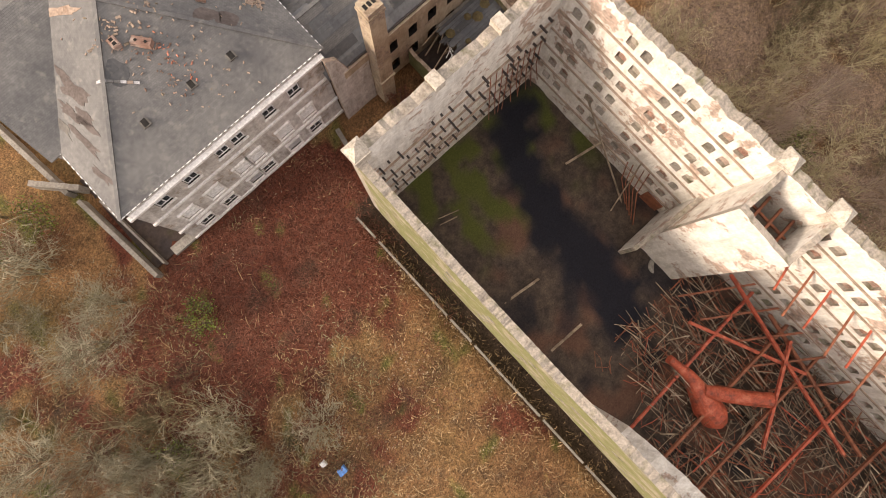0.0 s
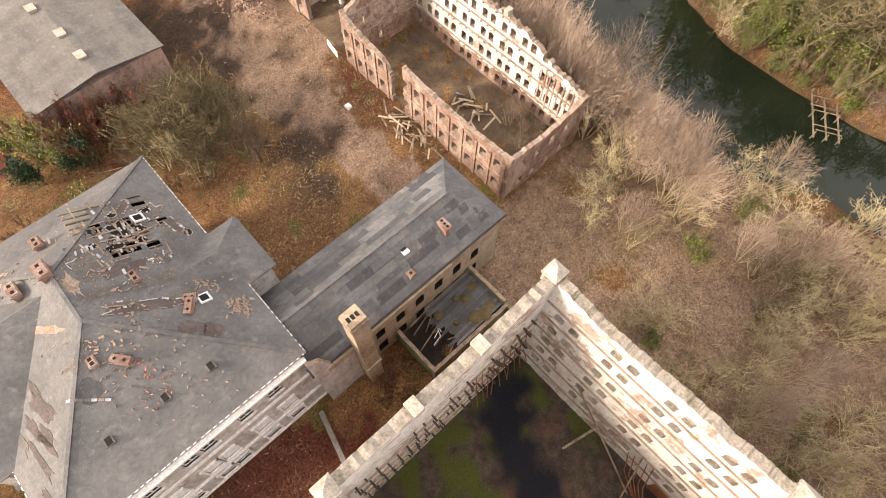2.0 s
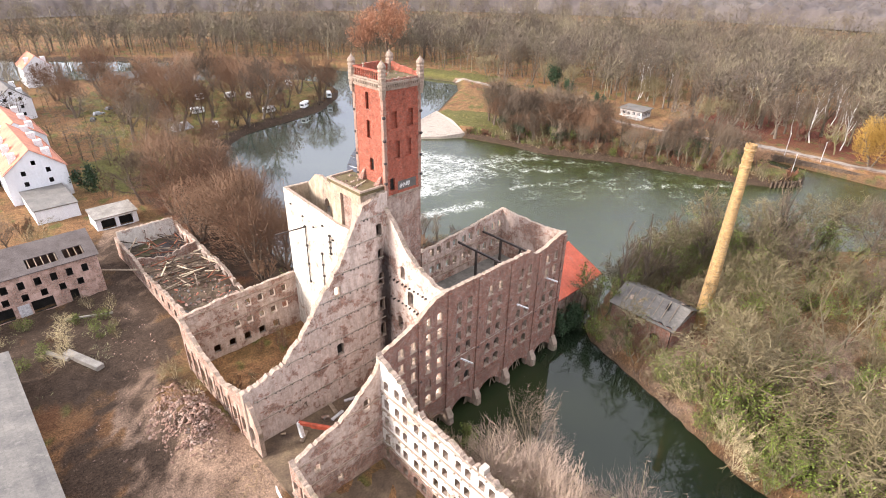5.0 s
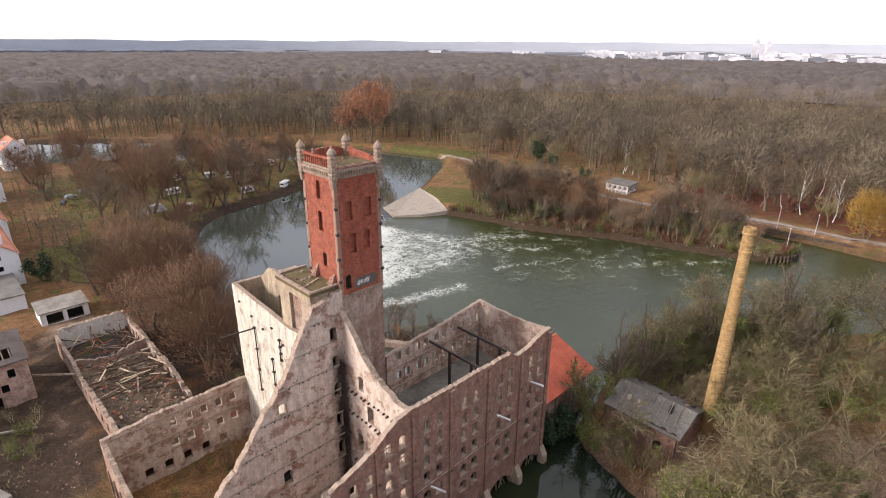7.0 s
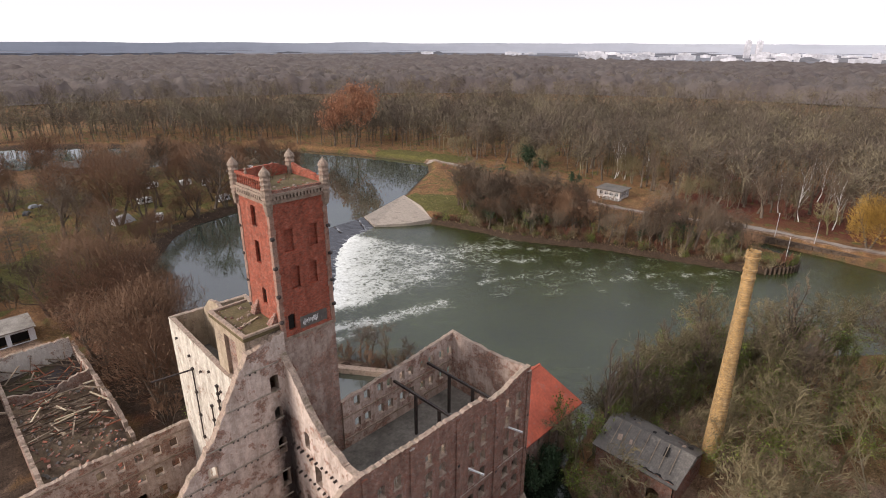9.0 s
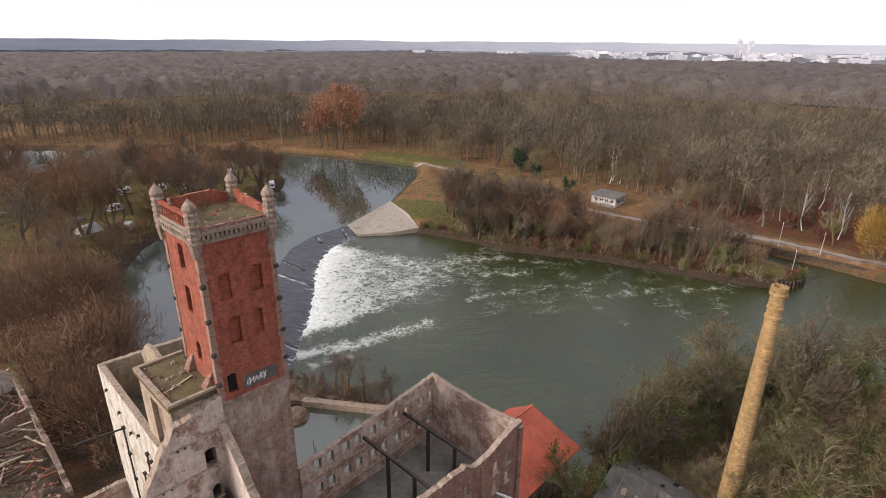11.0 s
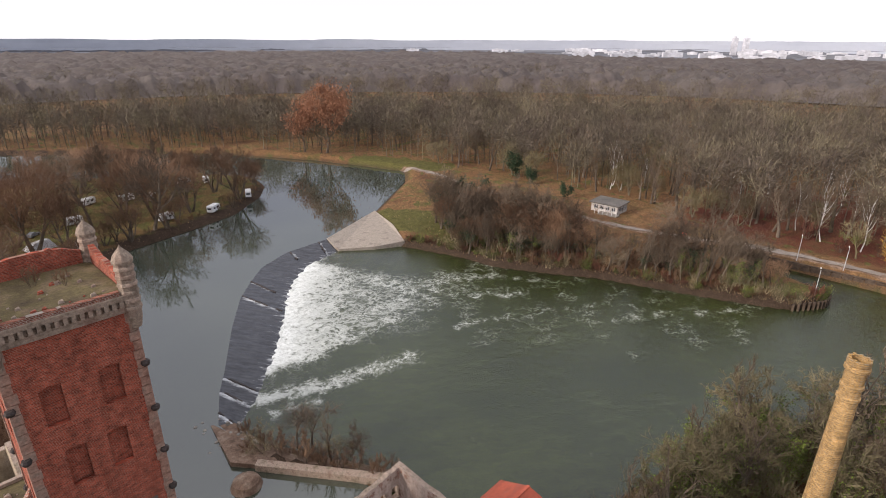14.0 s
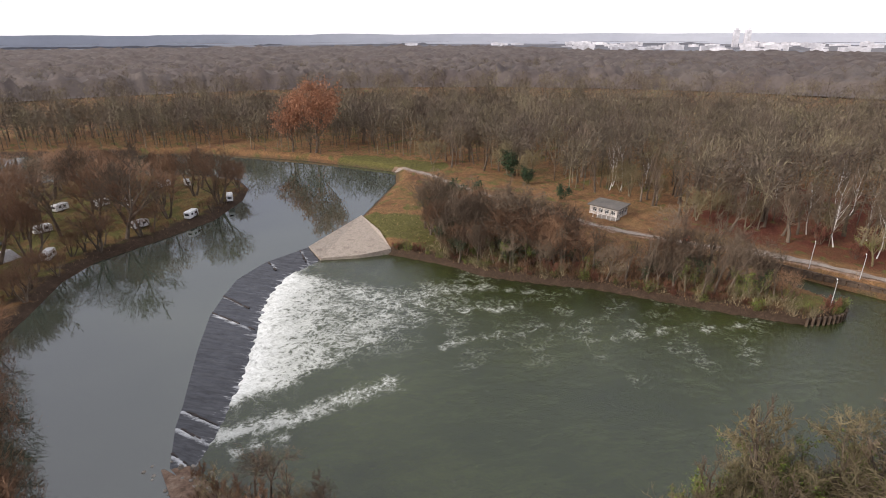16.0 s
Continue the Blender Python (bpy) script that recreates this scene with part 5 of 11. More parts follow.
    for (a, b2, w) in (((20.2, 0.5, 0.4), (23.9, -0.4, 2.4), 0.24), ((21.5, -7, 0.4), (23.9, 4.2, 7.5), 0.13), ((20, -6.5, 0.3), (24, -4.5, 6.0), 0.12), ((5.0, -5.8, 0.5), (9.4, -6.4, 0.9), 0.26), ((5.2, -12.7, 0.5), (9.4, -12.8, 0.9), 0.26), ((3.5, 5.4, 0.4), (7.6, 4.2, 0.8), 0.12), ((3.6, 6.2, 0.4), (8.2, 4.6, 0.8), 0.10)):
        solid("fallen_beam", Shape().beam(a, b2, w, w * 1.2), "wood", "grey fallen timber beam leaning on the wall and floor", "beam", "fallen beams")
    for k in range(5):
        y = -7.5 + 0.55 * k
        solid("rusty_pipe", Shape().tube([(20.5 + 0.3 * k, y - 2, 0.3), (22.3, y + 0.8, 3.4), (23.7, y + 1.6, 5.6 - 0.4 * k)], [0.06] * 3, 6), "rust", "bent rusty pipe leaning against the whitewashed wall", "pipe", "leaning pipes")
    for k in range(5):
        y = -19.5 - 3.2 * k
        s = Shape().beam((18.2, y + 2.4, 2.8), (25.0, y - 2.0, 5.6), 0.2, 0.3)
        solid("fallen_beam", s, "rust", "rusty floor beam hanging from the wall into debris", "beam", "fallen beams")


wreck_heap()


# ---- the villa ----
def casement(parent, ax, face, sign, a, z, w, h, kind):
    """A window set back in its opening: frame, bars and pane, or a board."""
    d0, d1 = face - sign * 0.22, face - sign * 0.14

    def bx(s, a0, a1, z0, z1, e0=d0, e1=d1):
        lo, hi = sorted((e0, e1))
        return s.box(a0, a1, lo, hi, z0, z1) if ax == "x" else s.box(lo, hi, a0, a1, z0, z1)

    if kind == "board":
        return part("window_board", bx(Shape(), a - w / 2, a + w / 2, z - h / 2, z + h / 2, face - sign * 0.10, face - sign * 0.04), "white", parent, "white boarded-up window")
    if kind == "greyboard":
        return part("window_board", bx(Shape(), a - w / 2, a + w / 2, z - h / 2, z + h / 2, face - sign * 0.16, face - sign * 0.10), "grey", parent, "grey boarded-up window")
    s = Shape()
    f = 0.09
    bx(s, a - w / 2, a - w / 2 + f, z - h / 2, z + h / 2)
    bx(s, a + w / 2 - f, a + w / 2, z - h / 2, z + h / 2)
    bx(s, a - w / 2 + f, a + w / 2 - f, z - h / 2, z - h / 2 + f)
    bx(s, a - w / 2 + f, a + w / 2 - f, z + h / 2 - f, z + h / 2)
    bx(s, a - f / 2, a + f / 2, z - h / 2 + f, z + h / 2 - f)
    bx(s, a - w / 2 + f, a + w / 2 - f, z + h * 0.18, z + h * 0.18 + 0.06)
    wdw = part("window", s, "white", parent)
    part("pane", bx(Shape(), a - w / 2 + f, a + w / 2 - f, z - h / 2 + f, z + h / 2 - f, face - sign * 0.30, face - sign * 0.27), "glass", wdw, "dark dusty pane")
    return wdw


def roof_hip(x0, x1, y0, y1, z, ridge, mat_i=0, hip=True):
    """A hipped roof on an eaves rectangle, as four plates; the ridge runs along the longer side."""
    s = Shape()
    if y1 - y0 >= x1 - x0:
        h = (x1 - x0) / 2 if hip else 0
        a, b = ((x0 + x1) / 2, y0 + h, ridge), ((x0 + x1) / 2, y1 - h, ridge)
        s.slab([(x0, y0, z), (x1, y0, z), a], 0.15).slab([(x1, y0, z), (x1, y1, z), b, a], 0.15).slab([(x1, y1, z), (x0, y1, z), b], 0.15).slab([(x0, y1, z), (x0, y0, z), a, b], 0.15)
    else:
        h = (y1 - y0) / 2 if hip else 0
        a, b = (x0 + h, (y0 + y1) / 2, ridge), (x1 - h, (y0 + y1) / 2, ridge)
        s.slab([(x0, y0, z), (x1, y0, z), b, a], 0.15).slab([(x1, y0, z), (x1, y1, z), b], 0.15).slab([(x1, y1, z), (x0, y1, z), a, b], 0.15).slab([(x0, y1, z), (x0, y0, z), a], 0.15)
    return s


def chimney_stack(parent, x, y, z0, z1, w, d, pots=2, mat="oldbrick"):
    s = Shape().box(x - w / 2, x + w / 2, y - d / 2, y + d / 2, z0, z1)
    s.box(x - w / 2 - 0.08, x + w / 2 + 0.08, y - d / 2 - 0.08, y + d / 2 + 0.08, z1 - 0.25, z1 - 0.08)
    c = part("chimney", s, mat, parent, "broken brick chimney stack")
    for k in range(pots):
        e = (k + 0.5) / pots - 0.5
        px, py = (x + e * w, y) if w > d else (x, y + e * d)
        # black plate on top, coloured as the dark of the flue mouth
        part("flue", Shape().box(px - 0.14, px + 0.14, py - 0.14, py + 0.14, z1 - 0.05, z1 + 0.012), "black", c)


def scatter_bits(parent, r, cx, cy, sx, sy, n, zf, mat, size=(0.08, 0.3), name="brick_bit"):
    """Loose fragments lying on a roof; they slid together, so they form one heap."""
    s = Shape()
    for k in range(n):
        x, y = cx + r.gauss(0, sx), cy + r.gauss(0, sy)
        d = r.uniform(*size)
        z = zf(x, y) + 0.02
        a = r.random() * 3
        s.beam((x - d * math.cos(a), y - d * math.sin(a), z + 0.03), (x + d * math.cos(a), y + d * math.sin(a), z + 0.05), d * 0.9, d * 0.6, roll=r.random())
    ob = solid(name, s, mat, "loose broken bricks and mortar lying on the slates", "rubble", "roof rubble", "stuff")
    return ob


def villa():
    t = thing("villa", -4, 34, 0, "abandoned grey stucco villa with a damaged slate hipped roof", "house")
    x0, x1, y0, y1, E = -13.8, 6.4, 21.0, 46.9, 14.0
    cols = (-11.4, -8.45, -5.0, -3.3, 0.2, 3.05)
    holes = []
    for z, h in ((11.6, 1.5), (6.3, 1.9), (2.3, 1.6)):
        for x in cols:
            holes.append((x, 1.25 if z > 7 else 1.4, z - h / 2, z + h / 2, 0))
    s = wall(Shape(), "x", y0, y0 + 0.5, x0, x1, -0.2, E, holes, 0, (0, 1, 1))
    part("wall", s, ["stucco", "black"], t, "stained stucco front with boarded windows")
    for x, w, z, h, _ in holes:
        zc = (z + h) / 2
        casement(t, "x", y0, -1, x, zc, w, h - z, "glass" if zc > 9 else ("board" if zc > 4 else ("greyboard" if int(x * 10) % 3 else "glass")))
        s = Shape().box(x - w / 2 - 0.2, x + w / 2 + 0.2, y0 - 0.16, y0, z - 0.2, z - 0.02)
        part("sill", s, "palestone", t)
        if zc < 9:
            s = Shape().box(x - w / 2 - 0.25, x + w / 2 + 0.25, y0 - 0.22, y0, h + 0.22, h + 0.42).box(x - w / 2 - 0.2, x - w / 2, y0 - 0.1, y0, z, h + 0.22).box(x + w / 2, x + w / 2 + 0.2, y0 - 0.1, y0, z, h + 0.22)
            part("window_surround", s, "palestone", t)
    for z, d in ((13.3, 0.45), (12.9, 0.2), (9.3, 0.2), (4.3, 0.22), (0.6, 0.18)):
        part("cornice", Shape().box(x0 - d * 0.5, x1 + d * 0.5, y0 - d, y0, z, z + 0.3), "palestone", t)
    for ax, a, b, lo, hi in (("y", y0 + 0.5, y1, x0, x0 + 0.5), ("y", y0 + 0.5, y1, x1 - 0.5, x1), ("x", x0, x1, y1, y1 + 0.5)):
        hs = [(a + 2 + 3.2 * i, 1.2, z, z + 1.7, 0) for i in range(int((b - a) / 3.2)) for z in (10.6, 5.4, 1.5)]
        part("wall", wall(Shape(), ax, lo, hi, a, b, -0.2, E, hs, 0, (0, 0, 1)), ["stucco", "black"], t)
        for h in hs:
            if ax == "y":
                sg = -1 if lo < 0 else 1
                casement(t, ax, lo if sg < 0 else hi, sg, h[0], (h[2] + h[3]) / 2, h[1], 1.7, "glass")
    # near-black floor: the attic's darkness below the roof is in its colour
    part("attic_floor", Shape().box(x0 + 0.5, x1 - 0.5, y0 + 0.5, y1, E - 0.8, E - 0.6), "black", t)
    # main hipped roof; its river-side slope has a hole through to the rafters
    R = 19.9
    zslope = 5.9 / 10.7
    A, B = (-3.7, 31.8, R), (-3.7, 36.8, R)
    c = [(-14.4, 21.0, E), (7.0, 21.0, E), (7.0, 47.5, E), (-14.4, 47.5, E)]
    s = Shape()
    for plate in ([c[0], c[1], A], [c[2], c[3], B], [c[3], c[0], A, B]):
        part("roof_slope", Shape().slab(plate, 0.12), "slate", t, "grey weathered slate slope")

    def sx(x, y):
        return E + (7.0 - x) * zslope

    # river slope in strips, leaving the burnt hole open
    holes_r = [(1.2, 3.4, 38.1, 40.4), (0.2, 2.2, 36.4, 37.7), (3.6, 4.6, 41.3, 42.6), (-0.6, 0.8, 39.2, 40.6), (2.6, 3.6, 36.2, 37.0), (4.4, 5.2, 38.6, 39.3)]

    def strip(xa, xb, ya, yb):
        part("roof_slope", Shape().slab([(xa, ya, sx(xa, 0)), (xb, ya, sx(xb, 0)), (xb, yb, sx(xb, 0)), (xa, yb, sx(xa, 0))], 0.12), "slate", t, "slate slope with burnt holes")

    # the hip triangles at both ends of that slope
    s.slab([(7, 21.0, E), (7, 34.3, E), (-3.7, 34.3, R), A], 0.12)
    ys = sorted({34.3, 43.2, *[v for h in holes_r for v in h[2:]]})
    for ya, yb in zip(ys, ys[1:]):
        m = (ya + yb) / 2
        lim = 7.0 - (47.5 - yb) if yb > 36.8 else -3.7
        gaps = sorted((h[0], h[1]) for h in holes_r if h[2] <= m <= h[3])
        x = max(-3.7, lim)
        for g0, g1 in gaps:
            if g0 > x:
                strip(x, g0, ya, yb)
            x = max(x, g1)
        strip(x, 7.0, ya, yb)
        if yb > 36.8:
            la = max(-3.7, 7.0 - (47.5 - ya))
            if la < lim:
                part("roof_slope", Shape().slab([(lim, yb, sx(lim, 0)), (la, ya, sx(la, 0)), (lim, ya, sx(lim, 0))][::-1], 0.12), "slate", t)
    part("roof_slope", Shape().slab([(7.0, 43.2, E), (7.0, 47.5, E), (2.7, 43.2, sx(2.7, 0))], 0.12), "slate", t)
    roof = part("roof_slope", s, "slate", t, "slate slope with burnt holes")
    r = random.Random(11)
    for k in range(12):
        y = 35.9 + 0.62 * k
        part("rafter", Shape().beam((-1.2, y, sx(-1.2, 0) - 0.25), (5.8, y, sx(5.8, 0) - 0.25), 0.12, 0.16), "wood", roof)
    for k in range(14):
        x, y = r.uniform(-0.6, 4.6), r.uniform(36.2, 42.4)
        part("roof_batten", Shape().beam((x, y - r.uniform(0.3, 1.1), sx(x, 0) - 0.08), (x + r.uniform(-0.2, 0.2), y + r.uniform(0.3, 1.1), sx(x, 0) - 0.05), 0.09, 0.06), "wood", roof)
    # bare patches where slates have slipped: dark boarding seen through
    for xa, xb, ya, yb in ((0.6, 5.0, 41.8, 42.4), (-2.2, -0.8, 35.0, 38.8), (1.4, 3.4, 30.6, 31.2), (0.2, 3.8, 32.6, 33.6), (-3.0, -1.0, 33.2, 34.2), (4.4, 4.9, 36.3, 38.2)):
        part("bare_boarding", Shape().slab([(xa, ya, sx(xa, 0) + 0.02), (xb, ya + r.uniform(-.3, .3), sx(xb, 0) + 0.02), (xb, yb, sx(xb, 0) + 0.02), (xa, yb + r.uniform(-.3, .3), sx(xa, 0) + 0.02)], 0.03), "darkroof", roof, "dark boarding where slates are gone")
    sl = (R - E) / 10.7

    def sy(x, y):
        return E + (y - 21.0) * (R - E) / 10.8

    for x, y in ((-7.5, 24.6), (0.9, 24.4), (-2.9, 24.6)):
        z = sy(x, y)
        f = part("skylight", Shape().beam((x - 0.35, y, z + 0.08), (x + 0.35, y, z + 0.08), 0.75, 0.14), "darkroof", roof, "small open roof light")
        # black plate, the dark under the roof light in its colour
        part("skylight_opening", Shape().beam((x - 0.22, y, z + 0.12), (x + 0.22, y, z + 0.12), 0.66, 0.12), "black", f)
    for x, y in ((3.6, 29.6), (3.4, 39.9), (-9.6, 38.2)):
        z = sx(x, 0) if x > -3.7 else E + (x + 14.4) * zslope
        f = part("skylight", Shape().beam((x - 0.45, y, z + 0.12 + (0.25 if x > 0 else -0.25)), (x + 0.45, y, z + 0.12 - (0.25 if x > 0 else -0.25)), 0.9, 0.16), "white", roof, "white-framed roof light")
        part("skylight_opening", Shape().beam((x - 0.3, y, z + 0.16 + (0.16 if x > 0 else -0.16)), (x + 0.3, y, z + 0.16 - (0.16 if x > 0 else -0.16)), 0.6, 0.12), "black", f)
    # ragged bare patches, each rimmed with broken slate ends; brown felt mends; the long bare strip below the ridge
    def zr(x, y):
        return min(sx(x, 0), sy(x, y), E + (x + 14.4) * zslope, E + (47.5 - y) * 0.55)

    def bare(cx, cy, ax, ay, turn, mat, label, n=18, rag=0.35, rim=True):
        pts = []
        for k in range(n):
            a = 6.283 * k / n
            e = 1 + r.uniform(-rag, rag)
            u, v = ax * e * math.copysign(abs(math.cos(a)) ** 0.7, math.cos(a)), ay * e * math.copysign(abs(math.sin(a)) ** 0.7, math.sin(a))
            x, y = cx + u * math.cos(turn) - v * math.sin(turn), cy + u * math.sin(turn) + v * math.cos(turn)
            pts.append((x, y, zr(x, y) + 0.025))
        p = part("bare_patch", Shape().slab(pts, 0.02), mat, roof, label)
        # rim of broken slate ends, the light on them put into paler colours
        if rim:
            for a, b in zip(pts, pts[1:] + pts[:1]):
                if r.random() < 0.75:
                    m0, m1 = Vector(a).lerp(Vector(b), r.uniform(0, 0.3)), Vector(a).lerp(Vector(b), r.uniform(0.6, 1))
                    part("slate_edge", Shape().beam(m0 + Vector((0, 0, 0.03)), m1 + Vector((0, 0, 0.05)), r.uniform(0.06, 0.16), 0.05), r.choice(("grey", "coping", "coping")), p)

    dk = "dark boarding where slates are gone"
    # the black patches among these paint the darkness of holes onto the slates
    for cx, cy, ax, ay, turn, mat, lb, rg, rim in (
            (0.1, 30.9, 2.5, 0.5, -0.35, "brownfelt", dk, 0.35, True), (-1.3, 31.9, 0.8, 0.3, -0.3, "darkroof", dk, 0.4, True), (1.6, 27.4, 0.95, 0.75, -0.85, "brownfelt", "brown felt mend on slates", 0.03, False),
            (2.6, 26.6, 0.8, 0.7, -0.85, "brownfelt", "brown felt mend on slates", 0.03, False), (-6.3, 27.9, 0.85, 0.75, 0.5, "felt_dark", "dark felt mend on slates", 0.08, False), (-9.8, 29.9, 0.5, 1.4, 0.25, "brownfelt", dk, 0.4, False), (-10.6, 28.0, 0.35, 1.0, 0.2, "brownfelt", dk, 0.45, False), (-10.4, 34.3, 0.4, 0.9, 0.1, "felt_dark", dk, 0.4, False),
            (-12.0, 26.8, 0.3, 1.7, 0.1, "brownfelt", dk, 0.4, False), (-10.9, 27.4, 0.25, 1.1, 0.2, "brownfelt", dk, 0.4, False), (-12.6, 29.6, 0.3, 1.4, 0.0, "darkroof", dk, 0.4, False),
            (-11.2, 29.2, 0.35, 1.3, 0.15, "brownfelt", dk, 0.45, False), (-9.6, 31.4, 0.25, 1.0, 0.2, "brownfelt", dk, 0.45, False), (-12.9, 24.4, 0.25, 1.2, 0.1, "brownfelt", dk, 0.4, False), (-10.2, 34.2, 0.4, 0.8, 0.4, "felt", dk, 0.4, False), (-13.0, 33.0, 0.5, 0.9, 0.3, "darkroof", dk, 0.4, False),
            (4.4, 40.2, 1.2, 0.8, 0.9, "darkroof", dk, 0.45, True), (3.0, 41.6, 0.9, 0.4, 0.8, "brownfelt", dk, 0.4, True), (2.0, 42.6, 0.5, 0.3, 0.8, "black", "black patch drawn as a shaded hole in the slates", 0.3, True),
            (5.3, 38.2, 0.4, 0.9, 0.2, "brownfelt", dk, 0.45, True), (-1.4, 36.9, 0.9, 1.3, 0.3, "darkroof", dk, 0.5, True), (0.4, 35.2, 1.4, 0.7, -0.2, "brownfelt", dk, 0.5, True), (2.9, 35.0, 0.7, 0.5, 0.4, "darkroof", dk, 0.5, True),
            (-0.2, 33.4, 0.9, 0.35, 0.2, "darkroof", dk, 0.5, True), (-3.0, 35.2, 0.4, 1.2, 0.1, "coping", "pale torn underlay", 0.5, False), (-8.0, 40.5, 1.2, 0.6, 0.6, "coping", "pale torn underlay", 0.4, False), (-6.4, 34.0, 0.3, 1.8, 0.7, "coping", "pale mortar line", 0.3, False),
            (5.9, 36.8, 0.3, 0.4, 0.1, "black", "black patch drawn as a shaded hole in the slates", 0.3, True), (0.9, 38.4, 0.5, 0.25, 0.3, "black", "black patch drawn as a shaded hole in the slates", 0.4, True), (-0.6, 38.2, 0.45, 0.3, 0.6, "black", "black patch drawn as a shaded hole in the slates", 0.4, True), (2.6, 37.4, 0.35, 0.5, 0.2, "black", "black patch drawn as a shaded hole in the slates", 0.4, True), (1.9, 41.0, 0.4, 0.25, 0.5, "black", "black patch drawn as a shaded hole in the slates", 0.4, True)):
        bare(cx, cy, ax, ay, turn, mat, lb, rag=rg, rim=rim)
    for k in range(26):
        x, y = r.gauss(1.6, 1.9), r.gauss(38.2, 2.0)
        if -3 < x < 6 and 35 < y < 42.5:
            a, d = r.choice((0.0, 1.57, 0.1, 1.5)) + r.uniform(-0.15, 0.15), r.uniform(0.3, 1.1)
            part("roof_batten", Shape().beam((x - d * math.cos(a), y - d * math.sin(a), sx(x - d * math.cos(a), 0) + 0.06), (x + d * math.cos(a), y + d * math.sin(a), sx(x + d * math.cos(a), 0) + 0.08), 0.10, 0.06), r.choice(("wood", "wood", "coping")), roof)
    for k in range(60):
        x, y = r.gauss(1.4, 2.0), r.gauss(38.4, 2.2)
        if -3 < x < 6.2 and 34.6 < y < 43:
            part("loose_slate", Shape().beam((x, y - r.uniform(0.08, 0.28), sx(x, 0) + 0.05), (x + r.uniform(-0.1, 0.1), y + r.uniform(0.08, 0.28), sx(x, 0) + 0.10), r.uniform(0.12, 0.3), 0.03), r.choice(("grey", "slate", "brownfelt", "darkroof", "coping")), roof)
    # more black patches on the slates, painted as dark holes
    for cx, cy, w_, d_ in ((1.6, 39.4, 0.55, 0.9), (0.6, 37.6, 0.6, 0.4), (2.4, 37.4, 0.4, 0.35), (3.1, 38.9, 0.35, 0.7), (-0.3, 40.0, 0.4, 0.5), (4.1, 40.6, 0.5, 0.45)):
        bare(cx, cy, w_, d_, r.uniform(0, 0.5), "black", "black patch drawn as a shaded hole in the slates", n=11, rag=0.5)
    # toppled chimney stacks: lumps of brick still in bond
    for x, y, a, d in ((2.4, 29.3, 0.9, 0.7), (2.8, 30.0, -0.6, 0.5), (-3.4, 28.2, -0.9, 0.75), (-9.4, 39.6, 0.4, 0.7), (-9.0, 43.0, 0.6, 0.6), (-12.2, 37.6, 0.2, 0.5)):
        z = zr(x, y)
        part("fallen_chimney", Shape().beam((x - d * math.cos(a), y - d * math.sin(a), z + 0.32), (x + d * math.cos(a), y + d * math.sin(a), z + 0.26), 0.62, 0.5, roll=0.15), "oldbrick", roof, "toppled lump of chimney brickwork")
        for k in range(2):
            part("flue", Shape().beam((x + (k - 0.5) * d * math.cos(a) - 0.1, y + (k - 0.5) * d * math.sin(a), z + 0.55), (x + (k - 0.5) * d * math.cos(a) + 0.1, y + (k - 0.5) * d * math.sin(a), z + 0.55), 0.2, 0.1), "black", roof)
    # dropped ridge tiles along the hip, a hanging wire
    for k in range(7):
        p = Vector((-7.9, 28.4, 0)).lerp(Vector((-5.6, 26.6, 0)), k / 7)
        part("ridge_tile", Shape().beam((p.x, p.y, zr(p.x, p.y) + 0.06), (p.x + 0.3, p.y - 0.22, zr(p.x + 0.3, p.y - 0.22) + 0.06), 0.2, 0.1), r.choice(("coping", "grey", "slate")), roof)
    for x, y, w, d in ((-3.9, 37.2, 1.0, 1.7), (-6.6, 38.2, 0.8, 1.5), (-3.8, 42.0, 0.8, 1.2), (-4.9, 29.2, 0.6, 0.9), (0.6, 33.9, 0.5, 1.3)):
        z = min(R, sx(x, 0) if x > -3.7 else E + (x + 14.4) * zslope, sy(x, y), E + (47.5 - y) * 0.55)
        chimney_stack(roof, x, y, z - 0.8, z + (0.9 if y > 36 else 0.4), w * 0.85, d * 0.85)
    # ridge and hip tiles, and the white-edged eaves
    for a, b in ((c[0], A), (c[1], A), (A, B), (c[2], B), (c[3], B)):
        part("hip_cap", Shape().beam(Vector(a) + Vector((0, 0, 0.05)), Vector(b) + Vector((0, 0, 0.05)), 0.3, 0.1), "slate", roof)
    for a, b in ((c[0], c[1]), (c[1], c[2]), (c[3], c[0])):
        n = int((Vector(b) - Vector(a)).length / 0.55)
        for k in range(n):
            p = Vector(a).lerp(Vector(b), (k + r.uniform(0.1, 0.4)) / n)
            q = Vector(a).lerp(Vector(b), (k + r.uniform(0.6, 1.0)) / n)
            part("eaves_edging", Shape().beam(p + Vector((0, 0, 0.03)), q + Vector((0, 0, 0.03)), 0.08, 0.06), "white", roof)

    # projecting bay with its own hipped roof
    part("wall", Shape().box(6.4, 9.4, 29.6, 35.6, -0.2, E - 0.1), "stucco", t)
    part("bay_roof", Shape().slab([(9.9, 29.2, E), (9.9, 35.9, E), (6.6, 32.5, 16.0)], 0.12).slab([(4, 29.2, E + 0.05), (9.9, 29.2, E), (6.6, 32.5, 16.0), (2.6, 32.5, 16.55)], 0.12).slab([(9.9, 35.9, E), (4, 35.9, E + 0.05), (2.6, 32.5, 16.55), (6.6, 32.5, 16.0)], 0.12), "slate", t)
    # lower street wing
    part("wall", wall(Shape(), "y", -14.9, -14.4, 28.6, 43.8, -0.2, [(28.6, E), (36.2, 18.7), (43.8, E)], [], 0, (0, 0, 0)), "stucco", t)
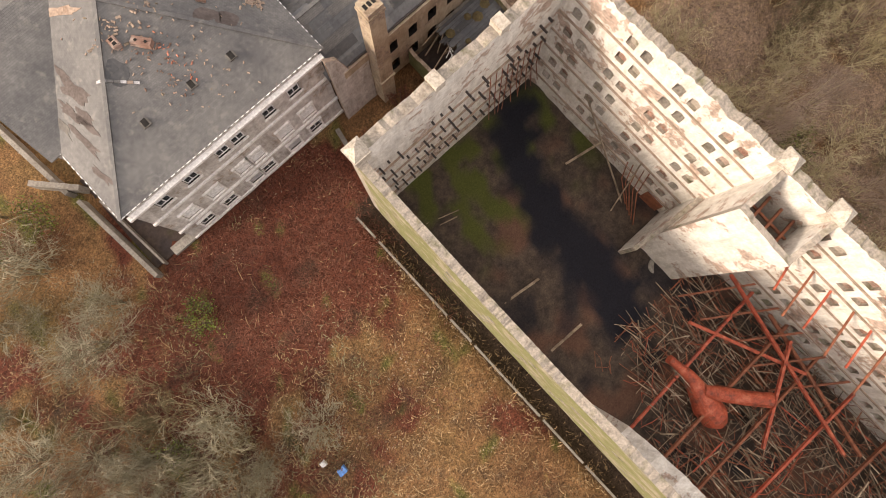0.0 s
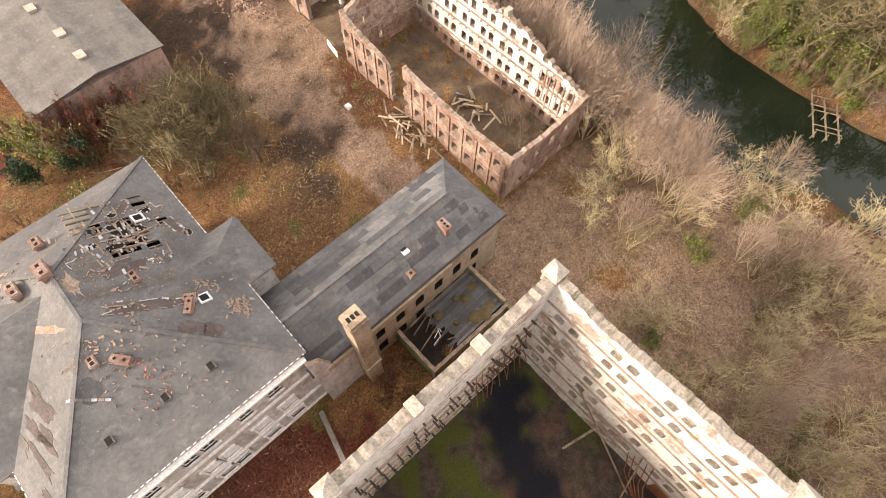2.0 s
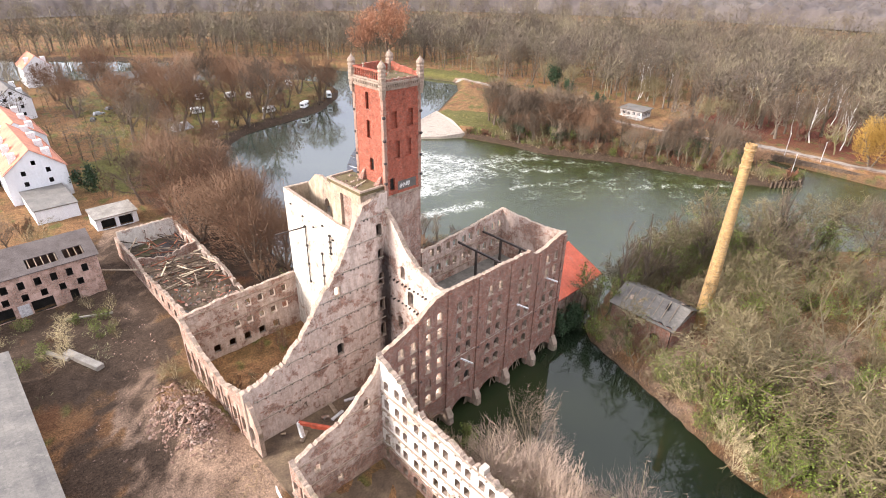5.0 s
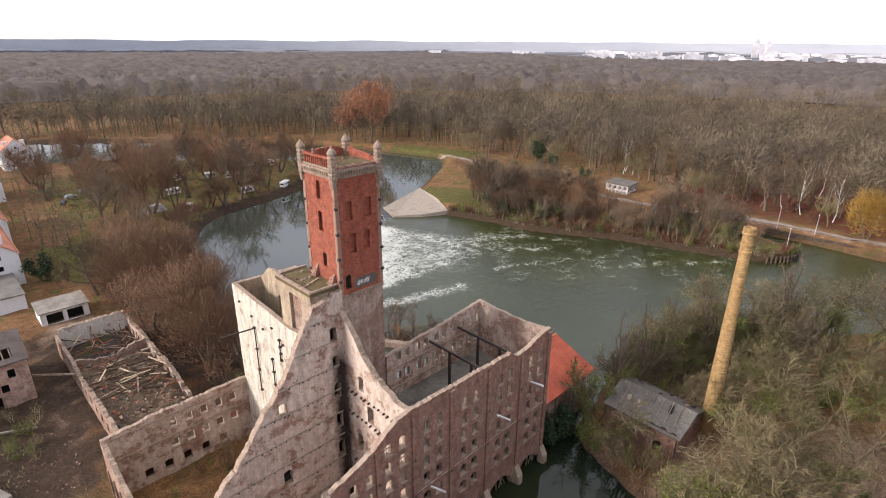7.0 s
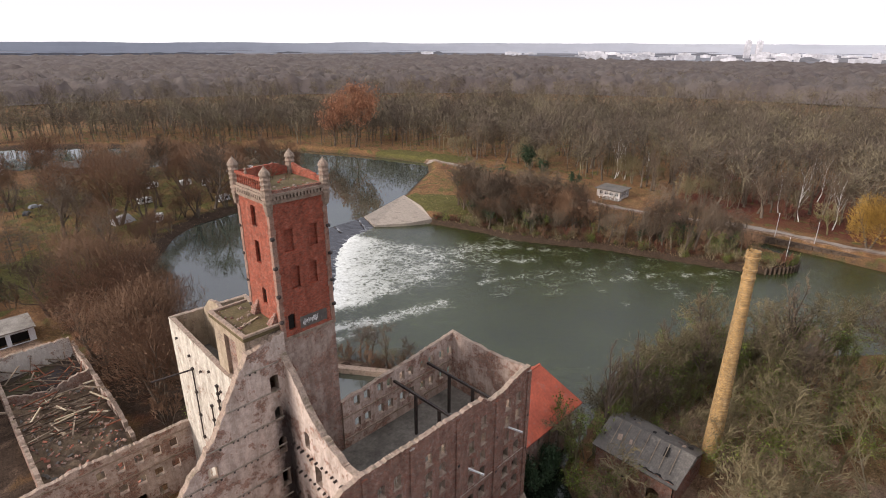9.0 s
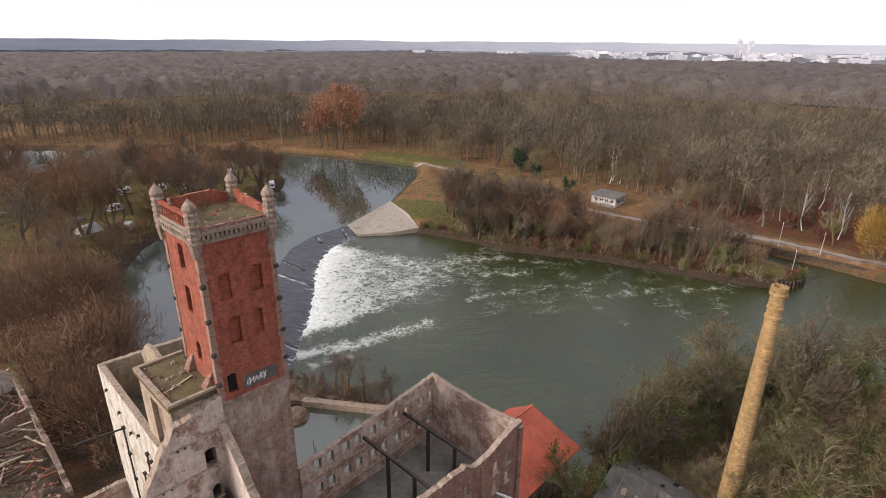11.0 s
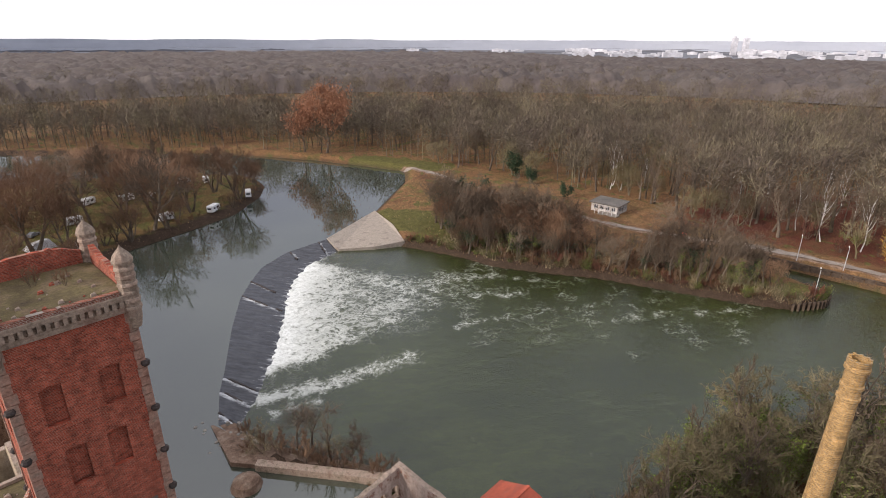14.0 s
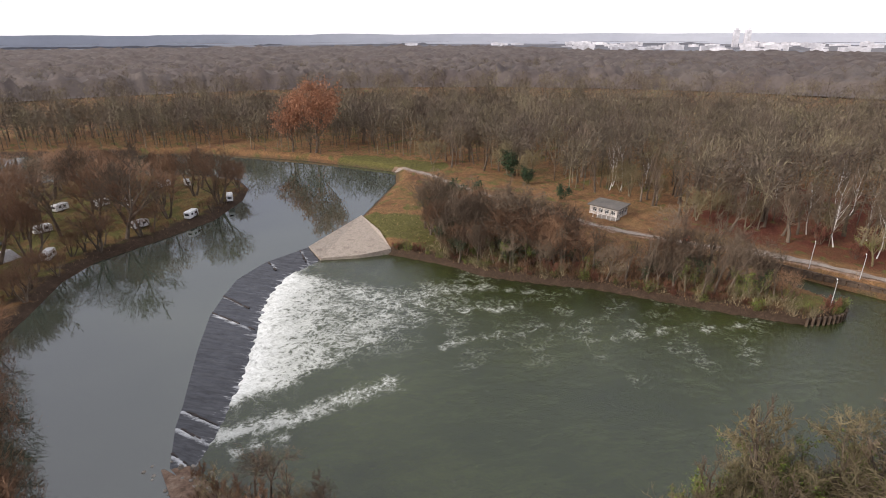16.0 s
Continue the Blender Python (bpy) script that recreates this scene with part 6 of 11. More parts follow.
    part("wing_roof_slope", Shape().slab([(-15.4, 28.3, E), (-14.0, 28.3, E + 0.05), (-4.4, 36.2, 19.1), (-15.4, 36.2, 19.1)], 0.12), "slate", t)
    part("wing_roof_slope", Shape().slab([(-14.0, 44.1, E + 0.05), (-15.4, 44.1, E), (-15.4, 36.2, 19.1), (-4.4, 36.2, 19.1)], 0.12), "slate", t)
    # garden porch of old timber at the corner
    # dark slab laid flat between villa and garden wall
    part("area_floor", Shape().box(-19.0, -13.9, 21.4, 34, -0.1, 0.16), "darksoil", t, "dark flat slab at the basement area")
    part("basement_step", Shape().box(-16.6, -13.9, 21.0, 22.0, -0.1, 0.5), "concrete", t)
    for a, b, w, h in (((-19.2, 20.4, 0.6), (-20.0, 31.6, 0.9), 0.45, 1.5), ((-20.4, 33.0, 0.7), (-21.6, 46.0, 0.8), 0.5, 1.6), ((-22.4, 36.2, 1.0), (-18.9, 32.3, 1.2), 0.6, 1.8), ((-17.9, 21.0, 0.5), (-18.6, 30.5, 0.5), 0.22, 0.9)):
        solid("garden_wall", Shape().beam(a, b, w, h), "concrete", "low weathered concrete garden wall beside the villa", "wall", "garden walls")
    scatter_bits(t, r, -3.2, 26.8, 1.0, 1.3, 60, sy, "rubble", (0.04, 0.13))
    scatter_bits(t, r, -2.6, 26.6, 0.35, 0.9, 22, sy, "terracotta", (0.05, 0.14))
    scatter_bits(t, r, 4.6, 31.4, 0.55, 0.9, 90, lambda x, y: max(sx(x, 0), 14 + (32.5 - abs(y - 32.5) - 29.2) * 0.6), "coping", (0.06, 0.18))
    scatter_bits(t, r, 0.0, 36.5, 2.6, 3.2, 170, lambda x, y: sx(x, 0), "coping", (0.03, 0.11))
    scatter_bits(t, r, -3.2, 30.0, 1.8, 0.5, 60, zr, "coping", (0.05, 0.2))
    scatter_bits(t, r, -10.5, 39.0, 2.0, 2.4, 110, zr, "rubble", (0.05, 0.22))
    scatter_bits(t, r, 5.4, 27.6, 0.5, 0.6, 60, zr, "coping", (0.08, 0.25))
    scatter_bits(t, r, -1.0, 25.4, 2.6, 1.6, 60, zr, "coping", (0.04, 0.12))
    return t


villa()


def annex():
    t = thing("annex", 18, 25, 0, "long low annex with a patched grey felt roof", "building")
    x0, x1, y0, y1, E, R = 6.6, 30.2, 20.4, 29.2, 10.0, 13.4
    hs = [(8.5 + 2.6 * i, 1.1, 5.2, 7.0, 0.15) for i in range(8)] + [(8.5 + 2.6 * i, 1.2, 1.2, 3.2, 0.15) for i in range(8)]
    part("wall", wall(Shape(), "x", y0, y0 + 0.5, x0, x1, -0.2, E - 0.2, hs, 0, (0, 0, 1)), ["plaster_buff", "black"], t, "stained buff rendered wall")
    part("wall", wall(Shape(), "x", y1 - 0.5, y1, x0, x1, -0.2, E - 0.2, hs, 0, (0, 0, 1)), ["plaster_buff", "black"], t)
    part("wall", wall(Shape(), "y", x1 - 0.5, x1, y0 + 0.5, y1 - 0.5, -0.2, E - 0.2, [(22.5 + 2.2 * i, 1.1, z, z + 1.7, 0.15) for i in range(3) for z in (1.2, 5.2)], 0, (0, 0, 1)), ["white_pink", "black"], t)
    # black sheet added inside, so the annex windows look dark
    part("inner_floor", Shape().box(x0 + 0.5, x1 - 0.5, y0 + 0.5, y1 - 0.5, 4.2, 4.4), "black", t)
    m, h = (y0 + y1) / 2, 4.2
    a, b = (x0 - 0.5, m, R), (x1 + 0.4 - h, m, R)
    e0, e1, f0, f1 = x0 - 0.5, x1 + 0.5, y0 - 0.1, y1 + 0.5
    s = Shape().slab([(e0, f0, E), (e1, f0, E), b, a], 0.14).slab([(e1, f1, E), (e0, f1, E), a, b], 0.14).slab([(e1, f0, E), (e1, f1, E), b], 0.14)
    roof = part("roof", s, "felt", t, "patched felt roof")
    part("ridge_cap", Shape().beam(a, b, 0.35, 0.1), "slate", roof)

    def sy(y):
        return E + (y - f0) * (R - E) / (m - f0)

    # sheets of felt of different ages, laid in courses over both slopes
    r = random.Random(15)
    for side in (0, 1):
        for row in range(6):
            v0, v1 = row / 6 + 0.004, (row + 1) / 6 - 0.004
            x = e0 + 0.15
            while x < e1 - 4.3 * v1 - 0.6:
                w = min(r.uniform(0.9, 3.4), e1 - 4.3 * v1 - 0.3 - x)
                ya, yb = (f0 + (m - f0) * v0, f0 + (m - f0) * v1) if side == 0 else (f1 + (m - f1) * v0, f1 + (m - f1) * v1)
                za, zb = E + (R - E) * v0 + 0.03, E + (R - E) * v1 + 0.03
                pts = [(x, ya, za), (x + w, ya, za), (x + w, yb, zb), (x, yb, zb)]
                part("felt_sheet", Shape().slab(pts if side == 0 else pts[::-1], 0.02), r.choice(("felt", "felt_pale", "felt", "felt_dark", "slate")), roof)
                x += w + 0.02
    chimney_stack(roof, 24.2, 22.6, sy(22.6) - 0.5, sy(22.6) + 1.1, 0.7, 1.2, 3)
    chimney_stack(roof, 18.8, 21.4, sy(21.4) - 0.5, sy(21.4) + 0.6, 0.6, 0.6, 1)
    s = Shape().beam((19.3, 23.2, sy(23.2) + 0.1), (20.0, 23.2, sy(23.2) + 0.1), 0.75, 0.12)
    g = part("skylight", s, "white", roof, "white-framed roof light")
    for i in (0, 1):
        for j in (0, 1):
            part("pane", Shape().box(19.36 + 0.32 * i, 19.62 + 0.32 * i, 22.92 + 0.3 * j, 23.18 + 0.3 * j, sy(23.2) + 0.13, sy(22.95 + 0.3 * j) + 0.2), "black", g)
    part("parapet", Shape().box(x0 + 1, 23.0, y0 - 0.45, y0 - 0.05, 8.6, 9.7), "plaster_buff", t)
    part("eaves_gutter", Shape().beam((e0, f0 - 0.1, E - 0.1), (e1, f0 - 0.1, E - 0.1), 0.14), "darkiron", t)
    # square flue stack
    s = Shape().box(10.5, 12.1, 18.7, 20.2, -0.2, 17.8).box(10.4, 12.2, 18.6, 20.3, 17.0, 17.25).box(10.35, 12.25, 18.55, 20.35, 5.0, 5.3)
    c = part("flue_pillar", s, "plaster_buff", t, "tall square buff rendered flue stack")
    for k in range(3):
        part("flue", Shape().box(10.7 + 0.42 * k, 11.0 + 0.42 * k, 19.2, 19.65, 17.7, 17.82), "black", c)
    # broken link wall to the villa and the roofless lean-to in the yard
    part("wall", wall(Shape(), "x", 20.0, 20.4, 6.3, 10.4, -0.2, [(6.3, 14), (7.4, 13), (8.2, 10), (10.4, 9.6)], (), 0.4, (0, 0, 1)), ["stucco", "coping"], t)
    y = thing("lean_to", 21, 17, 0, "collapsed lean-to with a mossy sagging flat roof", "outbuilding")
    part("wall", wall(Shape(), "x", 14.4, 14.8, 15.5, 26.2, -0.2, 3.2, (), 0.4, (0, 0, 1)), ["mossy", "coping"], y)
    part("wall", wall(Shape(), "y", 15.5, 15.9, 14.8, 20.3, -0.2, 3.0, (), 0.6, (0, 0, 1)), ["mossy", "coping"], y)
    part("wall", wall(Shape(), "y", 25.8, 26.2, 14.8, 20.3, -0.2, 4.2, (), 0.3, (0, 0, 1)), ["mossy", "coping"], y)
    rl = random.Random(25)
    for k in range(15):
        a = 19.4 + rl.uniform(-0.9, 0.7)
        yk = 14.9 + 0.36 * k
        part("roof_board", Shape().slab([(a, yk, 3.0 + rl.uniform(-0.12, 0.1)), (25.8, yk + rl.uniform(-0.05, 0.05), 3.35 + rl.uniform(-0.05, 0.05)), (25.8, yk + 0.31, 3.4), (a + rl.uniform(-0.4, 0.4), yk + 0.31, 3.05)], 0.08), rl.choice(("felt_dark", "felt_dark", "darkroof", "felt")), y, "damp black roof board")
    for k in range(10):
        a, b2 = rl.uniform(19.8, 25), rl.uniform(15.2, 20)
        part("moss_cushion", Shape().lathe(a, b2, [(0.3 + 0.5 * rl.random(), 3.3), (0.25, 3.5), (0.05, 3.56)], 7), "turf", y)
    part("floor", Shape().box(15.9, 25.8, 14.8, 20.3, 0.05, 0.2), "darksoil", y)
    r = random.Random(5)
    for k in range(9):
        part("roof_timber", Shape().beam((16.2 + r.uniform(0, 3), 15 + 0.6 * k, 1.2 + 1.6 * r.random()), (19.8 + r.uniform(-0.4, 0.4), 15 + 0.6 * k + r.uniform(-0.8, 0.8), 2.9), 0.12, 0.16), "wood", y)
    for k in range(4):
        part("window_frame", Shape().beam((17.6 + 0.5 * k, 16.8 + 0.5 * (k % 2), 2.2), (18.8 + 0.2 * k, 17.0 + 0.6 * k, 2.5), 0.09, 0.06), "white", y, "fallen white window frame")
    part("yard_wall", Shape().box(26.2, 26.7, 11.3, 20.2, -0.1, 2.4), "mossy", y)
    solid("fallen_beam", Shape().beam((4.6, 19.8, 0.3), (2.9, 11.6, 3.0), 0.5, 0.5), "concrete", "long concrete beam leaning between villa and ruin", "beam", "fallen beams")


annex()

# ---- the roofless warehouse ----
def warehouse():
    t = thing("warehouse_ruin", 43.5, 41, 0, "roofless pink brick warehouse shell with whitewashed inner walls", "ruin")
    r = random.Random(3)
    # street wall with pilasters and a gap
    hs = [(27.2 + 2.35 * i, 1.0, z, z + 1.5, 0.2) for i in range(13) for z in (1.0, 4.6)]
    s = Shape()
    wall(s, "y", 37.1, 37.7, 25.2, 43.9, -0.2, [(25.2, 7.9), (32, 7.3), (40, 7.7), (43.9, 8.2)], hs, 0.35, (0, 1, 2))
    wall(s, "y", 37.1, 37.7, 46.3, 56.3, -0.2, [(46.3, 5.0), (48, 6.6), (52, 7.2), (56.3, 8.6)], hs, 0.5, (0, 1, 2))
    part("wall", s, ["worn_pink", "white_pink", "coping"], t, "pink brick street wall with a breach")
    for i in range(13):
        y = 26.0 + 2.35 * i
        if not 43 < y < 47:
            part("pilaster", Shape().box(36.93, 37.1, y - 0.22, y + 0.22, -0.2, 6.6), "worn_pink", t)
    for y0, y1 in ((25.2, 43.9), (46.3, 56.3)):
        part("string_course", Shape().box(36.96, 37.1, y0, y1, 3.5, 3.75), "worn_pink", t)
    # near end wall
    hs = [(39.5 + 2.6 * i, 1.0, z, z + 1.5, 0.2) for i in range(4) for z in (1.0, 4.6)]
    part("wall", wall(Shape(), "x", 25.2, 25.8, 37.7, 49.7, -0.2, [(37.7, 7.9), (43, 7.4), (49.7, 8.6)], hs, 0.45, (0, 1, 2)), ["worn_pink", "white_pink", "coping"], t)
    # river wall, windows in pairs on each floor
    hs = []
    for i in range(9):
        yc = 27.8 + 3.45 * i
        for z in (0.7, 3.5, 6.5, 9.4, 12.3):
            for d in (-0.72, 0.72):
                hs.append((yc + d, 0.85, z, z + 1.35, 0.15))
    s = wall(Shape(), "y", 49.7, 50.4, 25.2, 56.3, -2.6, [(25.2, 8.6), (30, 9.6), (36.5, 11.8), (42, 12.0), (48, 12.8), (50, 13.2), (52, 15.0), (56.3, 17)], hs, 0.6, (0, 1, 2), 0.4)
    part("wall", s, ["white_inner", "brick_pink", "coping"], t, "whitewashed river wall with paired windows")
    part("bare_band", wall(Shape(), "y", 49.62, 49.7, 25.8, 55.7, 0.0, [(25.8, 2.2), (34, 2.7), (45, 2.5), (55.7, 3.0)], hs, 0.5, (0, 0, 0)), "worn_pink", t, "bare pink brick where the whitewash stopped")
    part("bare_band", wall(Shape(), "x", 55.62, 55.7, 37.7, 49.62, 0.0, [(37.7, 3.2), (43, 2.6), (49.6, 3.0)], [(43, 0.8, 1.2, 2.4, 0)], 0.5, (0, 0, 0)), "worn_pink", t, "bare pink brick where the whitewash stopped")
    for z, y0 in ((2.9, 25.8), (5.9, 25.8), (8.8, 29), (11.6, 37)):
        ledge(t, "y", 49.7, -1, y0, 55.7, z, 0.16)
        stub_row(t, "y", 49.7, -1, y0, 55.5, z - 0.12, 1.15, r, "wood", (0.1, 0.3))
    for k in range(9):
        part("brick_pier", Shape().box(49.58, 49.7, 26.0 + 0.75 * k, 26.22 + 0.75 * k, 3.1, 8.2), "white_pink", t)
    part("coping_stone", Shape().box(49.6, 50.5, 38.6, 39.3, 11.4, 12.6), "stone", t)
    # sloping wall towards the mill
    hs = [(40.2, 0.9, 5.0, 6.3, 0.15), (47.6, 1.0, 9.6, 11.6, 0.15), (43, 0.8, 1.2, 2.4, 0)]
    s = wall(Shape(), "x", 55.7, 56.3, 37.7, 49.7, -0.2, [(37.7, 8.8), (43.7, 10.4), (46, 12.0), (48.9, 14.6), (49.7, 16.2)], hs, 0.45, (0, 0, 1))
    part("wall", s, ["white_pink", "coping"], t, "sloping broken cross wall with faded whitewash")
    for z, x1 in ((3.6, 49.7), (7.4, 49.7), (10.6, 49.7)):
        ledge(t, "x", 55.7, -1, 38 if z < 8 else 44.5, x1, z, 0.14)
    # inside: timbers, rubble and saplings lie about
    k2 = Shape()
    xs, ys = np.meshgrid(np.linspace(37.7, 49.7, 14), np.linspace(25.8, 55.7, 30), indexing="ij")
    zs = 0.12 + 0.15 * wobble(xs, ys, 4, 51)
    ids = np.arange(xs.size).reshape(xs.shape)
    q = np.stack([ids[:-1, :-1], ids[1:, :-1], ids[1:, 1:], ids[:-1, 1:]], -1).reshape(-1, 4)
    me = fill_mesh(bpy.data.meshes.new("floor"), np.stack([xs, ys, zs], -1).reshape(-1, 3), q)
    me.materials.append(M["earth"])
    tagged(new("floor", me), "overgrown rubble floor inside the warehouse shell", "floor", kind="structure")
    for j in range(26):
        x, y, a, d = r.gauss(43.2, 1.3), r.gauss(37.6, 1.6), r.uniform(0, 3.1), r.uniform(0.5, 1.5)
        z = 0.3 + 0.5 * r.random()
        solid("plank", Shape().beam((x - d * math.cos(a), y - d * math.sin(a), z), (x + d * math.cos(a), y + d * math.sin(a), z + r.uniform(-0.1, 0.3)), 0.24, 0.09), r.choice(("palewood", "wood")), "splintered pale plank in a pile on the ground", "plank", "scattered planks")
    for j in range(34):
        x, y, a, d = r.gauss(35.0, 0.9), r.gauss(40.6, 2.0), r.uniform(0.6, 2.6), r.uniform(0.5, 1.7)
        z = 0.3 + 0.8 * r.random()
        solid("plank", Shape().beam((x - d * math.cos(a), y - d * math.sin(a), z), (x + d * math.cos(a), y + d * math.sin(a), z + r.uniform(-0.1, 0.3)), 0.2, 0.12), r.choice(("palewood", "wood", "wood")), "weathered plank in a pile against the brick wall", "plank", "scattered planks")
    solid("notice_board", Shape().beam((36.2, 57.2, 1.0), (36.6, 60.0, 1.2), 0.08, 1.2), "white", "leaning white notice board by the ruin", "board")
    solid("paper_sheet", Shape().hexa([(31.5, 49.1, 0.1), (32.3, 49.1, 0.1), (32.3, 50.0, 0.1), (31.5, 50.0, 0.1), (31.55, 49.2, 0.45), (32.2, 49.1, 0.4), (32.25, 49.9, 0.45), (31.5, 49.9, 0.5)]), "white", "white plastic sheet lying on the track", "sheet")
    solid("paper_sheet", Shape().hexa([(-19.9, -5.4, 0.1), (-19.2, -5.4, 0.1), (-19.2, -4.8, 0.1), (-19.9, -4.8, 0.1), (-19.8, -5.3, 0.4), (-19.3, -5.35, 0.4), (-19.3, -4.9, 0.45), (-19.8, -4.85, 0.4)]), "white", "white plastic sheet lying in the grass", "sheet")
    solid("blue_box", Shape().hexa([(-19.0, -7.25, 0.1), (-18.1, -7.25, 0.1), (-18.1, -6.5, 0.1), (-19.0, -6.5, 0.1), (-19.0, -7.25, 0.6), (-18.1, -7.25, 0.6), (-18.15, -6.55, 0.55), (-18.95, -6.55, 0.55)]), "blue", "bright blue plastic box in the meadow", "box")


warehouse()


# ---- the mill ----
def mill():
    t = thing("mill", 74, 62.5, -2.4, "roofless six-storey red-brown brick watermill standing over the canal on arches", "mill")
    r = random.Random(6)
    T = 20.8
    # canal front: bays between pilasters, six rows of windows; arches over the water below
    bays = [(52.2, 56.0), (56.4, 60.9), (61.6, 66.8), (67.4, 73.4), (74.1, 80.0), (80.7, 86.2)]
    hs, arches = [], []
    for k, (b0, b1) in enumerate(bays):
        c = (b0 + b1) / 2
        for j, z in enumerate((17.6, 15.2, 12.8, 10.4, 7.6, 5.0)):
            if k == 0 and z > 15.5:
                continue
            for d in (-1.0, 1.0):
                w, h = (0.9, 1.5) if z > 9 else (1.1, 1.55)
                hs.append((c + d, w, z - h / 2, z + h / 2, 0.14 if z > 9 else 0.4))
        if k >= 1:
            arches.append((c if k > 1 else 59.2, (b1 - b0) - 0.9, -4.0, 1.0, 1.4))
    front = [(50.4, 16.8), (52.2, 17.3), (56, 18.7), (57.5, 19.8), (59, 20.6), (61, 21.0), (78, 20.7), (79.2, 19.7), (81.4, 19.9), (84.4, 20.8), (86.6, 21.0)]
    s = wall(Shape(), "x", 55.9, 56.5, 50.4, 86.6, -4.5, front, hs + arches, 0.2, (0, 1, 2), 0.6)
    part("wall", s, ["brick_pink", "white_pink", "coping"], t, "red-brown brick front with rows of windows over arches")
    for k, x in enumerate((56.2, 61.25, 67.1, 73.75, 80.35, 86.3)):
        z1 = float(np.interp(x, [p[0] for p in front], [p[1] for p in front])) - 0.5
        part("pilaster", Shape().box(x - 0.32, x + 0.32, 55.68, 55.9, 1.2, z1), "brick_pink", t)
        part("tie_plate", Shape().box(x - 0.12, x + 0.12, 55.6, 55.68, 8.9, 9.15), "darkiron", t)
        part("tie_plate", Shape().box(x - 0.12, x + 0.12, 55.6, 55.68, 14.0, 14.25), "darkiron", t)
        if k:
            g = Shape().box(x - 0.55, x + 0.55, 55.1, 56.9, -4.4, -0.1)
            g.hexa([(x - 0.55, 54.7, -4.4), (x + 0.55, 54.7, -4.4), (x + 0.55, 55.1, -4.4), (x - 0.55, 55.1, -4.4), (x - 0.35, 54.8, -0.1), (x + 0.35, 54.8, -0.1), (x + 0.55, 55.1, -0.1), (x - 0.55, 55.1, -0.1)])
            g.hexa([(x - 0.55, 54.9, -0.1), (x + 0.55, 54.9, -0.1), (x + 0.55, 55.9, -0.1), (x - 0.55, 55.9, -0.1), (x - 0.45, 55.6, 1.2), (x + 0.45, 55.6, 1.2), (x + 0.45, 55.9, 1.2), (x - 0.45, 55.9, 1.2)])
            part("river_pier", g, "coping", t, "stone cutwater pier in the canal")
    for z in (3.7, 9.0):
        part("string_course", Shape().box(61.6 if z > 5 else 56.6, 86.2, 55.78, 55.9, z, z + 0.2), "brick_pink", t)
    for k in range(5):
        x = 58 + 6.2 * k
        for j in range(4):
            part("strut", Shape().beam((x + r.uniform(0, 3), 56.3, -2.3), (x + r.uniform(0, 3.5), 57, 1.0), 0.12), "wood", t)
    for x, z in ((63.8, 8.6), (75.6, 12.4), (82.6, 14.2)):
        part("jutting_beam", Shape().beam((x, 56, z), (x + 0.9, 54.3, z - 0.4), 0.16, 0.2), "white", t, "pale beam jutting from a window")
    rw = random.Random(33)
    for h in hs:
        u = rw.random()
        if u < 0.22:
            part("brick_infill", Shape().box(h[0] - h[1] / 2, h[0] + h[1] / 2, 56.2, 56.5, h[2], h[3] - 0.15), rw.choice(("brick_pink", "coping", "plaster_grey")), t)
        elif u < 0.45:
            part("window_bar", Shape().box(h[0] - 0.04, h[0] + 0.04, 56.2, 56.28, h[2], h[3] - 0.05).box(h[0] - h[1] / 2, h[0] + h[1] / 2, 56.2, 56.27, h[2] + 0.7, h[2] + 0.77), "wood", t)
        part("window_sill", Shape().box(h[0] - h[1] / 2 - 0.1, h[0] + h[1] / 2 + 0.1, 55.78, 55.9, h[2] - 0.14, h[2]), "coping", t)
    # a few black panels set into the front wall
    for x, z in ((68.3, 8.4), (70.0, 8.3), (65.5, 5.0), (77.2, 9.9)):
        part("burn_board", Shape().box(x - 0.5, x + 0.5, 56.2, 56.3, z - 0.8, z + 0.8), "black", t)
    # back wall
    hs = []
    for k in range(5):
        for z in (18.1, 15.0):
            for d in (-0.75, 0.75):
                hs.append((70.6 + 3.55 * k + d, 0.85, z - 0.7, z + 0.7, 0.12))
    hs += [(70 + 3.6 * k, 1.0, z - 0.8, z + 0.8, 0.1) for k in range(5) for z in (9.5, 6.0)]
    part("wall", wall(Shape(), "x", 68.6, 69.1, 67.8, 86.6, -4.5, [(67.8, 18.9), (78, 19.8), (86.6, 20.8)], hs, 0.22, (0, 1, 2)), ["white_pink", "brick_pink", "coping"], t, "back wall with paired windows and flaked paint")
    for z in (13.4, 16.5):
        ledge(t, "x", 68.6, -1, 67.8, 85.8, z, 0.12)
    # far end wall
    part("wall", wall(Shape(), "y", 86.1, 86.6, 56.5, 68.6, -4.5, [(56.8, 20.8), (60, 20.5), (68.6, 20.8)], (), 0.22, (0, 1, 2)), ["white_pink", "brick_pink", "coping"], t, "whitewashed far end wall")
    # near end wall, its top falling from the gable to the front
    hs = [(59.0, 1.1, 14.2, 16.6, 0.2), (63.2, 1.2, 15.0, 17.4, 0.2), (64.8, 0.9, 18.8, 20.8, 0.2), (60.5, 1.1, 9.6, 11.8, 0.2), (65.5, 1.0, 10.2, 12.2, 0.2)]
    s = wall(Shape(), "y", 60.9, 61.6, 56.5, 68.6, -4.5, [(56.8, 20.6), (58.5, 20.7), (62, 22.0), (64.5, 24.0), (67, 27.0), (68.6, 28.3)], hs, 0.35, (0, 1, 2), 0.45)
    part("wall", s, ["gable", "white_pink", "coping"], t, "broken end wall rising to the gable")
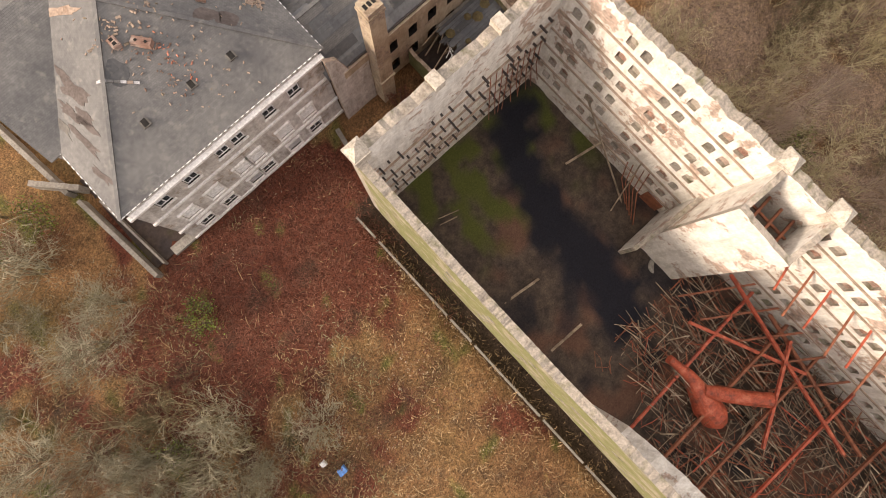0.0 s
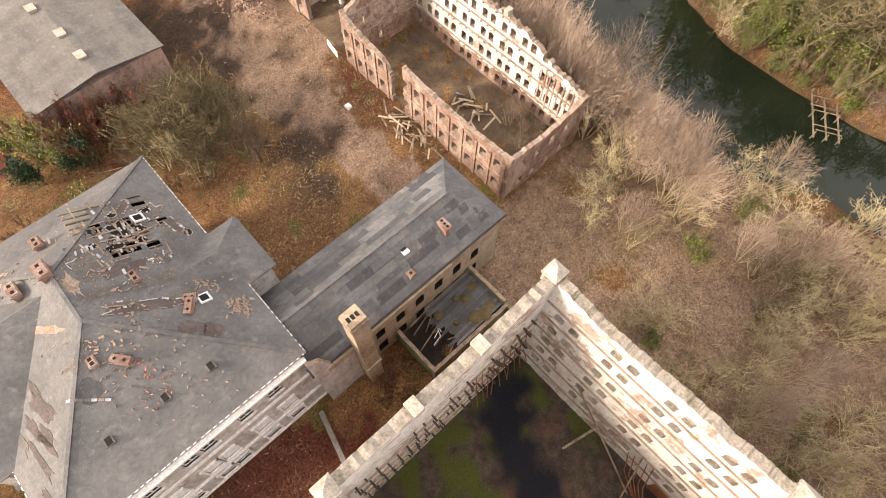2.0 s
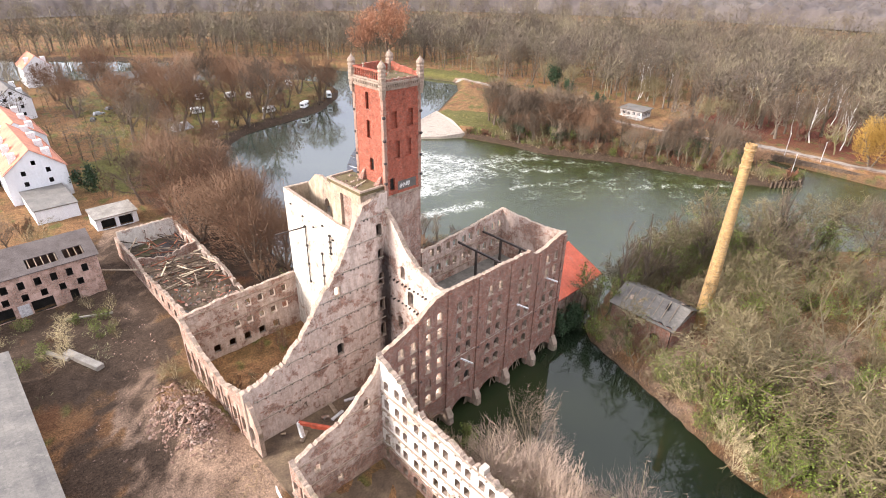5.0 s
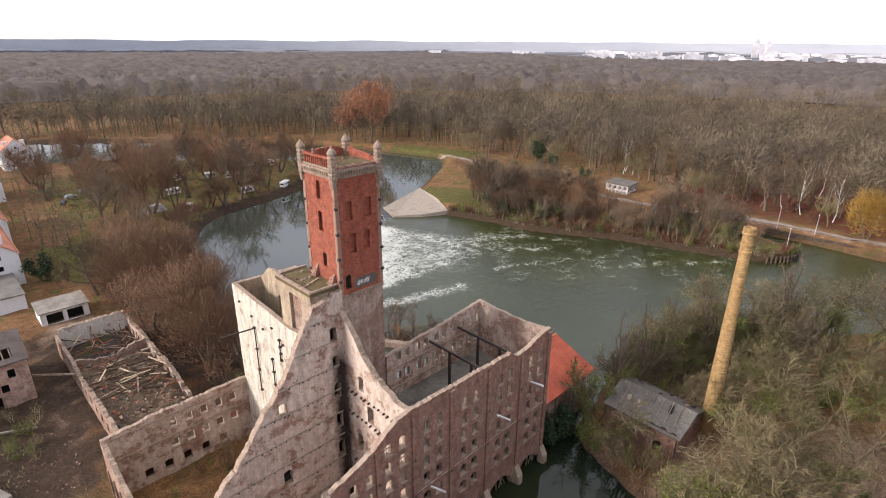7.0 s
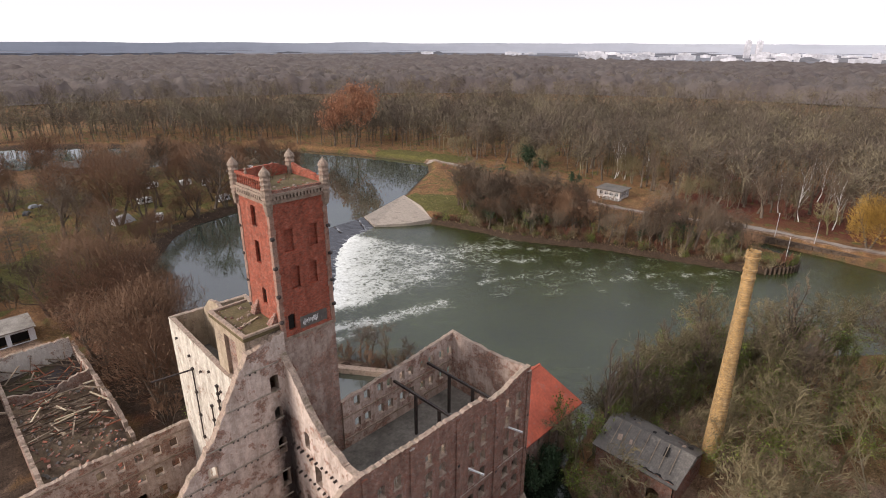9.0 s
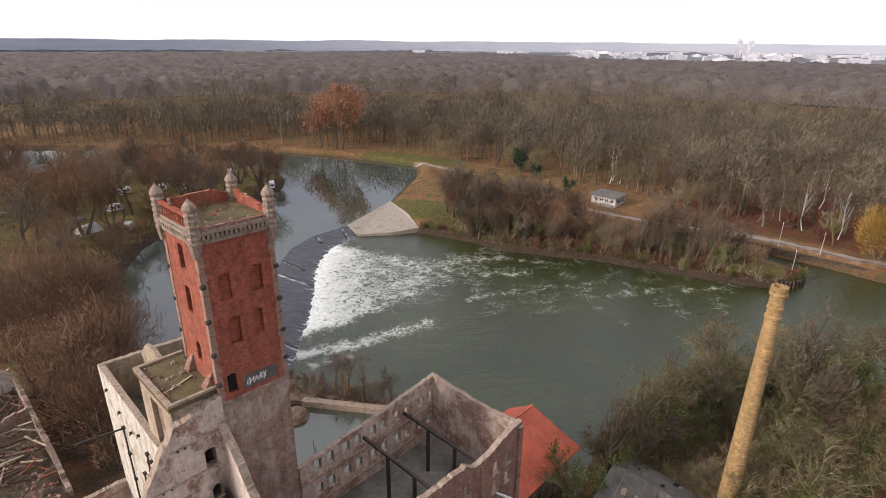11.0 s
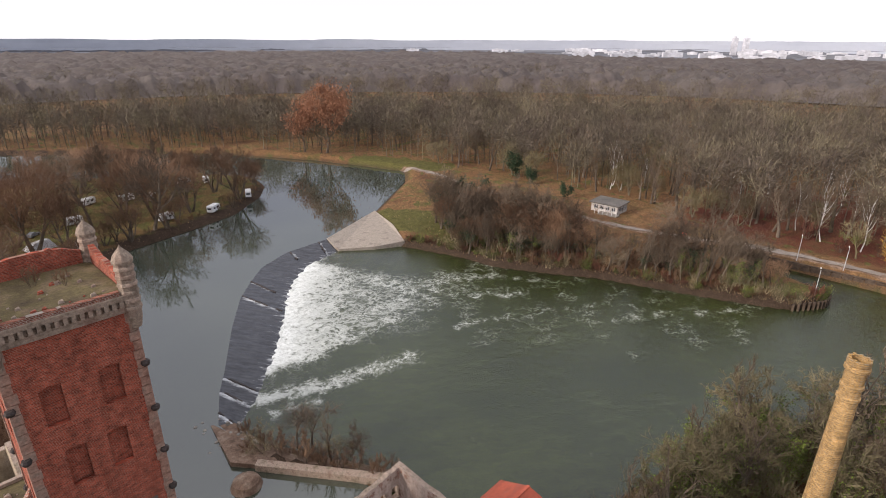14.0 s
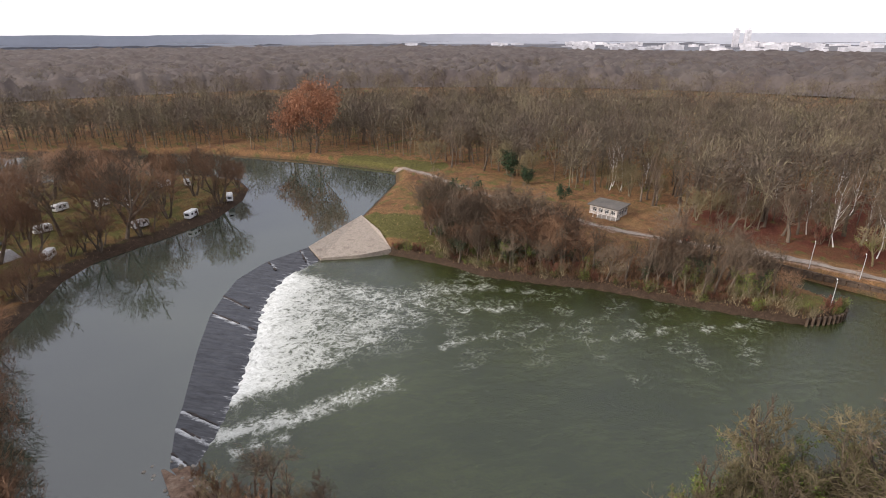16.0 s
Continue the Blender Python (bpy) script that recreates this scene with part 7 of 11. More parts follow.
    for z in (4.2, 7.8, 11.4, 14.8, 18.0):
        stub_row(t, "y", 60.8, -1, 57.2, 68.2, z, 0.85, r, "darkiron", (0.12, 0.35))
    # dark floors added inside to keep light out behind the lower windows
    for z in (3.2, 6.2, 9.2):
        part("lower_floor", Shape().box(61.6, 86.1, 56.5, 68.6, z, z + 0.25), "darksoil", t, "dark floor added so the windows look dark")
    # upper floor, posts and girders
    part("upper_floor", Shape().box(61.6, 86.1, 56.5, 68.6, 11.9, 12.2), "wetfloor", t, "damp stained concrete floor")
    for x in (75.6, 81.4):
        part("girder", Shape().beam((x, 57.0, 18.0), (x, 68.8, 18.0), 0.26, 0.3), "darkiron", t, "dark steel girder")
        for y in (60.6, 64.6):
            part("post", Shape().box(x - 0.15, x + 0.15, y - 0.15, y + 0.15, 12.2, 17.85), "darkiron", t, "dark steel post")
    # the big gable wall
    g = thing("gable_wall", 49, 69, 0, "tall ragged gable wall with layered worn plaster and a soot-black corner", "ruin wall")
    prof = [(37.7, 9.6), (40, 9.9), (43.8, 11.2), (46.5, 13.6), (48.6, 16.4), (51, 19.6), (53.5, 22.4), (55.5, 26.4), (57.6, 29.6), (60.8, 30.6)]
    hs = [(52.4, 1.1, 7.9, 9.9, 0.25), (52.7, 1.0, 17.5, 19.2, 0.15), (60.0, 0.9, 24.3, 26.2, 0.1), (60.1, 0.9, 20.6, 22.4, 0.4), (60.1, 0.9, 16.4, 18.6, 0.4), (60.1, 0.9, 12.0, 14.4, 0.4), (60.1, 0.9, 7.4, 9.9, 0.4), (46, 0.5, 2.0, 3.0, 0)]
    part("wall", wall(Shape(), "x", 68.6, 69.4, 37.7, 61.6, -0.2, prof + [(61.6, 30.6)], hs, 0.55, (0, 0, 1), 0.4), ["gable", "coping"], g, "layered worn plaster face")
    for z, x0 in ((4.0, 38), (7.4, 39), (10.8, 44), (14.2, 47.2), (17.6, 49.8), (21.0, 52.6), (24.4, 54.8), (27.6, 57.0)):
        ledge(g, "x", 68.6, -1, x0, 60.6, z - 0.1, 0.10, 0.14, "limetop")
        stub_row(g, "x", 68.6, -1, x0 + 0.5, 59.0, z - 0.16, 0.62, r, "darkiron", (0.06, 0.16), 0.6)
    # black panel added behind the hole, in place of the darkness inside
    part("window_board", Shape().box(51.85, 52.95, 69.2, 69.3, 7.9, 9.9), "black", g, "black panel added for the dark inside the opening")
    # court inside the angle: floor, slabs, and the old red machine
    r2 = random.Random(12)
    solid("court_floor", Shape().box(37.7, 60.8, 56.3, 68.6, -0.4, 0.22), "earth", "dark rubble-strewn court floor", "floor", kind="structure")
    for k in range(44):
        x, y = r2.uniform(40, 60), r2.uniform(57.5, 68)
        a, d = r2.uniform(0, 3), r2.uniform(0.2, 1.3)
        solid("rubble_piece", Shape().beam((x - d * math.cos(a), y - d * math.sin(a), 0.36), (x + d * math.cos(a), y + d * math.sin(a), 0.38 + r2.uniform(0, 0.25)), r2.uniform(0.15, 0.6), 0.2), r2.choice(("rubble", "concrete", "wood", "grey", "rubble")), "broken slab or timber on the court floor", "rubble", "court rubble")
    m = thing("excavator_arm", 46.3, 63.6, 0.2, "bright red excavator boom with a white grab on the court floor", "machine")
    part("boom", Shape().beam((44.5, 64.6, 2.6), (47.4, 62.4, 1.4), 0.42, 0.6), "redlead", m)
    part("boom", Shape().beam((44.6, 64.5, 2.6), (43.4, 66.0, 2.9), 0.35, 0.5), "redlead", m)
    part("grab", Shape().beam((43.4, 66.0, 2.9), (43.5, 65.6, 0.5), 0.5, 0.5), "white", m)
    part("chassis", Shape().beam((47.2, 62.6, 0.7), (48.8, 61.6, 0.7), 1.5, 0.9), "redlead", m)
    part("track", Shape().beam((46.8, 61.6, 0.4), (48.6, 60.6, 0.4), 0.4, 0.5), "darkiron", m)
    # red-tiled outhouse beyond the mill
    o = thing("outhouse", 96, 62, 0, "low mill outhouse with a bright new red tiled roof", "outbuilding")
    part("wall", Shape().box(88.2, 103.2, 58.8, 69.2, -4.0, 5.4), "plaster_grey", o)
    s = Shape().slab([(87.0, 57.8, 5.5), (104.2, 57.8, 5.5), (101.0, 64.0, 11.0), (87.0, 64.0, 11.0)], 0.2).slab([(104.2, 57.8, 5.5), (104.2, 70.2, 5.5), (101.0, 64.0, 11.0)], 0.2).slab([(104.2, 70.2, 5.5), (87.0, 70.2, 5.5), (87.0, 64.0, 11.0), (101.0, 64.0, 11.0)], 0.2)
    rf = part("roof", s, "redtile", o, "bright red tiled roof")
    part("ridge_tile_row", Shape().beam((87, 64, 11.03), (101, 64, 11.03), 0.3, 0.16), "redtile", rf)
    for k in range(4):
        part("timber_post", Shape().box(94 + 2.7 * k, 94.25 + 2.7 * k, 58.5, 58.75, -3.0, 5.4), "wood", o)


mill()


# ---- the tower and the white wing ----
def tower():
    t = thing("mill_tower", 64.7, 72, 0, "tall square red brick tower with parapet and corner turrets", "tower")
    x0, x1, y0, y1 = 61.6, 67.8, 68.85, 75.1
    P, Tp = 29.6, 43.6
    # plastered shaft and red brick upper stage
    part("shaft", Shape().box(x0, x1, y0, y1, -3, P), "plaster_grey", t, "grey plastered lower shaft")
    part("shaft_band", Shape().box(x0 - 0.1, x1 + 0.1, y0 - 0.1, y1 + 0.1, P - 0.35, P), "dirtystone", t)
    s = Shape()
    blind = lambda a, b: [(a + 1.75, 1.0, 38.6, 40.9, 0.15), (b - 1.75, 1.0, 38.6, 40.9, 0.15), (a + 2.1, 1.0, 34.6, 37.0, 0.15), (b - 2.1, 1.0, 34.6, 37.0, 0.15)]  # noqa: E731
    wall(s, "x", y0, y0 + 0.25, x0, x1, P, Tp, blind(x0, x1) + [(x0 + 1.2, 0.8, 30.2, 32.0, 0.1)], 0, (0, 0, 0))
    wall(s, "y", x0, x0 + 0.25, y0 + 0.25, y1 - 0.25, P, Tp, [((y0 + y1) / 2, 0.95, 40.8, 43.0, 0.1), ((y0 + y1) / 2, 0.95, 37.0, 39.4, 0.1), ((y0 + y1) / 2 - 0.3, 0.8, 32.6, 34.4, 0.2)], 0, (0, 0, 0))
    wall(s, "y", x1 - 0.25, x1, y0 + 0.25, y1 - 0.25, P, Tp, [((y0 + y1) / 2, 0.95, 36.8, 39.2, 0.1)], 0, (0, 0, 0))
    wall(s, "x", y1 - 0.25, y1, x0, x1, P, Tp, blind(x0, x1), 0, (0, 0, 0))
    part("brick_stage", s, "brick_red", t, "red brick upper stage with blind windows")
    part("inner_core", Shape().box(x0 + 0.38, x1 - 0.38, y0 + 0.38, y1 - 0.38, P, Tp), "brick_red", t)
    # black plates painted as the dark within two tower openings
    for x, y, z, ax in ((x0 + 1.2, y0 + 0.2, 31.1, "x"), (x0 + 0.2, (y0 + y1) / 2 - 0.3, 33.5, "y")):
        part("dark_opening", Shape().box(x - 0.38, x + 0.38, y + 0.08, y + 0.16, z - 0.85, z + 0.85) if ax == "x" else Shape().box(x + 0.08, x + 0.16, y - 0.38, y + 0.38, z - 0.85, z + 0.85), "black", t)
    part("graffiti_band", Shape().box(x0 + 2.1, x1 - 0.9, y0 - 0.012, y0, 30.0, 31.3), "darkroof", t, "dark weathered patch with pale scrawl")
    r = random.Random(9)
    for k in range(14):
        a = x0 + 2.4 + 0.13 * k
        part("scrawl", Shape().beam((a, y0 - 0.02, 30.25 + 0.3 * r.random()), (a + 0.12, y0 - 0.02, 30.75 + 0.3 * r.random()), 0.012, 0.06), "white", t)
    # corner strips of rough stone, ties
    for cx in (x0, x1):
        for cy in (y0, y1):
            for k in range(24):
                z = P + 0.58 * k
                w = 0.36 + 0.06 * (k % 2) + 0.08 * r.random()
                part("quoin", Shape().box(cx - (0.06 if cx == x0 else w), cx + (w if cx == x0 else 0.06), cy - (0.06 if cy == y0 else w), cy + (w if cy == y0 else 0.06), z, z + 0.54), "redstone", t)
    for z in (31.5, 34.3, 37.3, 40.3):
        for cx, cy in ((x0, y0), (x1, y0), (x0, y1)):
            part("tie_anchor", Shape().lathe(cx, cy - 0.1, [(0.2, z - 0.15), (0.26, z), (0.2, z + 0.15)], 8), "darkiron", t)
    # cornice, dentils, parapet
    part("cornice", Shape().box(x0 - 0.18, x1 + 0.18, y0 - 0.18, y1 + 0.18, Tp, Tp + 0.35).box(x0 - 0.35, x1 + 0.35, y0 - 0.35, y1 + 0.35, Tp + 0.75, Tp + 1.0), "dirtystone", t, "soot-stained sandstone cornice")
    part("frieze", Shape().box(x0 - 0.12, x1 + 0.12, y0 - 0.12, y1 + 0.12, Tp + 0.35, Tp + 0.75), "dirtystone", t)
    n = 17
    for k in range(n):
        e = (k + 0.5) / n
        for a, b in (((x0 + (x1 - x0) * e, y0 - 0.25), None), ((x0 + (x1 - x0) * e, y1 + 0.25), None), ((x0 - 0.25, y0 + (y1 - y0) * e), None), ((x1 + 0.25, y0 + (y1 - y0) * e), None)):
            part("dentil", Shape().box(a[0] - 0.1, a[0] + 0.1, a[1] - 0.1, a[1] + 0.1, Tp + 0.38, Tp + 0.74), "dirtystone", t)
    part("roof_deck", Shape().box(x0 + 0.2, x1 - 0.2, y0 + 0.2, y1 - 0.2, Tp + 1.0, Tp + 1.12), "turf", t, "overgrown earthy roof deck")
    D = Tp + 1.0
    for k in range(22):
        a, b2, d = x0 + 0.6 + 5 * r.random(), y0 + 0.5 + 5.2 * r.random() ** 2.2, 0.06 + 0.14 * r.random()
        part("loose_stone", Shape().hexa([(a - d, b2 - d, D + 0.1), (a + d, b2 - d * 0.8, D + 0.1), (a + d, b2 + d, D + 0.1), (a - d * 0.7, b2 + d, D + 0.1), (a - d * 0.6, b2 - d * 0.5, D + 0.1 + d), (a + d * 0.7, b2 - d * 0.6, D + 0.1 + d * 0.8), (a + d * 0.6, b2 + d * 0.6, D + 0.1 + d * 1.1), (a - d * 0.6, b2 + d * 0.5, D + 0.1 + d * 0.7)]), r.choice(("dirtystone", "brick_red", "coping")), t)
    # baluster rails: kept on the street side, broken low on the river front, solid red at the back
    s0 = Shape().box(x0 - 0.15, x0 + 0.15, y0 + 0.5, y1 - 0.5, D, D + 0.22)
    part("parapet_base", s0, "dirtystone", t)
    for k in range(12):
        y = y0 + 0.75 + 0.43 * k
        part("baluster", Shape().lathe(x0, y, [(0.09, D + 0.22), (0.14, D + 0.5), (0.08, D + 0.8), (0.13, D + 1.15)], 8), "brick_red", t)
    part("handrail", Shape().box(x0 - 0.17, x0 + 0.17, y0 + 0.5, y1 - 0.5, D + 1.15, D + 1.36), "brick_red", t, "red baluster rail")
    part("parapet", wall(Shape(), "x", y0 - 0.15, y0 + 0.15, x0 + 0.5, x1 - 0.5, D, [(x0, D + 0.35), (x1, D + 0.25)], (), 0.15, (0, 0, 0)), "brick_pink", t, "broken stub of the front parapet")
    part("parapet", wall(Shape(), "x", y1 - 0.15, y1 + 0.15, x0 + 0.5, x1 - 0.5, D, [(x0, D + 1.3), (x1 - 2, D + 1.4), (x1, D + 0.8)], (), 0.15, (0, 0, 0)), "brick_red", t)
    part("parapet", wall(Shape(), "y", x1 - 0.15, x1 + 0.15, y0 + 0.5, y1 - 0.5, D, [(y0, D + 0.9), (y0 + 1.2, D + 0.7), (y1, D + 1.35)], (), 0.3, (0, 0, 0)), "brick_red", t, "broken red brick parapet")
    for cx, cy in ((x0, y0), (x1, y0), (x0, y1), (x1, y1)):
        g = Shape().lathe(cx, cy, [(0.30, Tp - 1.0), (0.42, Tp - 0.4), (0.46, Tp + 0.1), (0.46, D + 1.75)], 8)
        u = part("turret", g, "dirtystone", t, "octagonal stone corner turret")
        for k in range(6):
            part("band", Shape().lathe(cx, cy, [(0.47, D - 0.92 + 0.45 * k), (0.52, D - 0.88 + 0.45 * k), (0.50, D - 0.74 + 0.45 * k), (0.46, D - 0.70 + 0.45 * k)], 8), "coping" if k % 2 else "dirtystone", u)
        part("turret_cap", Shape().lathe(cx, cy, [(0.52, D + 1.75), (0.54, D + 1.88), (0.44, D + 2.12), (0.26, D + 2.35), (0.12, D + 2.5), (0.05, D + 2.62), (0.01, D + 2.72)], 10), "dirtystone", u, "dark domed turret cap")
    part("urn", Shape().lathe(x0, (y0 + y1) / 2 + 0.6, [(0.12, D + 1.36), (0.16, D + 1.5), (0.08, D + 1.65), (0.14, D + 1.8), (0.03, D + 2.0)], 8), "dirtystone", t)


tower()


def white_wing():
    t = thing("silo_wing", 62, 80, 0, "tall white rendered roofless wing behind the gable", "building")
    x0, x1, y0, y1 = 57.5, 67.6, 69.4, 90.0
    part("wall", wall(Shape(), "y", x0, x0 + 0.6, y0, y1, -0.2, [(y0, 25.0), (75, 24.7), (90, 25.8)], [], 0.12, (0, 1, 2)), ["white_flank", "plaster_buff", "coping"], t, "bright white rendered flank")
    part("wall", wall(Shape(), "x", y1 - 0.6, y1, x0 + 0.6, x1, -3, [(x0, 25.8), (x1, 25.5)], [(62, 1.4, 18, 20.4, 0)], 0.15, (1, 0, 2)), ["white_flank", "plaster_buff", "coping"], t)
    part("wall", wall(Shape(), "y", x1 - 0.6, x1, 75.2, y1 - 0.6, -3, [(75, 25.5), (90, 25.5)], [(83, 1.4, 21, 23.4, 0)], 0.2, (1, 0, 2)), ["white_flank", "plaster_buff", "coping"], t)
    part("partition", wall(Shape(), "y", 61.6, 62.0, 78.0, y1 - 0.6, 18, [(78, 26.6), (85, 28.0), (87.0, 27.8), (89.4, 25.6)], [(84, 1.3, 22, 24.6, 0.6), (80.5, 1.2, 20.5, 22.8, 0)], 0.25, (0, 0, 1)), ["plaster_buff", "coping"], t, "buff inner partition wall")
    part("inner_floor", Shape().box(x0 + 0.6, x1 - 0.6, y0 + 0.2, y1 - 0.6, 20.2, 20.5), "wetfloor", t)
    # stair head with a mossy flat roof
    s = Shape()
    wall(s, "y", 57.9, 58.4, 69.5, 76.6, 20.5, 30.6, [(73.0, 2.6, 22.0, 29.6, 0)], 0, (0, 0, 1))
    wall(s, "x", 69.4, 69.9, 58.4, 61.6, 26, 30.6, [(60.0, 1.0, 27.6, 29.8, 0)], 0, (0, 0, 1))
    wall(s, "x", 76.1, 76.6, 58.4, 61.6, 20.5, 30.6, [(60, 1.1, 22, 24.4, 0)], 0, (0, 0, 1))
    b = part("stair_head", s, ["plaster_buff", "coping"], t, "buff plastered stair head")
    part("panel", Shape().box(58.3, 58.38, 71.7, 74.3, 22.0, 29.6), "plaster_grey", b)
    part("flat_roof", Shape().box(57.7, 61.9, 69.2, 77.0, 30.6, 31.0), "turf", b, "mossy flat roof slab")
    for q0 in ((57.7, 58.1, 69.2, 77.0), (58.1, 61.9, 69.2, 69.5), (58.1, 61.9, 76.7, 77.0)):
        part("roof_rim", Shape().box(*q0, 31.0, 31.22), "coping", b)
    for x, y, h in ((61.3, 70.0, 1.3), (61.4, 73.6, 1.8)):
        part("broken_pier", Shape().hexa([(x - 0.5, y - 0.5, 31), (x + 0.3, y - 0.5, 31), (x + 0.3, y + 0.5, 31), (x - 0.5, y + 0.5, 31), (x - 0.1, y - 0.2, 31 + h * 0.6), (x + 0.3, y - 0.3, 31 + h), (x + 0.3, y + 0.2, 31 + h * 0.8), (x - 0.2, y + 0.3, 31 + h * 0.4)]), "brick_pink", b)
    rs = random.Random(44)
    for k in range(34):
        a, c, d = 58.3 + 3.3 * rs.random(), 69.7 + 6.8 * rs.random(), 0.05 + 0.16 * rs.random() ** 2
        part("loose_stone", Shape().hexa([(a - d, c - d, 31.0), (a + d, c - d * 0.8, 31.0), (a + d, c + d, 31.0), (a - d * 0.7, c + d, 31.0), (a - d * 0.6, c - d * 0.5, 31 + d), (a + d * 0.7, c - d * 0.6, 31 + d * 0.8), (a + d * 0.6, c + d * 0.6, 31 + d * 1.1), (a - d * 0.6, c + d * 0.5, 31 + d * 0.7)]), rs.choice(("coping", "dirtystone", "brick_pink")), b)
    part("loose_plank", Shape().beam((58.8, 71.6, 31.08), (60.9, 72.4, 31.1), 0.16, 0.06), "palewood", b)
    # iron wall fixings on the white flank
    for y, z0, z1 in ((84.2, 11, 21), (79.8, 12, 18), (77.2, 19, 22)):
        part("rail", Shape().tube([(57.3, y, z0), (57.3, y - 0.2, z1)], [0.09, 0.09], 6), "darkiron", t, "dark iron rail on the wall")
        for k in range(4):
            z = z0 + (z1 - z0) * k / 3
            part("bracket", Shape().box(57.2, 57.5, y - 0.22, y + 0.16, z - 0.12, z + 0.12), "darkiron", t)
    part("arm", Shape().beam((57.4, 84.0, 21), (53.2, 86.0, 20.2), 0.14, 0.16), "darkiron", t, "dark iron arm jutting from the wall")
    for y, z in ((88.0, 23.6), (84.6, 22.6), (81.6, 21.8), (79.0, 23.0), (76.4, 21.6)):
        part("bracket", Shape().box(57.25, 57.5, y - 0.12, y + 0.12, z - 0.12, z + 0.1).beam((57.3, y, z), (57.1, y - 0.5, z + 0.1), 0.07), "darkiron", t)


white_wing()


# ---- the yard behind: low walls and the collapsed row ----
def yard():
    t = thing("yard_wall", 38, 78, 0, "low pink brick yard wall with blocked windows", "wall")
    hs = [(68.0 + 2.6 * i, 1.1, 1.6, 4.2, 0.3) for i in range(9)]
    part("wall", wall(Shape(), "y", 37.9, 38.5, 66.2, 90.2, -0.3, [(66.2, 4.5), (67.5, 7.4), (70, 8.9), (76, 6.4), (84, 7.6), (90.2, 9.9)], hs, 0.45, (0, 1, 2)), ["worn_pink", "white_pink", "coping"], t, "pink brick face with pilasters")
    for i in range(9):
        part("pilaster", Shape().box(37.75, 37.9, 69.2 + 2.5 * i, 69.6 + 2.5 * i, -0.3, 5.6), "worn_pink", t)
    t = thing("shed_wall", 48, 90, 0, "two-storey whitewashed wall with rows of empty windows", "wall")
    hs = [(46.6 + 2.15 * i, 1.0, 7.2, 8.7, 0.1) for i in range(5)] + [(46.4 + 2.15 * i, 1.1, 4.0, 5.4, 0.1) for i in range(5)] + [(42.5 + 2.6 * i, 1.1, 1.0, 2.5, 0.1) for i in range(5)]
    part("wall", wall(Shape(), "x", 89.8, 90.4, 38.5, 57.5, -0.3, [(38.5, 9.9), (45, 10.4), (57.5, 10.4)], hs, 0.3, (0, 1, 2)), ["white_pink", "worn_pink", "coping"], t)
    for z in (6.0, 9.3):
        ledge(t, "x", 89.8, -1, 39, 57.4, z, 0.15)
    r = random.Random(14)
    # collapsed row: walls, fallen roof timbers
    t = thing("collapsed_row", 47, 115, 0, "long row building with its roof fallen in", "ruin")
    hs = [(97 + 3.2 * i, 1.1, 1.4, 3.0, 0.2) for i in range(12)]
    part("wall", wall(Shape(), "y", 41.0, 41.6, 90.4, 137, -0.3, [(90.4, 6.6), (96, 4.8), (110, 4.4), (120, 3.4), (124, 4.6), (137, 4.6)], hs, 0.9, (0, 1, 2)), ["worn_pink", "white_pink", "coping"], t)
    part("wall", wall(Shape(), "y", 53.2, 53.8, 104, 137, -0.3, [(104, 2.0), (112, 3.8), (124, 4.4), (137, 4.8)], hs, 1.0, (0, 1, 2)), ["white_pink", "plaster_grey", "coping"], t)
    part("wall", wall(Shape(), "x", 136.6, 137.2, 41.6, 53.2, -0.3, 5.6, (), 0.4, (0, 1, 2)), ["white_inner", "plaster_grey", "coping"], t)
    part("wall", wall(Shape(), "x", 124, 124.5, 41.6, 53.2, -0.3, [(41.6, 4.6), (47, 3.0), (53.2, 4.8)], (), 0.5, (0, 1, 2)), ["plaster_grey", "plaster_grey", "coping"], t)
    xs, ys = np.meshgrid(np.linspace(41.6, 53.2, 26), np.linspace(90.6, 124, 70), indexing="ij")
    zs = np.where(ys < 104, 3.6 - 0.10 * (ys - 90), 2.3) + 0.5 * wobble(xs, ys, 4.5, 52) + 0.35 * wobble(xs, ys, 1.4, 53) - 0.10 * (xs - 46)
    zs = np.where((xs > 52) & (ys < 104), 0.2, zs)
    ids = np.arange(xs.size).reshape(xs.shape)
    q = np.stack([ids[:-1, :-1], ids[1:, :-1], ids[1:, 1:], ids[:-1, 1:]], -1).reshape(-1, 4)
    me = fill_mesh(bpy.data.meshes.new("debris"), np.stack([xs, ys, zs], -1).reshape(-1, 3), q)
    me.materials.append(M["earth"])
    ob = new("debris", me)
    ob.parent = t
    ob.matrix_parent_inverse = t.matrix_world.inverted()
    tagged(ob, "fallen brick, soil and tile debris")
    rb = Shape()
    for k in range(900):
        x, y = r.uniform(42, 52.8), r.uniform(91, 123.6)
        i, j = min(24, int((x - 41.6) / 11.6 * 25)), min(68, int((y - 90.6) / 33.4 * 69))
        d = 0.08 + 0.3 * r.random() ** 2
        a = r.uniform(0, 3)
        rb.beam((x - d * math.cos(a), y - d * math.sin(a), zs[i, j] + 0.05), (x + d * math.cos(a), y + d * math.sin(a), zs[i, j] + 0.12), d, d * 0.7, r.choice((0, 0, 1, 2)), r.random())
    tagged(part("rubble", rb, ["rubble", "darkroof", "terracotta"], t, "loose brick rubble"), kind="stuff")
    part("debris", Shape().slab([(41.6, 124.5, 1.4), (53.2, 124.5, 1.2), (53.2, 136.6, 1.6), (41.6, 136.6, 1.2)], 1.4), "darksoil", t)
    for k in range(58):
        y, x = r.gauss(115, 4.0), r.uniform(42.6, 52.4)
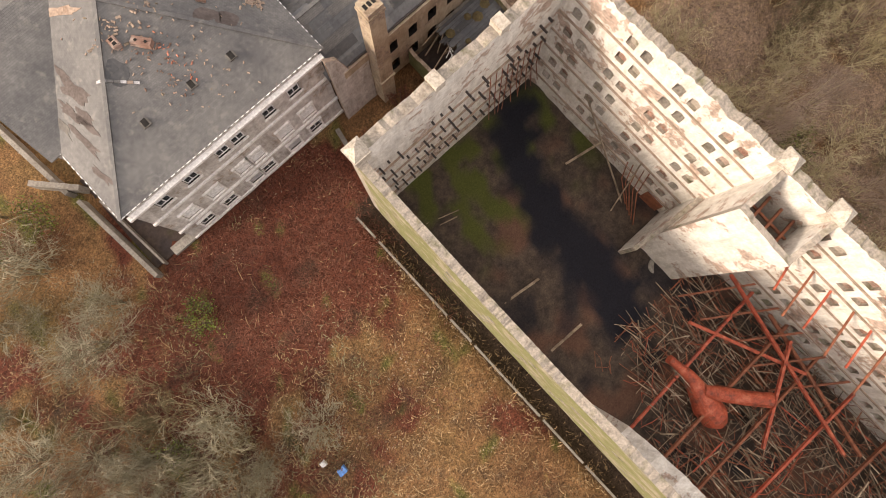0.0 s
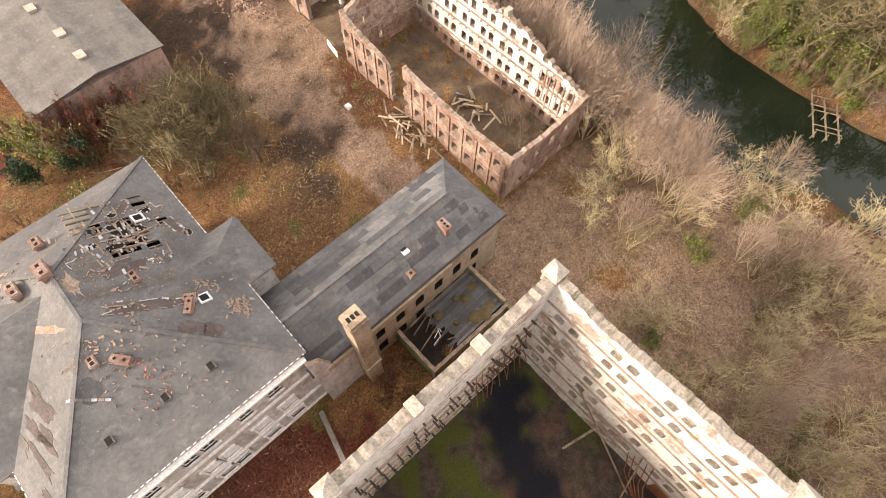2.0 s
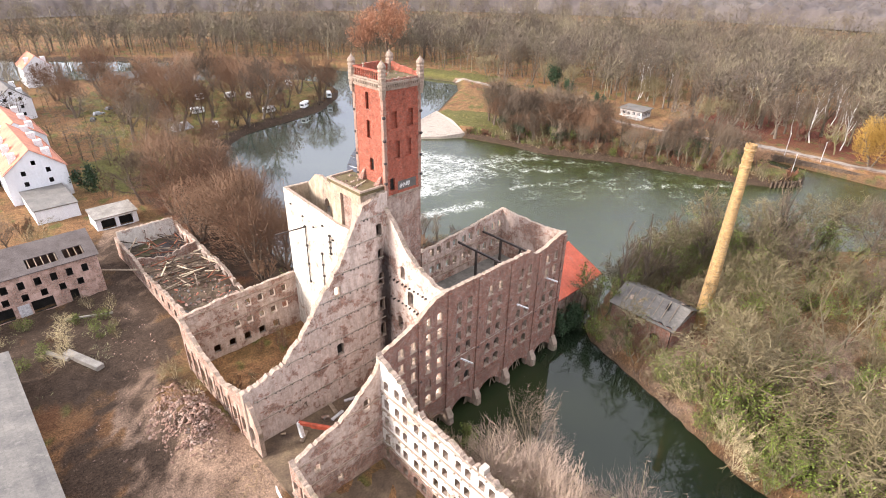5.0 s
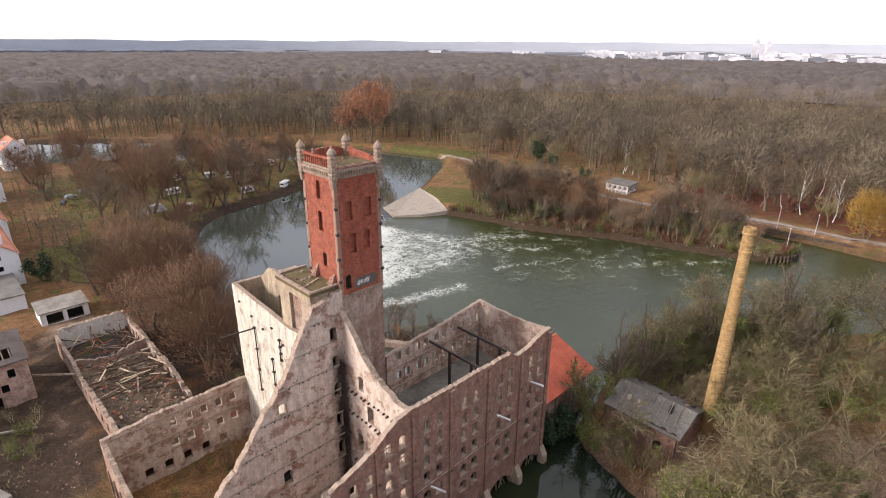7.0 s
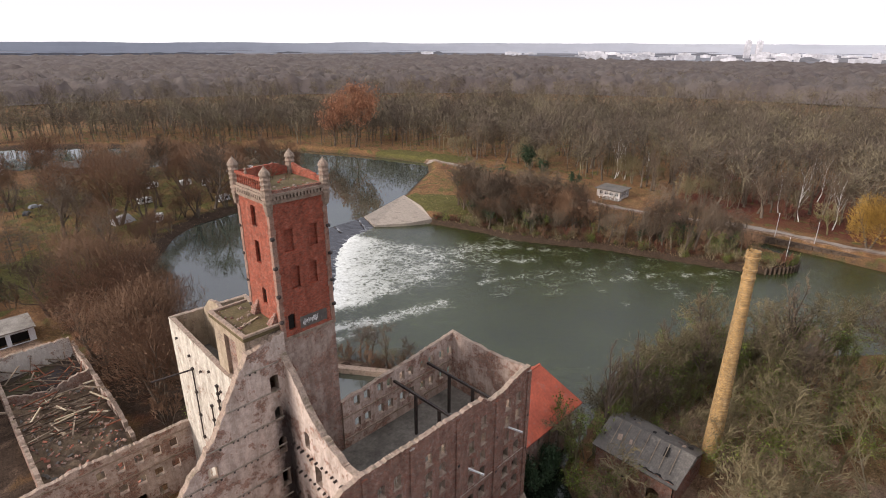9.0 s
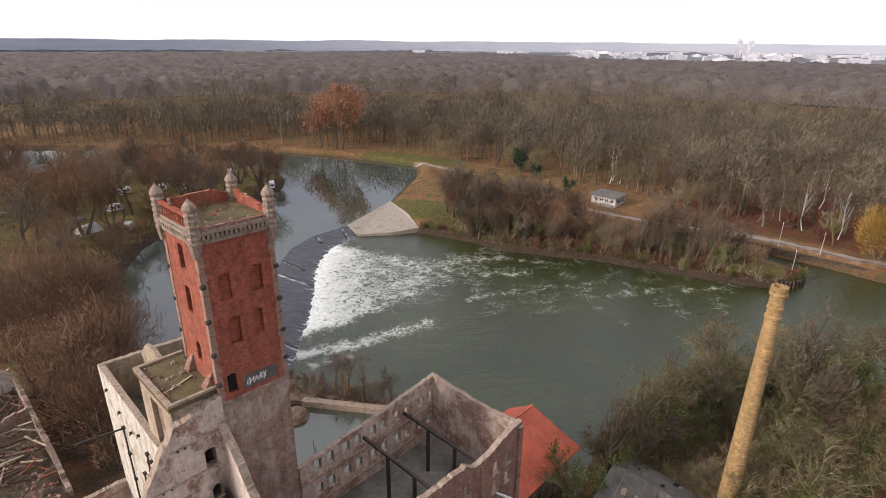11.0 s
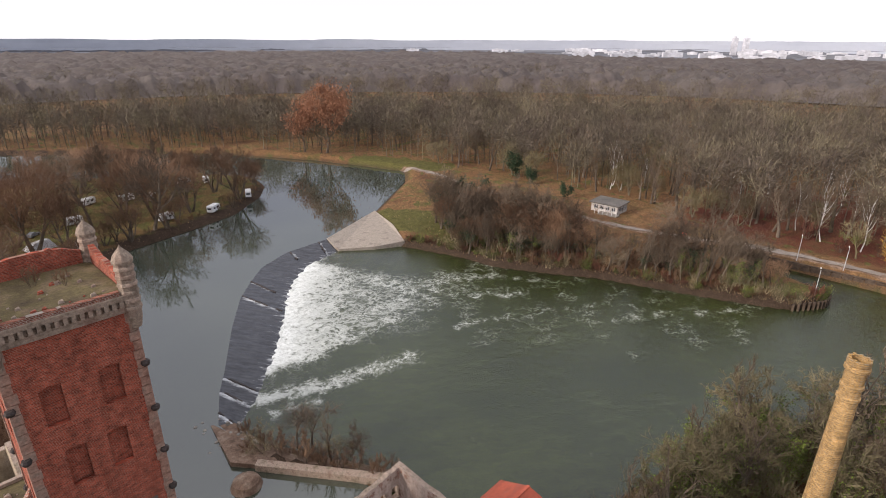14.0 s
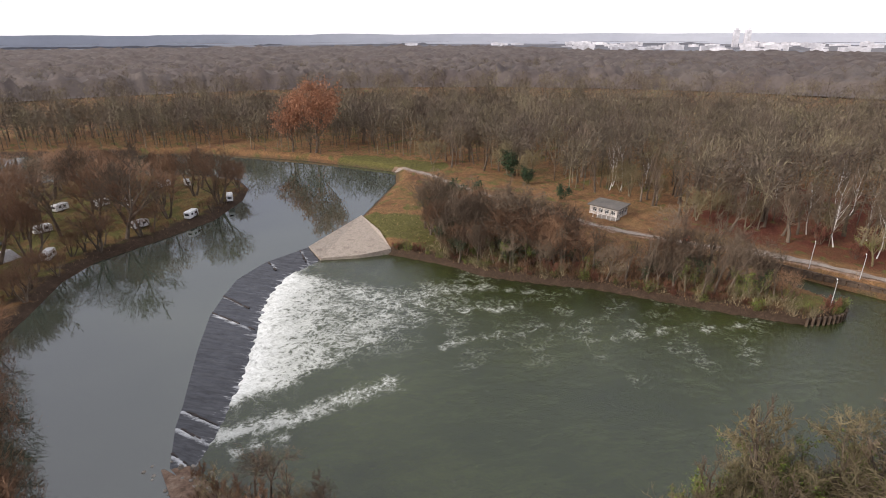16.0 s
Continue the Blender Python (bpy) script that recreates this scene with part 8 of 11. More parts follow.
        if not 105 < y < 123.5:
            continue
        a, d, z = r.uniform(0, 3.14) if r.random() < 0.6 else r.uniform(-0.3, 0.4), r.uniform(0.6, 2.8), 2.7 + r.uniform(0, 1.3)
        p, q = (max(41.8, x - d * math.cos(a)), y - d * math.sin(a), z + r.uniform(-0.4, 0.4)), (min(53.0, x + d * math.cos(a)), y + d * math.sin(a), z + r.uniform(-0.4, 0.5))
        part("fallen_rafter", Shape().beam(p, q, r.uniform(0.1, 0.22), 0.18), r.choice(("wood", "darkwood", "darkwood", "wood", "palewood", "rust")), t)
    for k in range(46):
        y, x = r.uniform(125.2, 136), r.uniform(42.4, 52.6)
        a, d, z = r.uniform(0, 3.14), r.uniform(0.8, 4.0), 1.0 + 2.6 * r.random() ** 2
        p, q = (min(53, max(41.8, x - d * math.cos(a))), min(136.4, max(124.8, y - d * math.sin(a))), max(0.4, z - 0.9 * r.random())), (min(53, max(41.8, x + d * math.cos(a))), min(136.4, max(124.8, y + d * math.sin(a))), z + 1.2 * r.random())
        part("fallen_rafter", Shape().beam(p, q, r.uniform(0.1, 0.2), 0.16), r.choice(("darkwood", "wood", "rust", "darkwood")), t)
    part("ladder", Shape().beam((46.0, 125.4, 0.4), (45.4, 125.0, 4.2), 0.08).beam((46.5, 125.4, 0.4), (45.9, 125.0, 4.2), 0.08), "wood", t)
    for k in range(4):
        part("ceiling_joist", Shape().beam((41.3, 109 + 2.9 * k, 4.0), (50.5 + 0.8 * k, 110.6 + 2.6 * k, 3.4 - 0.2 * k), 0.16, 0.2), "darkwood", t)
    part("gate_beam", Shape().beam((35.4, 125.6, 3.6), (41.2, 121, 3.4), 0.24, 0.3), "wood", t)


yard()


def house_pink():
    t = thing("pink_barn", 20, 130, 0, "dilapidated pink rendered barn with a dark sagging tiled roof", "barn")
    x0, x1, y0, y1 = -6.0, 35.2, 124.0, 136.0
    hs = [(32.8 - 2.5 * i - (0.8 if i > 5 else 0), 1.0, 5.2, 6.7, 0) for i in range(14)] + [(31.5 - 2.9 * i, 1.0, 2.9, 4.2, 0) for i in range(12)] + [(30, 1.3, 0, 2.3, 0), (25, 3.4, 0, 2.4, 0), (18.5, 4.0, 0, 2.4, 0), (10, 3.4, 0, 2.4, 0)]
    part("wall", wall(Shape(), "x", y0, y0 + 0.5, x0, x1, -0.3, 8.0, hs, 0, (0, 1, 1)), ["pink_render", "black"], t)
    part("wall", wall(Shape(), "y", x1 - 0.5, x1, y0 + 0.5, y1, -0.3, [(y0, 8.0), (130, 11.0), (y1, 8.0)], [(127, 1, 2, 3.6, 0), (130, 1.0, 5, 6.5, 0)], 0, (0, 0, 1)), ["pink_render", "black"], t)
    part("wall", Shape().box(x0, x1, y1, y1 + 0.4, -0.3, 8), "pink_render", t)
    # upright black sheet added behind the barn's openings in place of shade
    part("inner_floor", Shape().box(x0, x1 - 0.5, y0 + 1.2, y0 + 1.4, 0, 8.0), "black", t)
    s = Shape()
    zz = lambda y: 8.0 + (y - 123.6) * 0.48  # noqa: E731
    gaps = [(30.5, 33.5), (24.6, 29.2)]
    s.slab([(x0 - 0.3, 123.6, 8), (24.6, 123.6, 8), (24.6, 130, zz(130)), (x0 - 0.3, 130, zz(130))], 0.15)
    s.slab([(24.6, 123.6, 8), (35.6, 123.6, 8), (35.6, 124.6, zz(124.6)), (24.6, 124.6, zz(124.6))], 0.15)
    s.slab([(24.6, 126.6, zz(126.6)), (35.6, 126.6, zz(126.6)), (35.6, 130, zz(130)), (24.6, 130, zz(130))], 0.15)
    s.slab([(29.4, 124.6, zz(124.6)), (30.4, 124.6, zz(124.6)), (30.4, 126.6, zz(126.6)), (29.4, 126.6, zz(126.6))], 0.15)
    s.slab([(33.6, 124.6, zz(124.6)), (35.6, 124.6, zz(124.6)), (35.6, 126.6, zz(126.6)), (33.6, 126.6, zz(126.6))], 0.15)
    s.slab([(35.6, 136.4, 8), (x0 - 0.3, 136.4, 8), (x0 - 0.3, 130, zz(130)), (35.6, 130, zz(130))], 0.15)
    rf = part("roof", s, "brownfelt", t, "dark mossy tiled roof with holes")
    for k in range(9):
        part("rafter", Shape().beam((25 + 1.05 * k, 124.2, zz(124.2) - 0.2), (25 + 1.05 * k, 127, zz(127) - 0.2), 0.14, 0.18), "wood", rf)
    for k in range(3):
        part("barn_door", Shape().box(21.2 + 0.1 * k - 7 * k, 23.0 - 7 * k, 123.85, 123.95, 0, 2.3), "grey", t, "faded grey boarded door")


house_pink()


def grey_shed():
    t = thing("storage_shed", 11, 86, 0, "wide low shed with a grey sheet roof and open hatches", "shed")
    x0, x1, y0, y1 = 0.5, 17.6, 69.5, 104.0
    part("wall", Shape().box(x0, x1, y0, y1, -0.3, 5.6), "pink_render", t)
    s = Shape().slab([(x0 - 0.4, y0 - 0.4, 5.8), (9.4, y0 - 0.4, 7.0), (9.4, y1 + 0.4, 7.0), (x0 - 0.4, y1 + 0.4, 5.8)], 0.15).slab([(9.4, y0 - 0.4, 7.0), (x1 + 0.4, y0 - 0.4, 5.9), (x1 + 0.4, y1 + 0.4, 5.9), (9.4, y1 + 0.4, 7.0)], 0.15)
    rf = part("roof", s, "shedroof", t, "pale grey sheet roof")
    for x, y in ((9.2, 73.0), (9.1, 78.2), (8.3, 84.9), (10.8, 95.2), (11.3, 97.6)):
        f = part("hatch", Shape().box(x - 0.55, x + 0.55, y - 0.7, y + 0.7, 6.3, 7.2), "stone", rf, "pinkish roof hatch box")
        part("lid", Shape().hexa([(x - 0.6, y - 0.75, 7.2), (x + 0.6, y - 0.75, 7.2), (x + 0.6, y + 0.75, 7.2), (x - 0.6, y + 0.75, 7.2), (x - 0.6, y - 0.75, 7.32), (x + 0.6, y - 0.75, 7.24), (x + 0.6, y + 0.75, 7.24), (x - 0.6, y + 0.75, 7.32)]), "stone", f)
        part("opening", Shape().box(x + 0.55, x + 0.57, y - 0.55, y + 0.55, 6.5, 7.15), "black", f)


grey_shed()


def town():
    """White houses, garages and the sheds by the street."""
    def terrace(x0, x1, y0, y1, eave, ridge, roof, label, dorm=0):
        t = thing("apartment_house", (x0 + x1) / 2, (y0 + y1) / 2, 0, label, "house", "white houses")
        mx = (x0 + x1) / 2
        hs = [(x0 + (x1 - x0) * f, 1.0, z, z + 1.2, 0) for f in (0.3, 0.7) for z in (1.5, 4.4, 7.2)] + [(mx, 0.9, 9.6, 10.7, 0)]
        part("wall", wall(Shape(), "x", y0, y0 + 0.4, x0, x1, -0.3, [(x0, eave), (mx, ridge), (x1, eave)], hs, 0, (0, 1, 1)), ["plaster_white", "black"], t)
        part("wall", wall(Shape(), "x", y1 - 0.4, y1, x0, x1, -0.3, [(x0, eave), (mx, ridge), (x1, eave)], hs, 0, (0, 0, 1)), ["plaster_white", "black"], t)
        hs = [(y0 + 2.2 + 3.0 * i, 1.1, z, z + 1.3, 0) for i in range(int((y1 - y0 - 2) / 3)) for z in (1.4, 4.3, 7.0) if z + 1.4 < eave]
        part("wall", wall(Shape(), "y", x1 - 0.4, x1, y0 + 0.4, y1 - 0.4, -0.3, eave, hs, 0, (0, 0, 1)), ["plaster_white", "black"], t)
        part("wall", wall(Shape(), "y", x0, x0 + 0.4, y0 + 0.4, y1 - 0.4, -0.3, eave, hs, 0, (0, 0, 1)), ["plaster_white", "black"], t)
        # unseen black block fills the house, so its windows look dark
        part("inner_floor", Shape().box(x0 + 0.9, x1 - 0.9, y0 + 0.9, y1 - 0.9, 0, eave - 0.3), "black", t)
        sl = 0.5 * (ridge - eave) / (mx - x0)
        s = Shape().slab([(x0 - 0.4, y0 - 0.3, eave - sl), (mx, y0 - 0.3, ridge + 0.12), (mx, y1 + 0.3, ridge + 0.12), (x0 - 0.4, y1 + 0.3, eave - sl)][::-1], 0.15).slab([(mx, y0 - 0.3, ridge + 0.12), (x1 + 0.4, y0 - 0.3, eave - sl), (x1 + 0.4, y1 + 0.3, eave - sl), (mx, y1 + 0.3, ridge + 0.12)][::-1], 0.15)
        rf = part("roof", s, roof, t)
        for k in range(dorm):
            y = y0 + 3 + (y1 - y0 - 5) * k / max(1, dorm - 1)
            for x, sg in ((mx - (mx - x0) * 0.55, -1), (mx + (mx - x0) * 0.55, 1)):
                d = part("dormer", Shape().box(x - 0.9, x + 0.9, y - 0.8, y + 0.8, eave + (ridge - eave) * 0.3, eave + (ridge - eave) * 0.82), "white", rf, "white dormer")
                part("dormer_window", Shape().box(x + sg * 0.9 - 0.02, x + sg * 0.9 + 0.02, y - 0.5, y + 0.5, eave + (ridge - eave) * 0.42, eave + (ridge - eave) * 0.75), "glass", d)
        return t

    terrace(29.5, 43.0, 182, 214, 8.4, 13.6, "orangetile", "white gabled apartment house with an orange tiled roof and dormers", 4)
    terrace(31.5, 45.5, 218, 246, 7.6, 12.6, "orangetile", "white apartment house with an orange roof", 3)
    terrace(18, 29, 200, 222, 7.6, 11.8, "darkroof", "white apartment house with a dark roof", 2)
    terrace(60, 72, 338, 356, 9.0, 14.0, "orangetile", "white house standing among distant trees", 1)
    terrace(40, 52, 276, 296, 7.6, 12.0, "darkroof", "white house with a dark roof among trees", 2)
    terrace(20, 34, 262, 284, 7.6, 12.0, "orangetile", "white house with an orange roof among trees", 2)
    # low annex with a flat grey roof before the gable
    t = thing("garage_annex", 37, 168, 0, "white flat-roofed annex before the gabled house", "annex")
    part("wall", Shape().box(31.5, 40.6, 165.5, 181.5, -0.3, 3.4), "plaster_white", t)
    part("roof", Shape().box(31.3, 40.8, 165.3, 181.7, 3.4, 3.65), "shedroof", t)
    t = thing("garage", 45.5, 156, 0, "white double garage with dark open doors", "garage")
    s = wall(Shape(), "x", 152.6, 153.0, 41.0, 50.0, -0.3, 3.1, [(43.6, 3.0, 0, 2.4, 0), (47.4, 3.0, 0, 2.4, 0)], 0, (0, 0, 0))
    s.box(41, 41.4, 153, 159, -0.3, 3.1).box(49.6, 50, 153, 159, -0.3, 3.1).box(41.4, 49.6, 158.6, 159, -0.3, 3.1)
    part("wall", s, "plaster_white", t)
    part("roof", Shape().slab([(40.7, 152.2, 3.1), (50.3, 152.2, 3.1), (50.3, 159.3, 3.5), (40.7, 159.3, 3.5)], 0.2), "concrete", t)
    # black panels inside stand for the darkness behind the open doorways
    part("garage_door", Shape().box(42.1, 45.1, 154, 154.1, 0, 2.4), "black", t)
    part("garage_door", Shape().box(45.9, 48.9, 154, 154.1, 0, 2.4), "black", t)
    # low walls and slabs in the street yard
    for a, b, w, h in (((24.6, 107.0, 0.4), (27.6, 99.4, 0.4), 1.2, 0.8), ((26.6, 117.4, 0.5), (33.4, 113.6, 0.8), 0.3, 0.3), ((22, 110, 0.3), (24.4, 105, 0.3), 0.5, 0.5)):
        solid("concrete_slab", Shape().beam(a, b, w, h), "concrete", "long pale concrete slab lying in the weeds", "slab", "yard slabs")


town()


# ---- chimney, hut, lock, isle and camp ----
def brick_chimney():
    t = thing("factory_chimney", 108.9, 40.6, 0, "tall tapering round yellow brick factory chimney with ringed head", "chimney")
    x, y = 109.3, 40.2
    prof = [(1.20, -0.2), (1.15, 4), (1.04, 11), (0.92, 18), (0.82, 25), (0.74, 30.6)]
    part("shaft", Shape().lathe(x, y, prof, 28), "chimbrick", t, "yellow brick shaft")
    for z, r_ in ((30.4, 0.84), (31.5, 0.83), (33.1, 0.90)):
        part("collar", Shape().lathe(x, y, [(r_ - 0.16, z - 0.12), (r_, z), (r_, z + 0.24), (r_ - 0.14, z + 0.36)], 28), "chimbrick", t)
    part("head", Shape().lathe(x, y, [(0.74, 30.5), (0.73, 33.4), (0.83, 33.6), (0.83, 34.0), (0.58, 34.02), (0.56, 33.0)], 28), "chimbrick", t)
    part("flue", Shape().lathe(x, y, [(0.56, 33.3), (0.42, 33.35)], 20), "black", t)
    r = random.Random(3)
    for k in range(9):
        a = k * 0.7
        part("loose_brick", Shape().box(x + math.cos(a) * 0.70 - 0.11, x + math.cos(a) * 0.70 + 0.11, y + math.sin(a) * 0.70 - 0.11, y + math.sin(a) * 0.70 + 0.11, 34.0, 34.05 + 0.12 * r.random()), "chimbrick", t)


brick_chimney()


def hut():
    t = thing("boiler_hut", 104, 46, 0, "derelict brick hut with a sagging grey felt roof among shrubs", "hut")
    part("wall", wall(Shape(), "y", 98.6, 99.0, 41.0, 52.0, -0.3, 4.6, [(43.4, 1.6, 0, 2.2, 0.5), (48, 1.2, 1.2, 2.6, 0.3)], 0.3, (0, 0, 1)), ["brick_pink", "black"], t)
    part("wall", Shape().box(99.0, 108.5, 40.8, 41.2, -0.3, 3.6), "brick_pink", t)
    part("wall", Shape().box(99.0, 108.5, 51.8, 52.2, -0.3, 3.6), "brick_pink", t)
    s = Shape().slab([(98.2, 40.4, 4.2), (103.4, 40.2, 6.4), (103.6, 52.6, 6.5), (98.0, 52.4, 4.6)], 0.12).slab([(103.4, 40.2, 6.4), (109.0, 40.6, 3.6), (109.2, 52.2, 4.0), (103.6, 52.6, 6.5)], 0.12)
    rf = part("roof", s, "darkroof", t, "sagging grey felt roof")
    r = random.Random(1)
    for k in range(26):
        side = k % 2
        x, y = (r.uniform(98.6, 102.2), r.uniform(41, 51.6)) if side else (r.uniform(103.8, 107.6), r.uniform(41, 51.4))
        zf = (lambda x: 4.35 + (x - 98.2) * 0.41) if side else (lambda x: 6.5 - (x - 103.4) * 0.48)  # noqa: E731
        e, f_ = r.uniform(0.5, 1.4), r.uniform(0.4, 1.1)
        part("loose_sheet", Shape().slab([(x, y, zf(x) + 0.1), (x + e, y + 0.2, zf(x + e) + 0.12 + 0.2 * r.random()), (x + e * 0.9, y + f_, zf(x + e * 0.9) + 0.14), (x - 0.1, y + f_ * 0.8, zf(x) + 0.1)], 0.03), r.choice(("darkroof", "coping", "brownfelt", "darkroof", "black")), rf)
    for k in range(7):
        y = 42 + 1.4 * k
        part("bare_batten", Shape().beam((99.4, y, 4.95), (103.2, y + 0.3, 6.6), 0.08, 0.07), "wood", rf)


hut()


def jetty():
    t = thing("timber_jetty", 80, 3, -2, "skeletal timber jetty over the canal", "jetty")
    a = Vector((84.6, 5.2, -1.0))
    u, v = Vector((-0.85, -0.52, 0)), Vector((-0.48, 0.87, 0))
    for j in range(3):
        p = a + v * (1.7 * j) + Vector((0, 0, 0.4))
        part("bearer", Shape().beam(p - u * 1.5, p + u * 8.5, 0.15, 0.18), "wood", t)
        for k in range(3):
            q = p + u * (4 * k)
            part("post", Shape().beam(q + Vector((0, 0, 0.6)), q - Vector((0, 0, 3.4)), 0.16), "wood", t)
    for k in (0, 1, 3, 4, 7, 8):
        p = a + u * (0.9 * k) + Vector((0, 0, 0.6))
        part("cross_plank", Shape().beam(p - v * 0.3, p + v * (3.8 - 0.3 * (k % 3)), 0.14, 0.06), "wood", t)


jetty()


def isle():
    """The narrow masonry tongue between headrace and river."""
    pts = [(85.5, 101.5), (90.0, 100.5), (97.6, 87.0), (99.4, 85.0), (97.0, 80.0), (95.0, 84.5), (86.0, 99.0)]
    solid("tongue_wall", Shape().slab([(86.6, 100.6, 0.2), (87.6, 101.4, 0.2), (98.8, 85.6, 0.2), (97.8, 84.8, 0.2)], 3.4), "coping", "low stone retaining wall of the river tongue", "wall", kind="structure")
    s = Shape().slab([(84.6, 104.0, -0.1), (88.0, 99.6, -0.1), (99.0, 84.0, -0.2), (101.5, 86.5, -1.9), (95.0, 98.5, -1.9), (90.8, 106.5, -1.7), (90.0, 113.5, -1.6), (86.6, 114.8, -0.8)][::1], 2.6)
    solid("tongue_bank", s, "soil", "brown earth bank of the river tongue", "bank", kind="structure")
    solid("grass_hummock", Shape().lathe(84.4, 99.0, [(2.0, -2.0), (2.2, -0.9), (1.8, 0.0), (1.0, 0.4), (0.1, 0.5)], 14), "soil", "rounded hummock of dead grass in the water", "hummock")
    r = random.Random(2)
    for k in range(40):
        x, y = 86 + r.gauss(1.5, 1.6), 108 + r.gauss(1.5, 3.0)
        d = r.uniform(0.15, 0.5)
        solid("stone", Shape().lathe(x, y, [(d, -1.9), (d * 1.05, -1.3), (d * 0.6, -1.0 + d * 0.4)], 6), "concrete", "wet grey stone at the weir's end", "stone", "weir stones")
    for k in range(7):
        solid("mooring_pole", Shape().tube([(82.2 - 0.5 * k, 90.5 - 1.4 * k, -2), (82.2 - 0.5 * k, 90.5 - 1.4 * k, 0.5)], [0.06, 0.06], 6), "darkiron", "thin dark pole standing in the headrace", "pole", "headrace poles")


isle()


def lock():
    """Sheet-piled tip of the peninsula and the quay wall opposite."""
    t = thing("quay_wall", 231, 55, -2.4, "dark timber-faced quay wall along the lock channel", "quay", kind="structure")
    for k in range(46):
        y = 78 - 2.4 * k
        x = 228.0 + 0.03 * abs(y - 60) - 0.02 * max(0, 60 - y)
        part("pile", Shape().box(x - 0.2, x + 0.3, y - 1.1, y + 1.1, -4, -0.4 + 0.1 * (k % 2)), "darkwood", t)
    part("rail", Shape().beam((228.3, 78, -0.2), (229.0, -30, -0.2), 0.5, 0.3), "darkwood", t)
    t = thing("tip_piling", 208, 53, -2.4, "dark timber piling round the grassy tip of the peninsula", "piling", kind="structure")
    for k in range(14):
        a = k / 13
        x, y = 200.4 + (214 - 200.4) * a, 57.8 - 5.4 * math.sin(a * 2.2)
        part("pile", Shape().box(x - 0.5, x + 0.5, y - 0.25, y + 0.25, -4, -0.6 + 0.12 * (k % 2)), "darkwood", t)
    for x, y, h in ((229.6, 63.8, 7.0), (207.2, 55.2, 6.6), (229.8, 53.0, 6.4)):
        l = thing("street_lamp", x, y, 0, "slim pale steel street lamp", "lamp", "street lamps")
        part("pole", Shape().tube([(x, y, -0.9 if x < 220 else 0), (x, y, h), (x + 0.8, y + 0.2, h + 0.25)], [0.1, 0.07, 0.05], 6), "grey", l)
        part("lamp_head", Shape().beam((x + 0.6, y + 0.15, h + 0.25), (x + 1.3, y + 0.3, h + 0.3), 0.22, 0.12), "white", l)
    b = thing("dinghy", 193.8, 90.6, -2.4, "small white dinghy moored at the bank", "boat")
    part("hull", Shape().tube([(192.2, 91.9, -2.2), (192.8, 91.4, -2.25), (194.2, 90.3, -2.25), (195.0, 89.7, -2.15)], [0.1, 0.62, 0.66, 0.3], 10), "white", b)
    part("thwart", Shape().beam((193.2, 90.8, -1.62), (193.8, 91.5, -1.62), 0.35, 0.06), "darkwood", b)


lock()


def kiosk():
    t = thing("bungalow", 236, 123.8, 0.7, "small white flat-roofed bungalow with dark windows by the river path", "bungalow")
    x0, x1, y0, y1, g = 231.5, 238.5, 118.4, 128.4, 0.7
    hs = [(120.0 + 2.2 * i, 1.4, g + 1.0, g + 2.4, 0) for i in range(4)]
    part("wall", wall(Shape(), "y", x0, x0 + 0.35, y0, y1, g - 0.5, g + 3.2, hs, 0, (0, 1, 1)), ["stucco", "black"], t)
    hs2 = [(233.1 + 2.0 * i, 1.4, g + 1.0, g + 2.4, 0) for i in range(3)]
    part("wall", wall(Shape(), "x", y0, y0 + 0.35, x0 + 0.35, x1, g - 0.5, g + 3.2, hs2, 0, (0, 1, 1)), ["stucco", "black"], t)
    part("wall", Shape().box(x1 - 0.35, x1, y0 + 0.35, y1, g - 0.5, g + 3.2).box(x0 + 0.35, x1 - 0.35, y1 - 0.35, y1, g - 0.5, g + 3.2), "stucco", t)
    for h in hs:
        casement(t, "y", x0 + 0.02, -1, h[0], g + 1.7, 1.4, 1.4, "glass")
    for h in hs2:
        casement(t, "x", y0 + 0.02, -1, h[0], g + 1.7, 1.4, 1.4, "glass")
    part("roof", Shape().slab([(x0 - 0.8, y0 - 0.7, g + 3.3), (x1 + 0.6, y0 - 0.7, g + 3.7), (x1 + 0.6, y1 + 0.6, g + 3.7), (x0 - 0.8, y1 + 0.6, g + 3.3)], 0.3), "darkroof", t, "flat grey roof slab")
    part("terrace", Shape().box(x0 - 3.0, x0, y0 - 1, y1 - 4, 0, g + 0.4), "concrete", t)
    for k in range(6):
        part("terrace_post", Shape().box(x0 - 3.0, x0 - 2.9, y0 - 1 + 1.6 * k, y0 - 0.9 + 1.6 * k, g, g + 1.4), "white", t)
    solid("red_vehicle", Shape().box(226.0, 228.5, 93.5, 95.3, 0.7, 1.4).box(226.4, 227.8, 93.6, 95.2, 1.4, 1.9), "redlead", "small red car parked by the river path", "car")


kiosk()


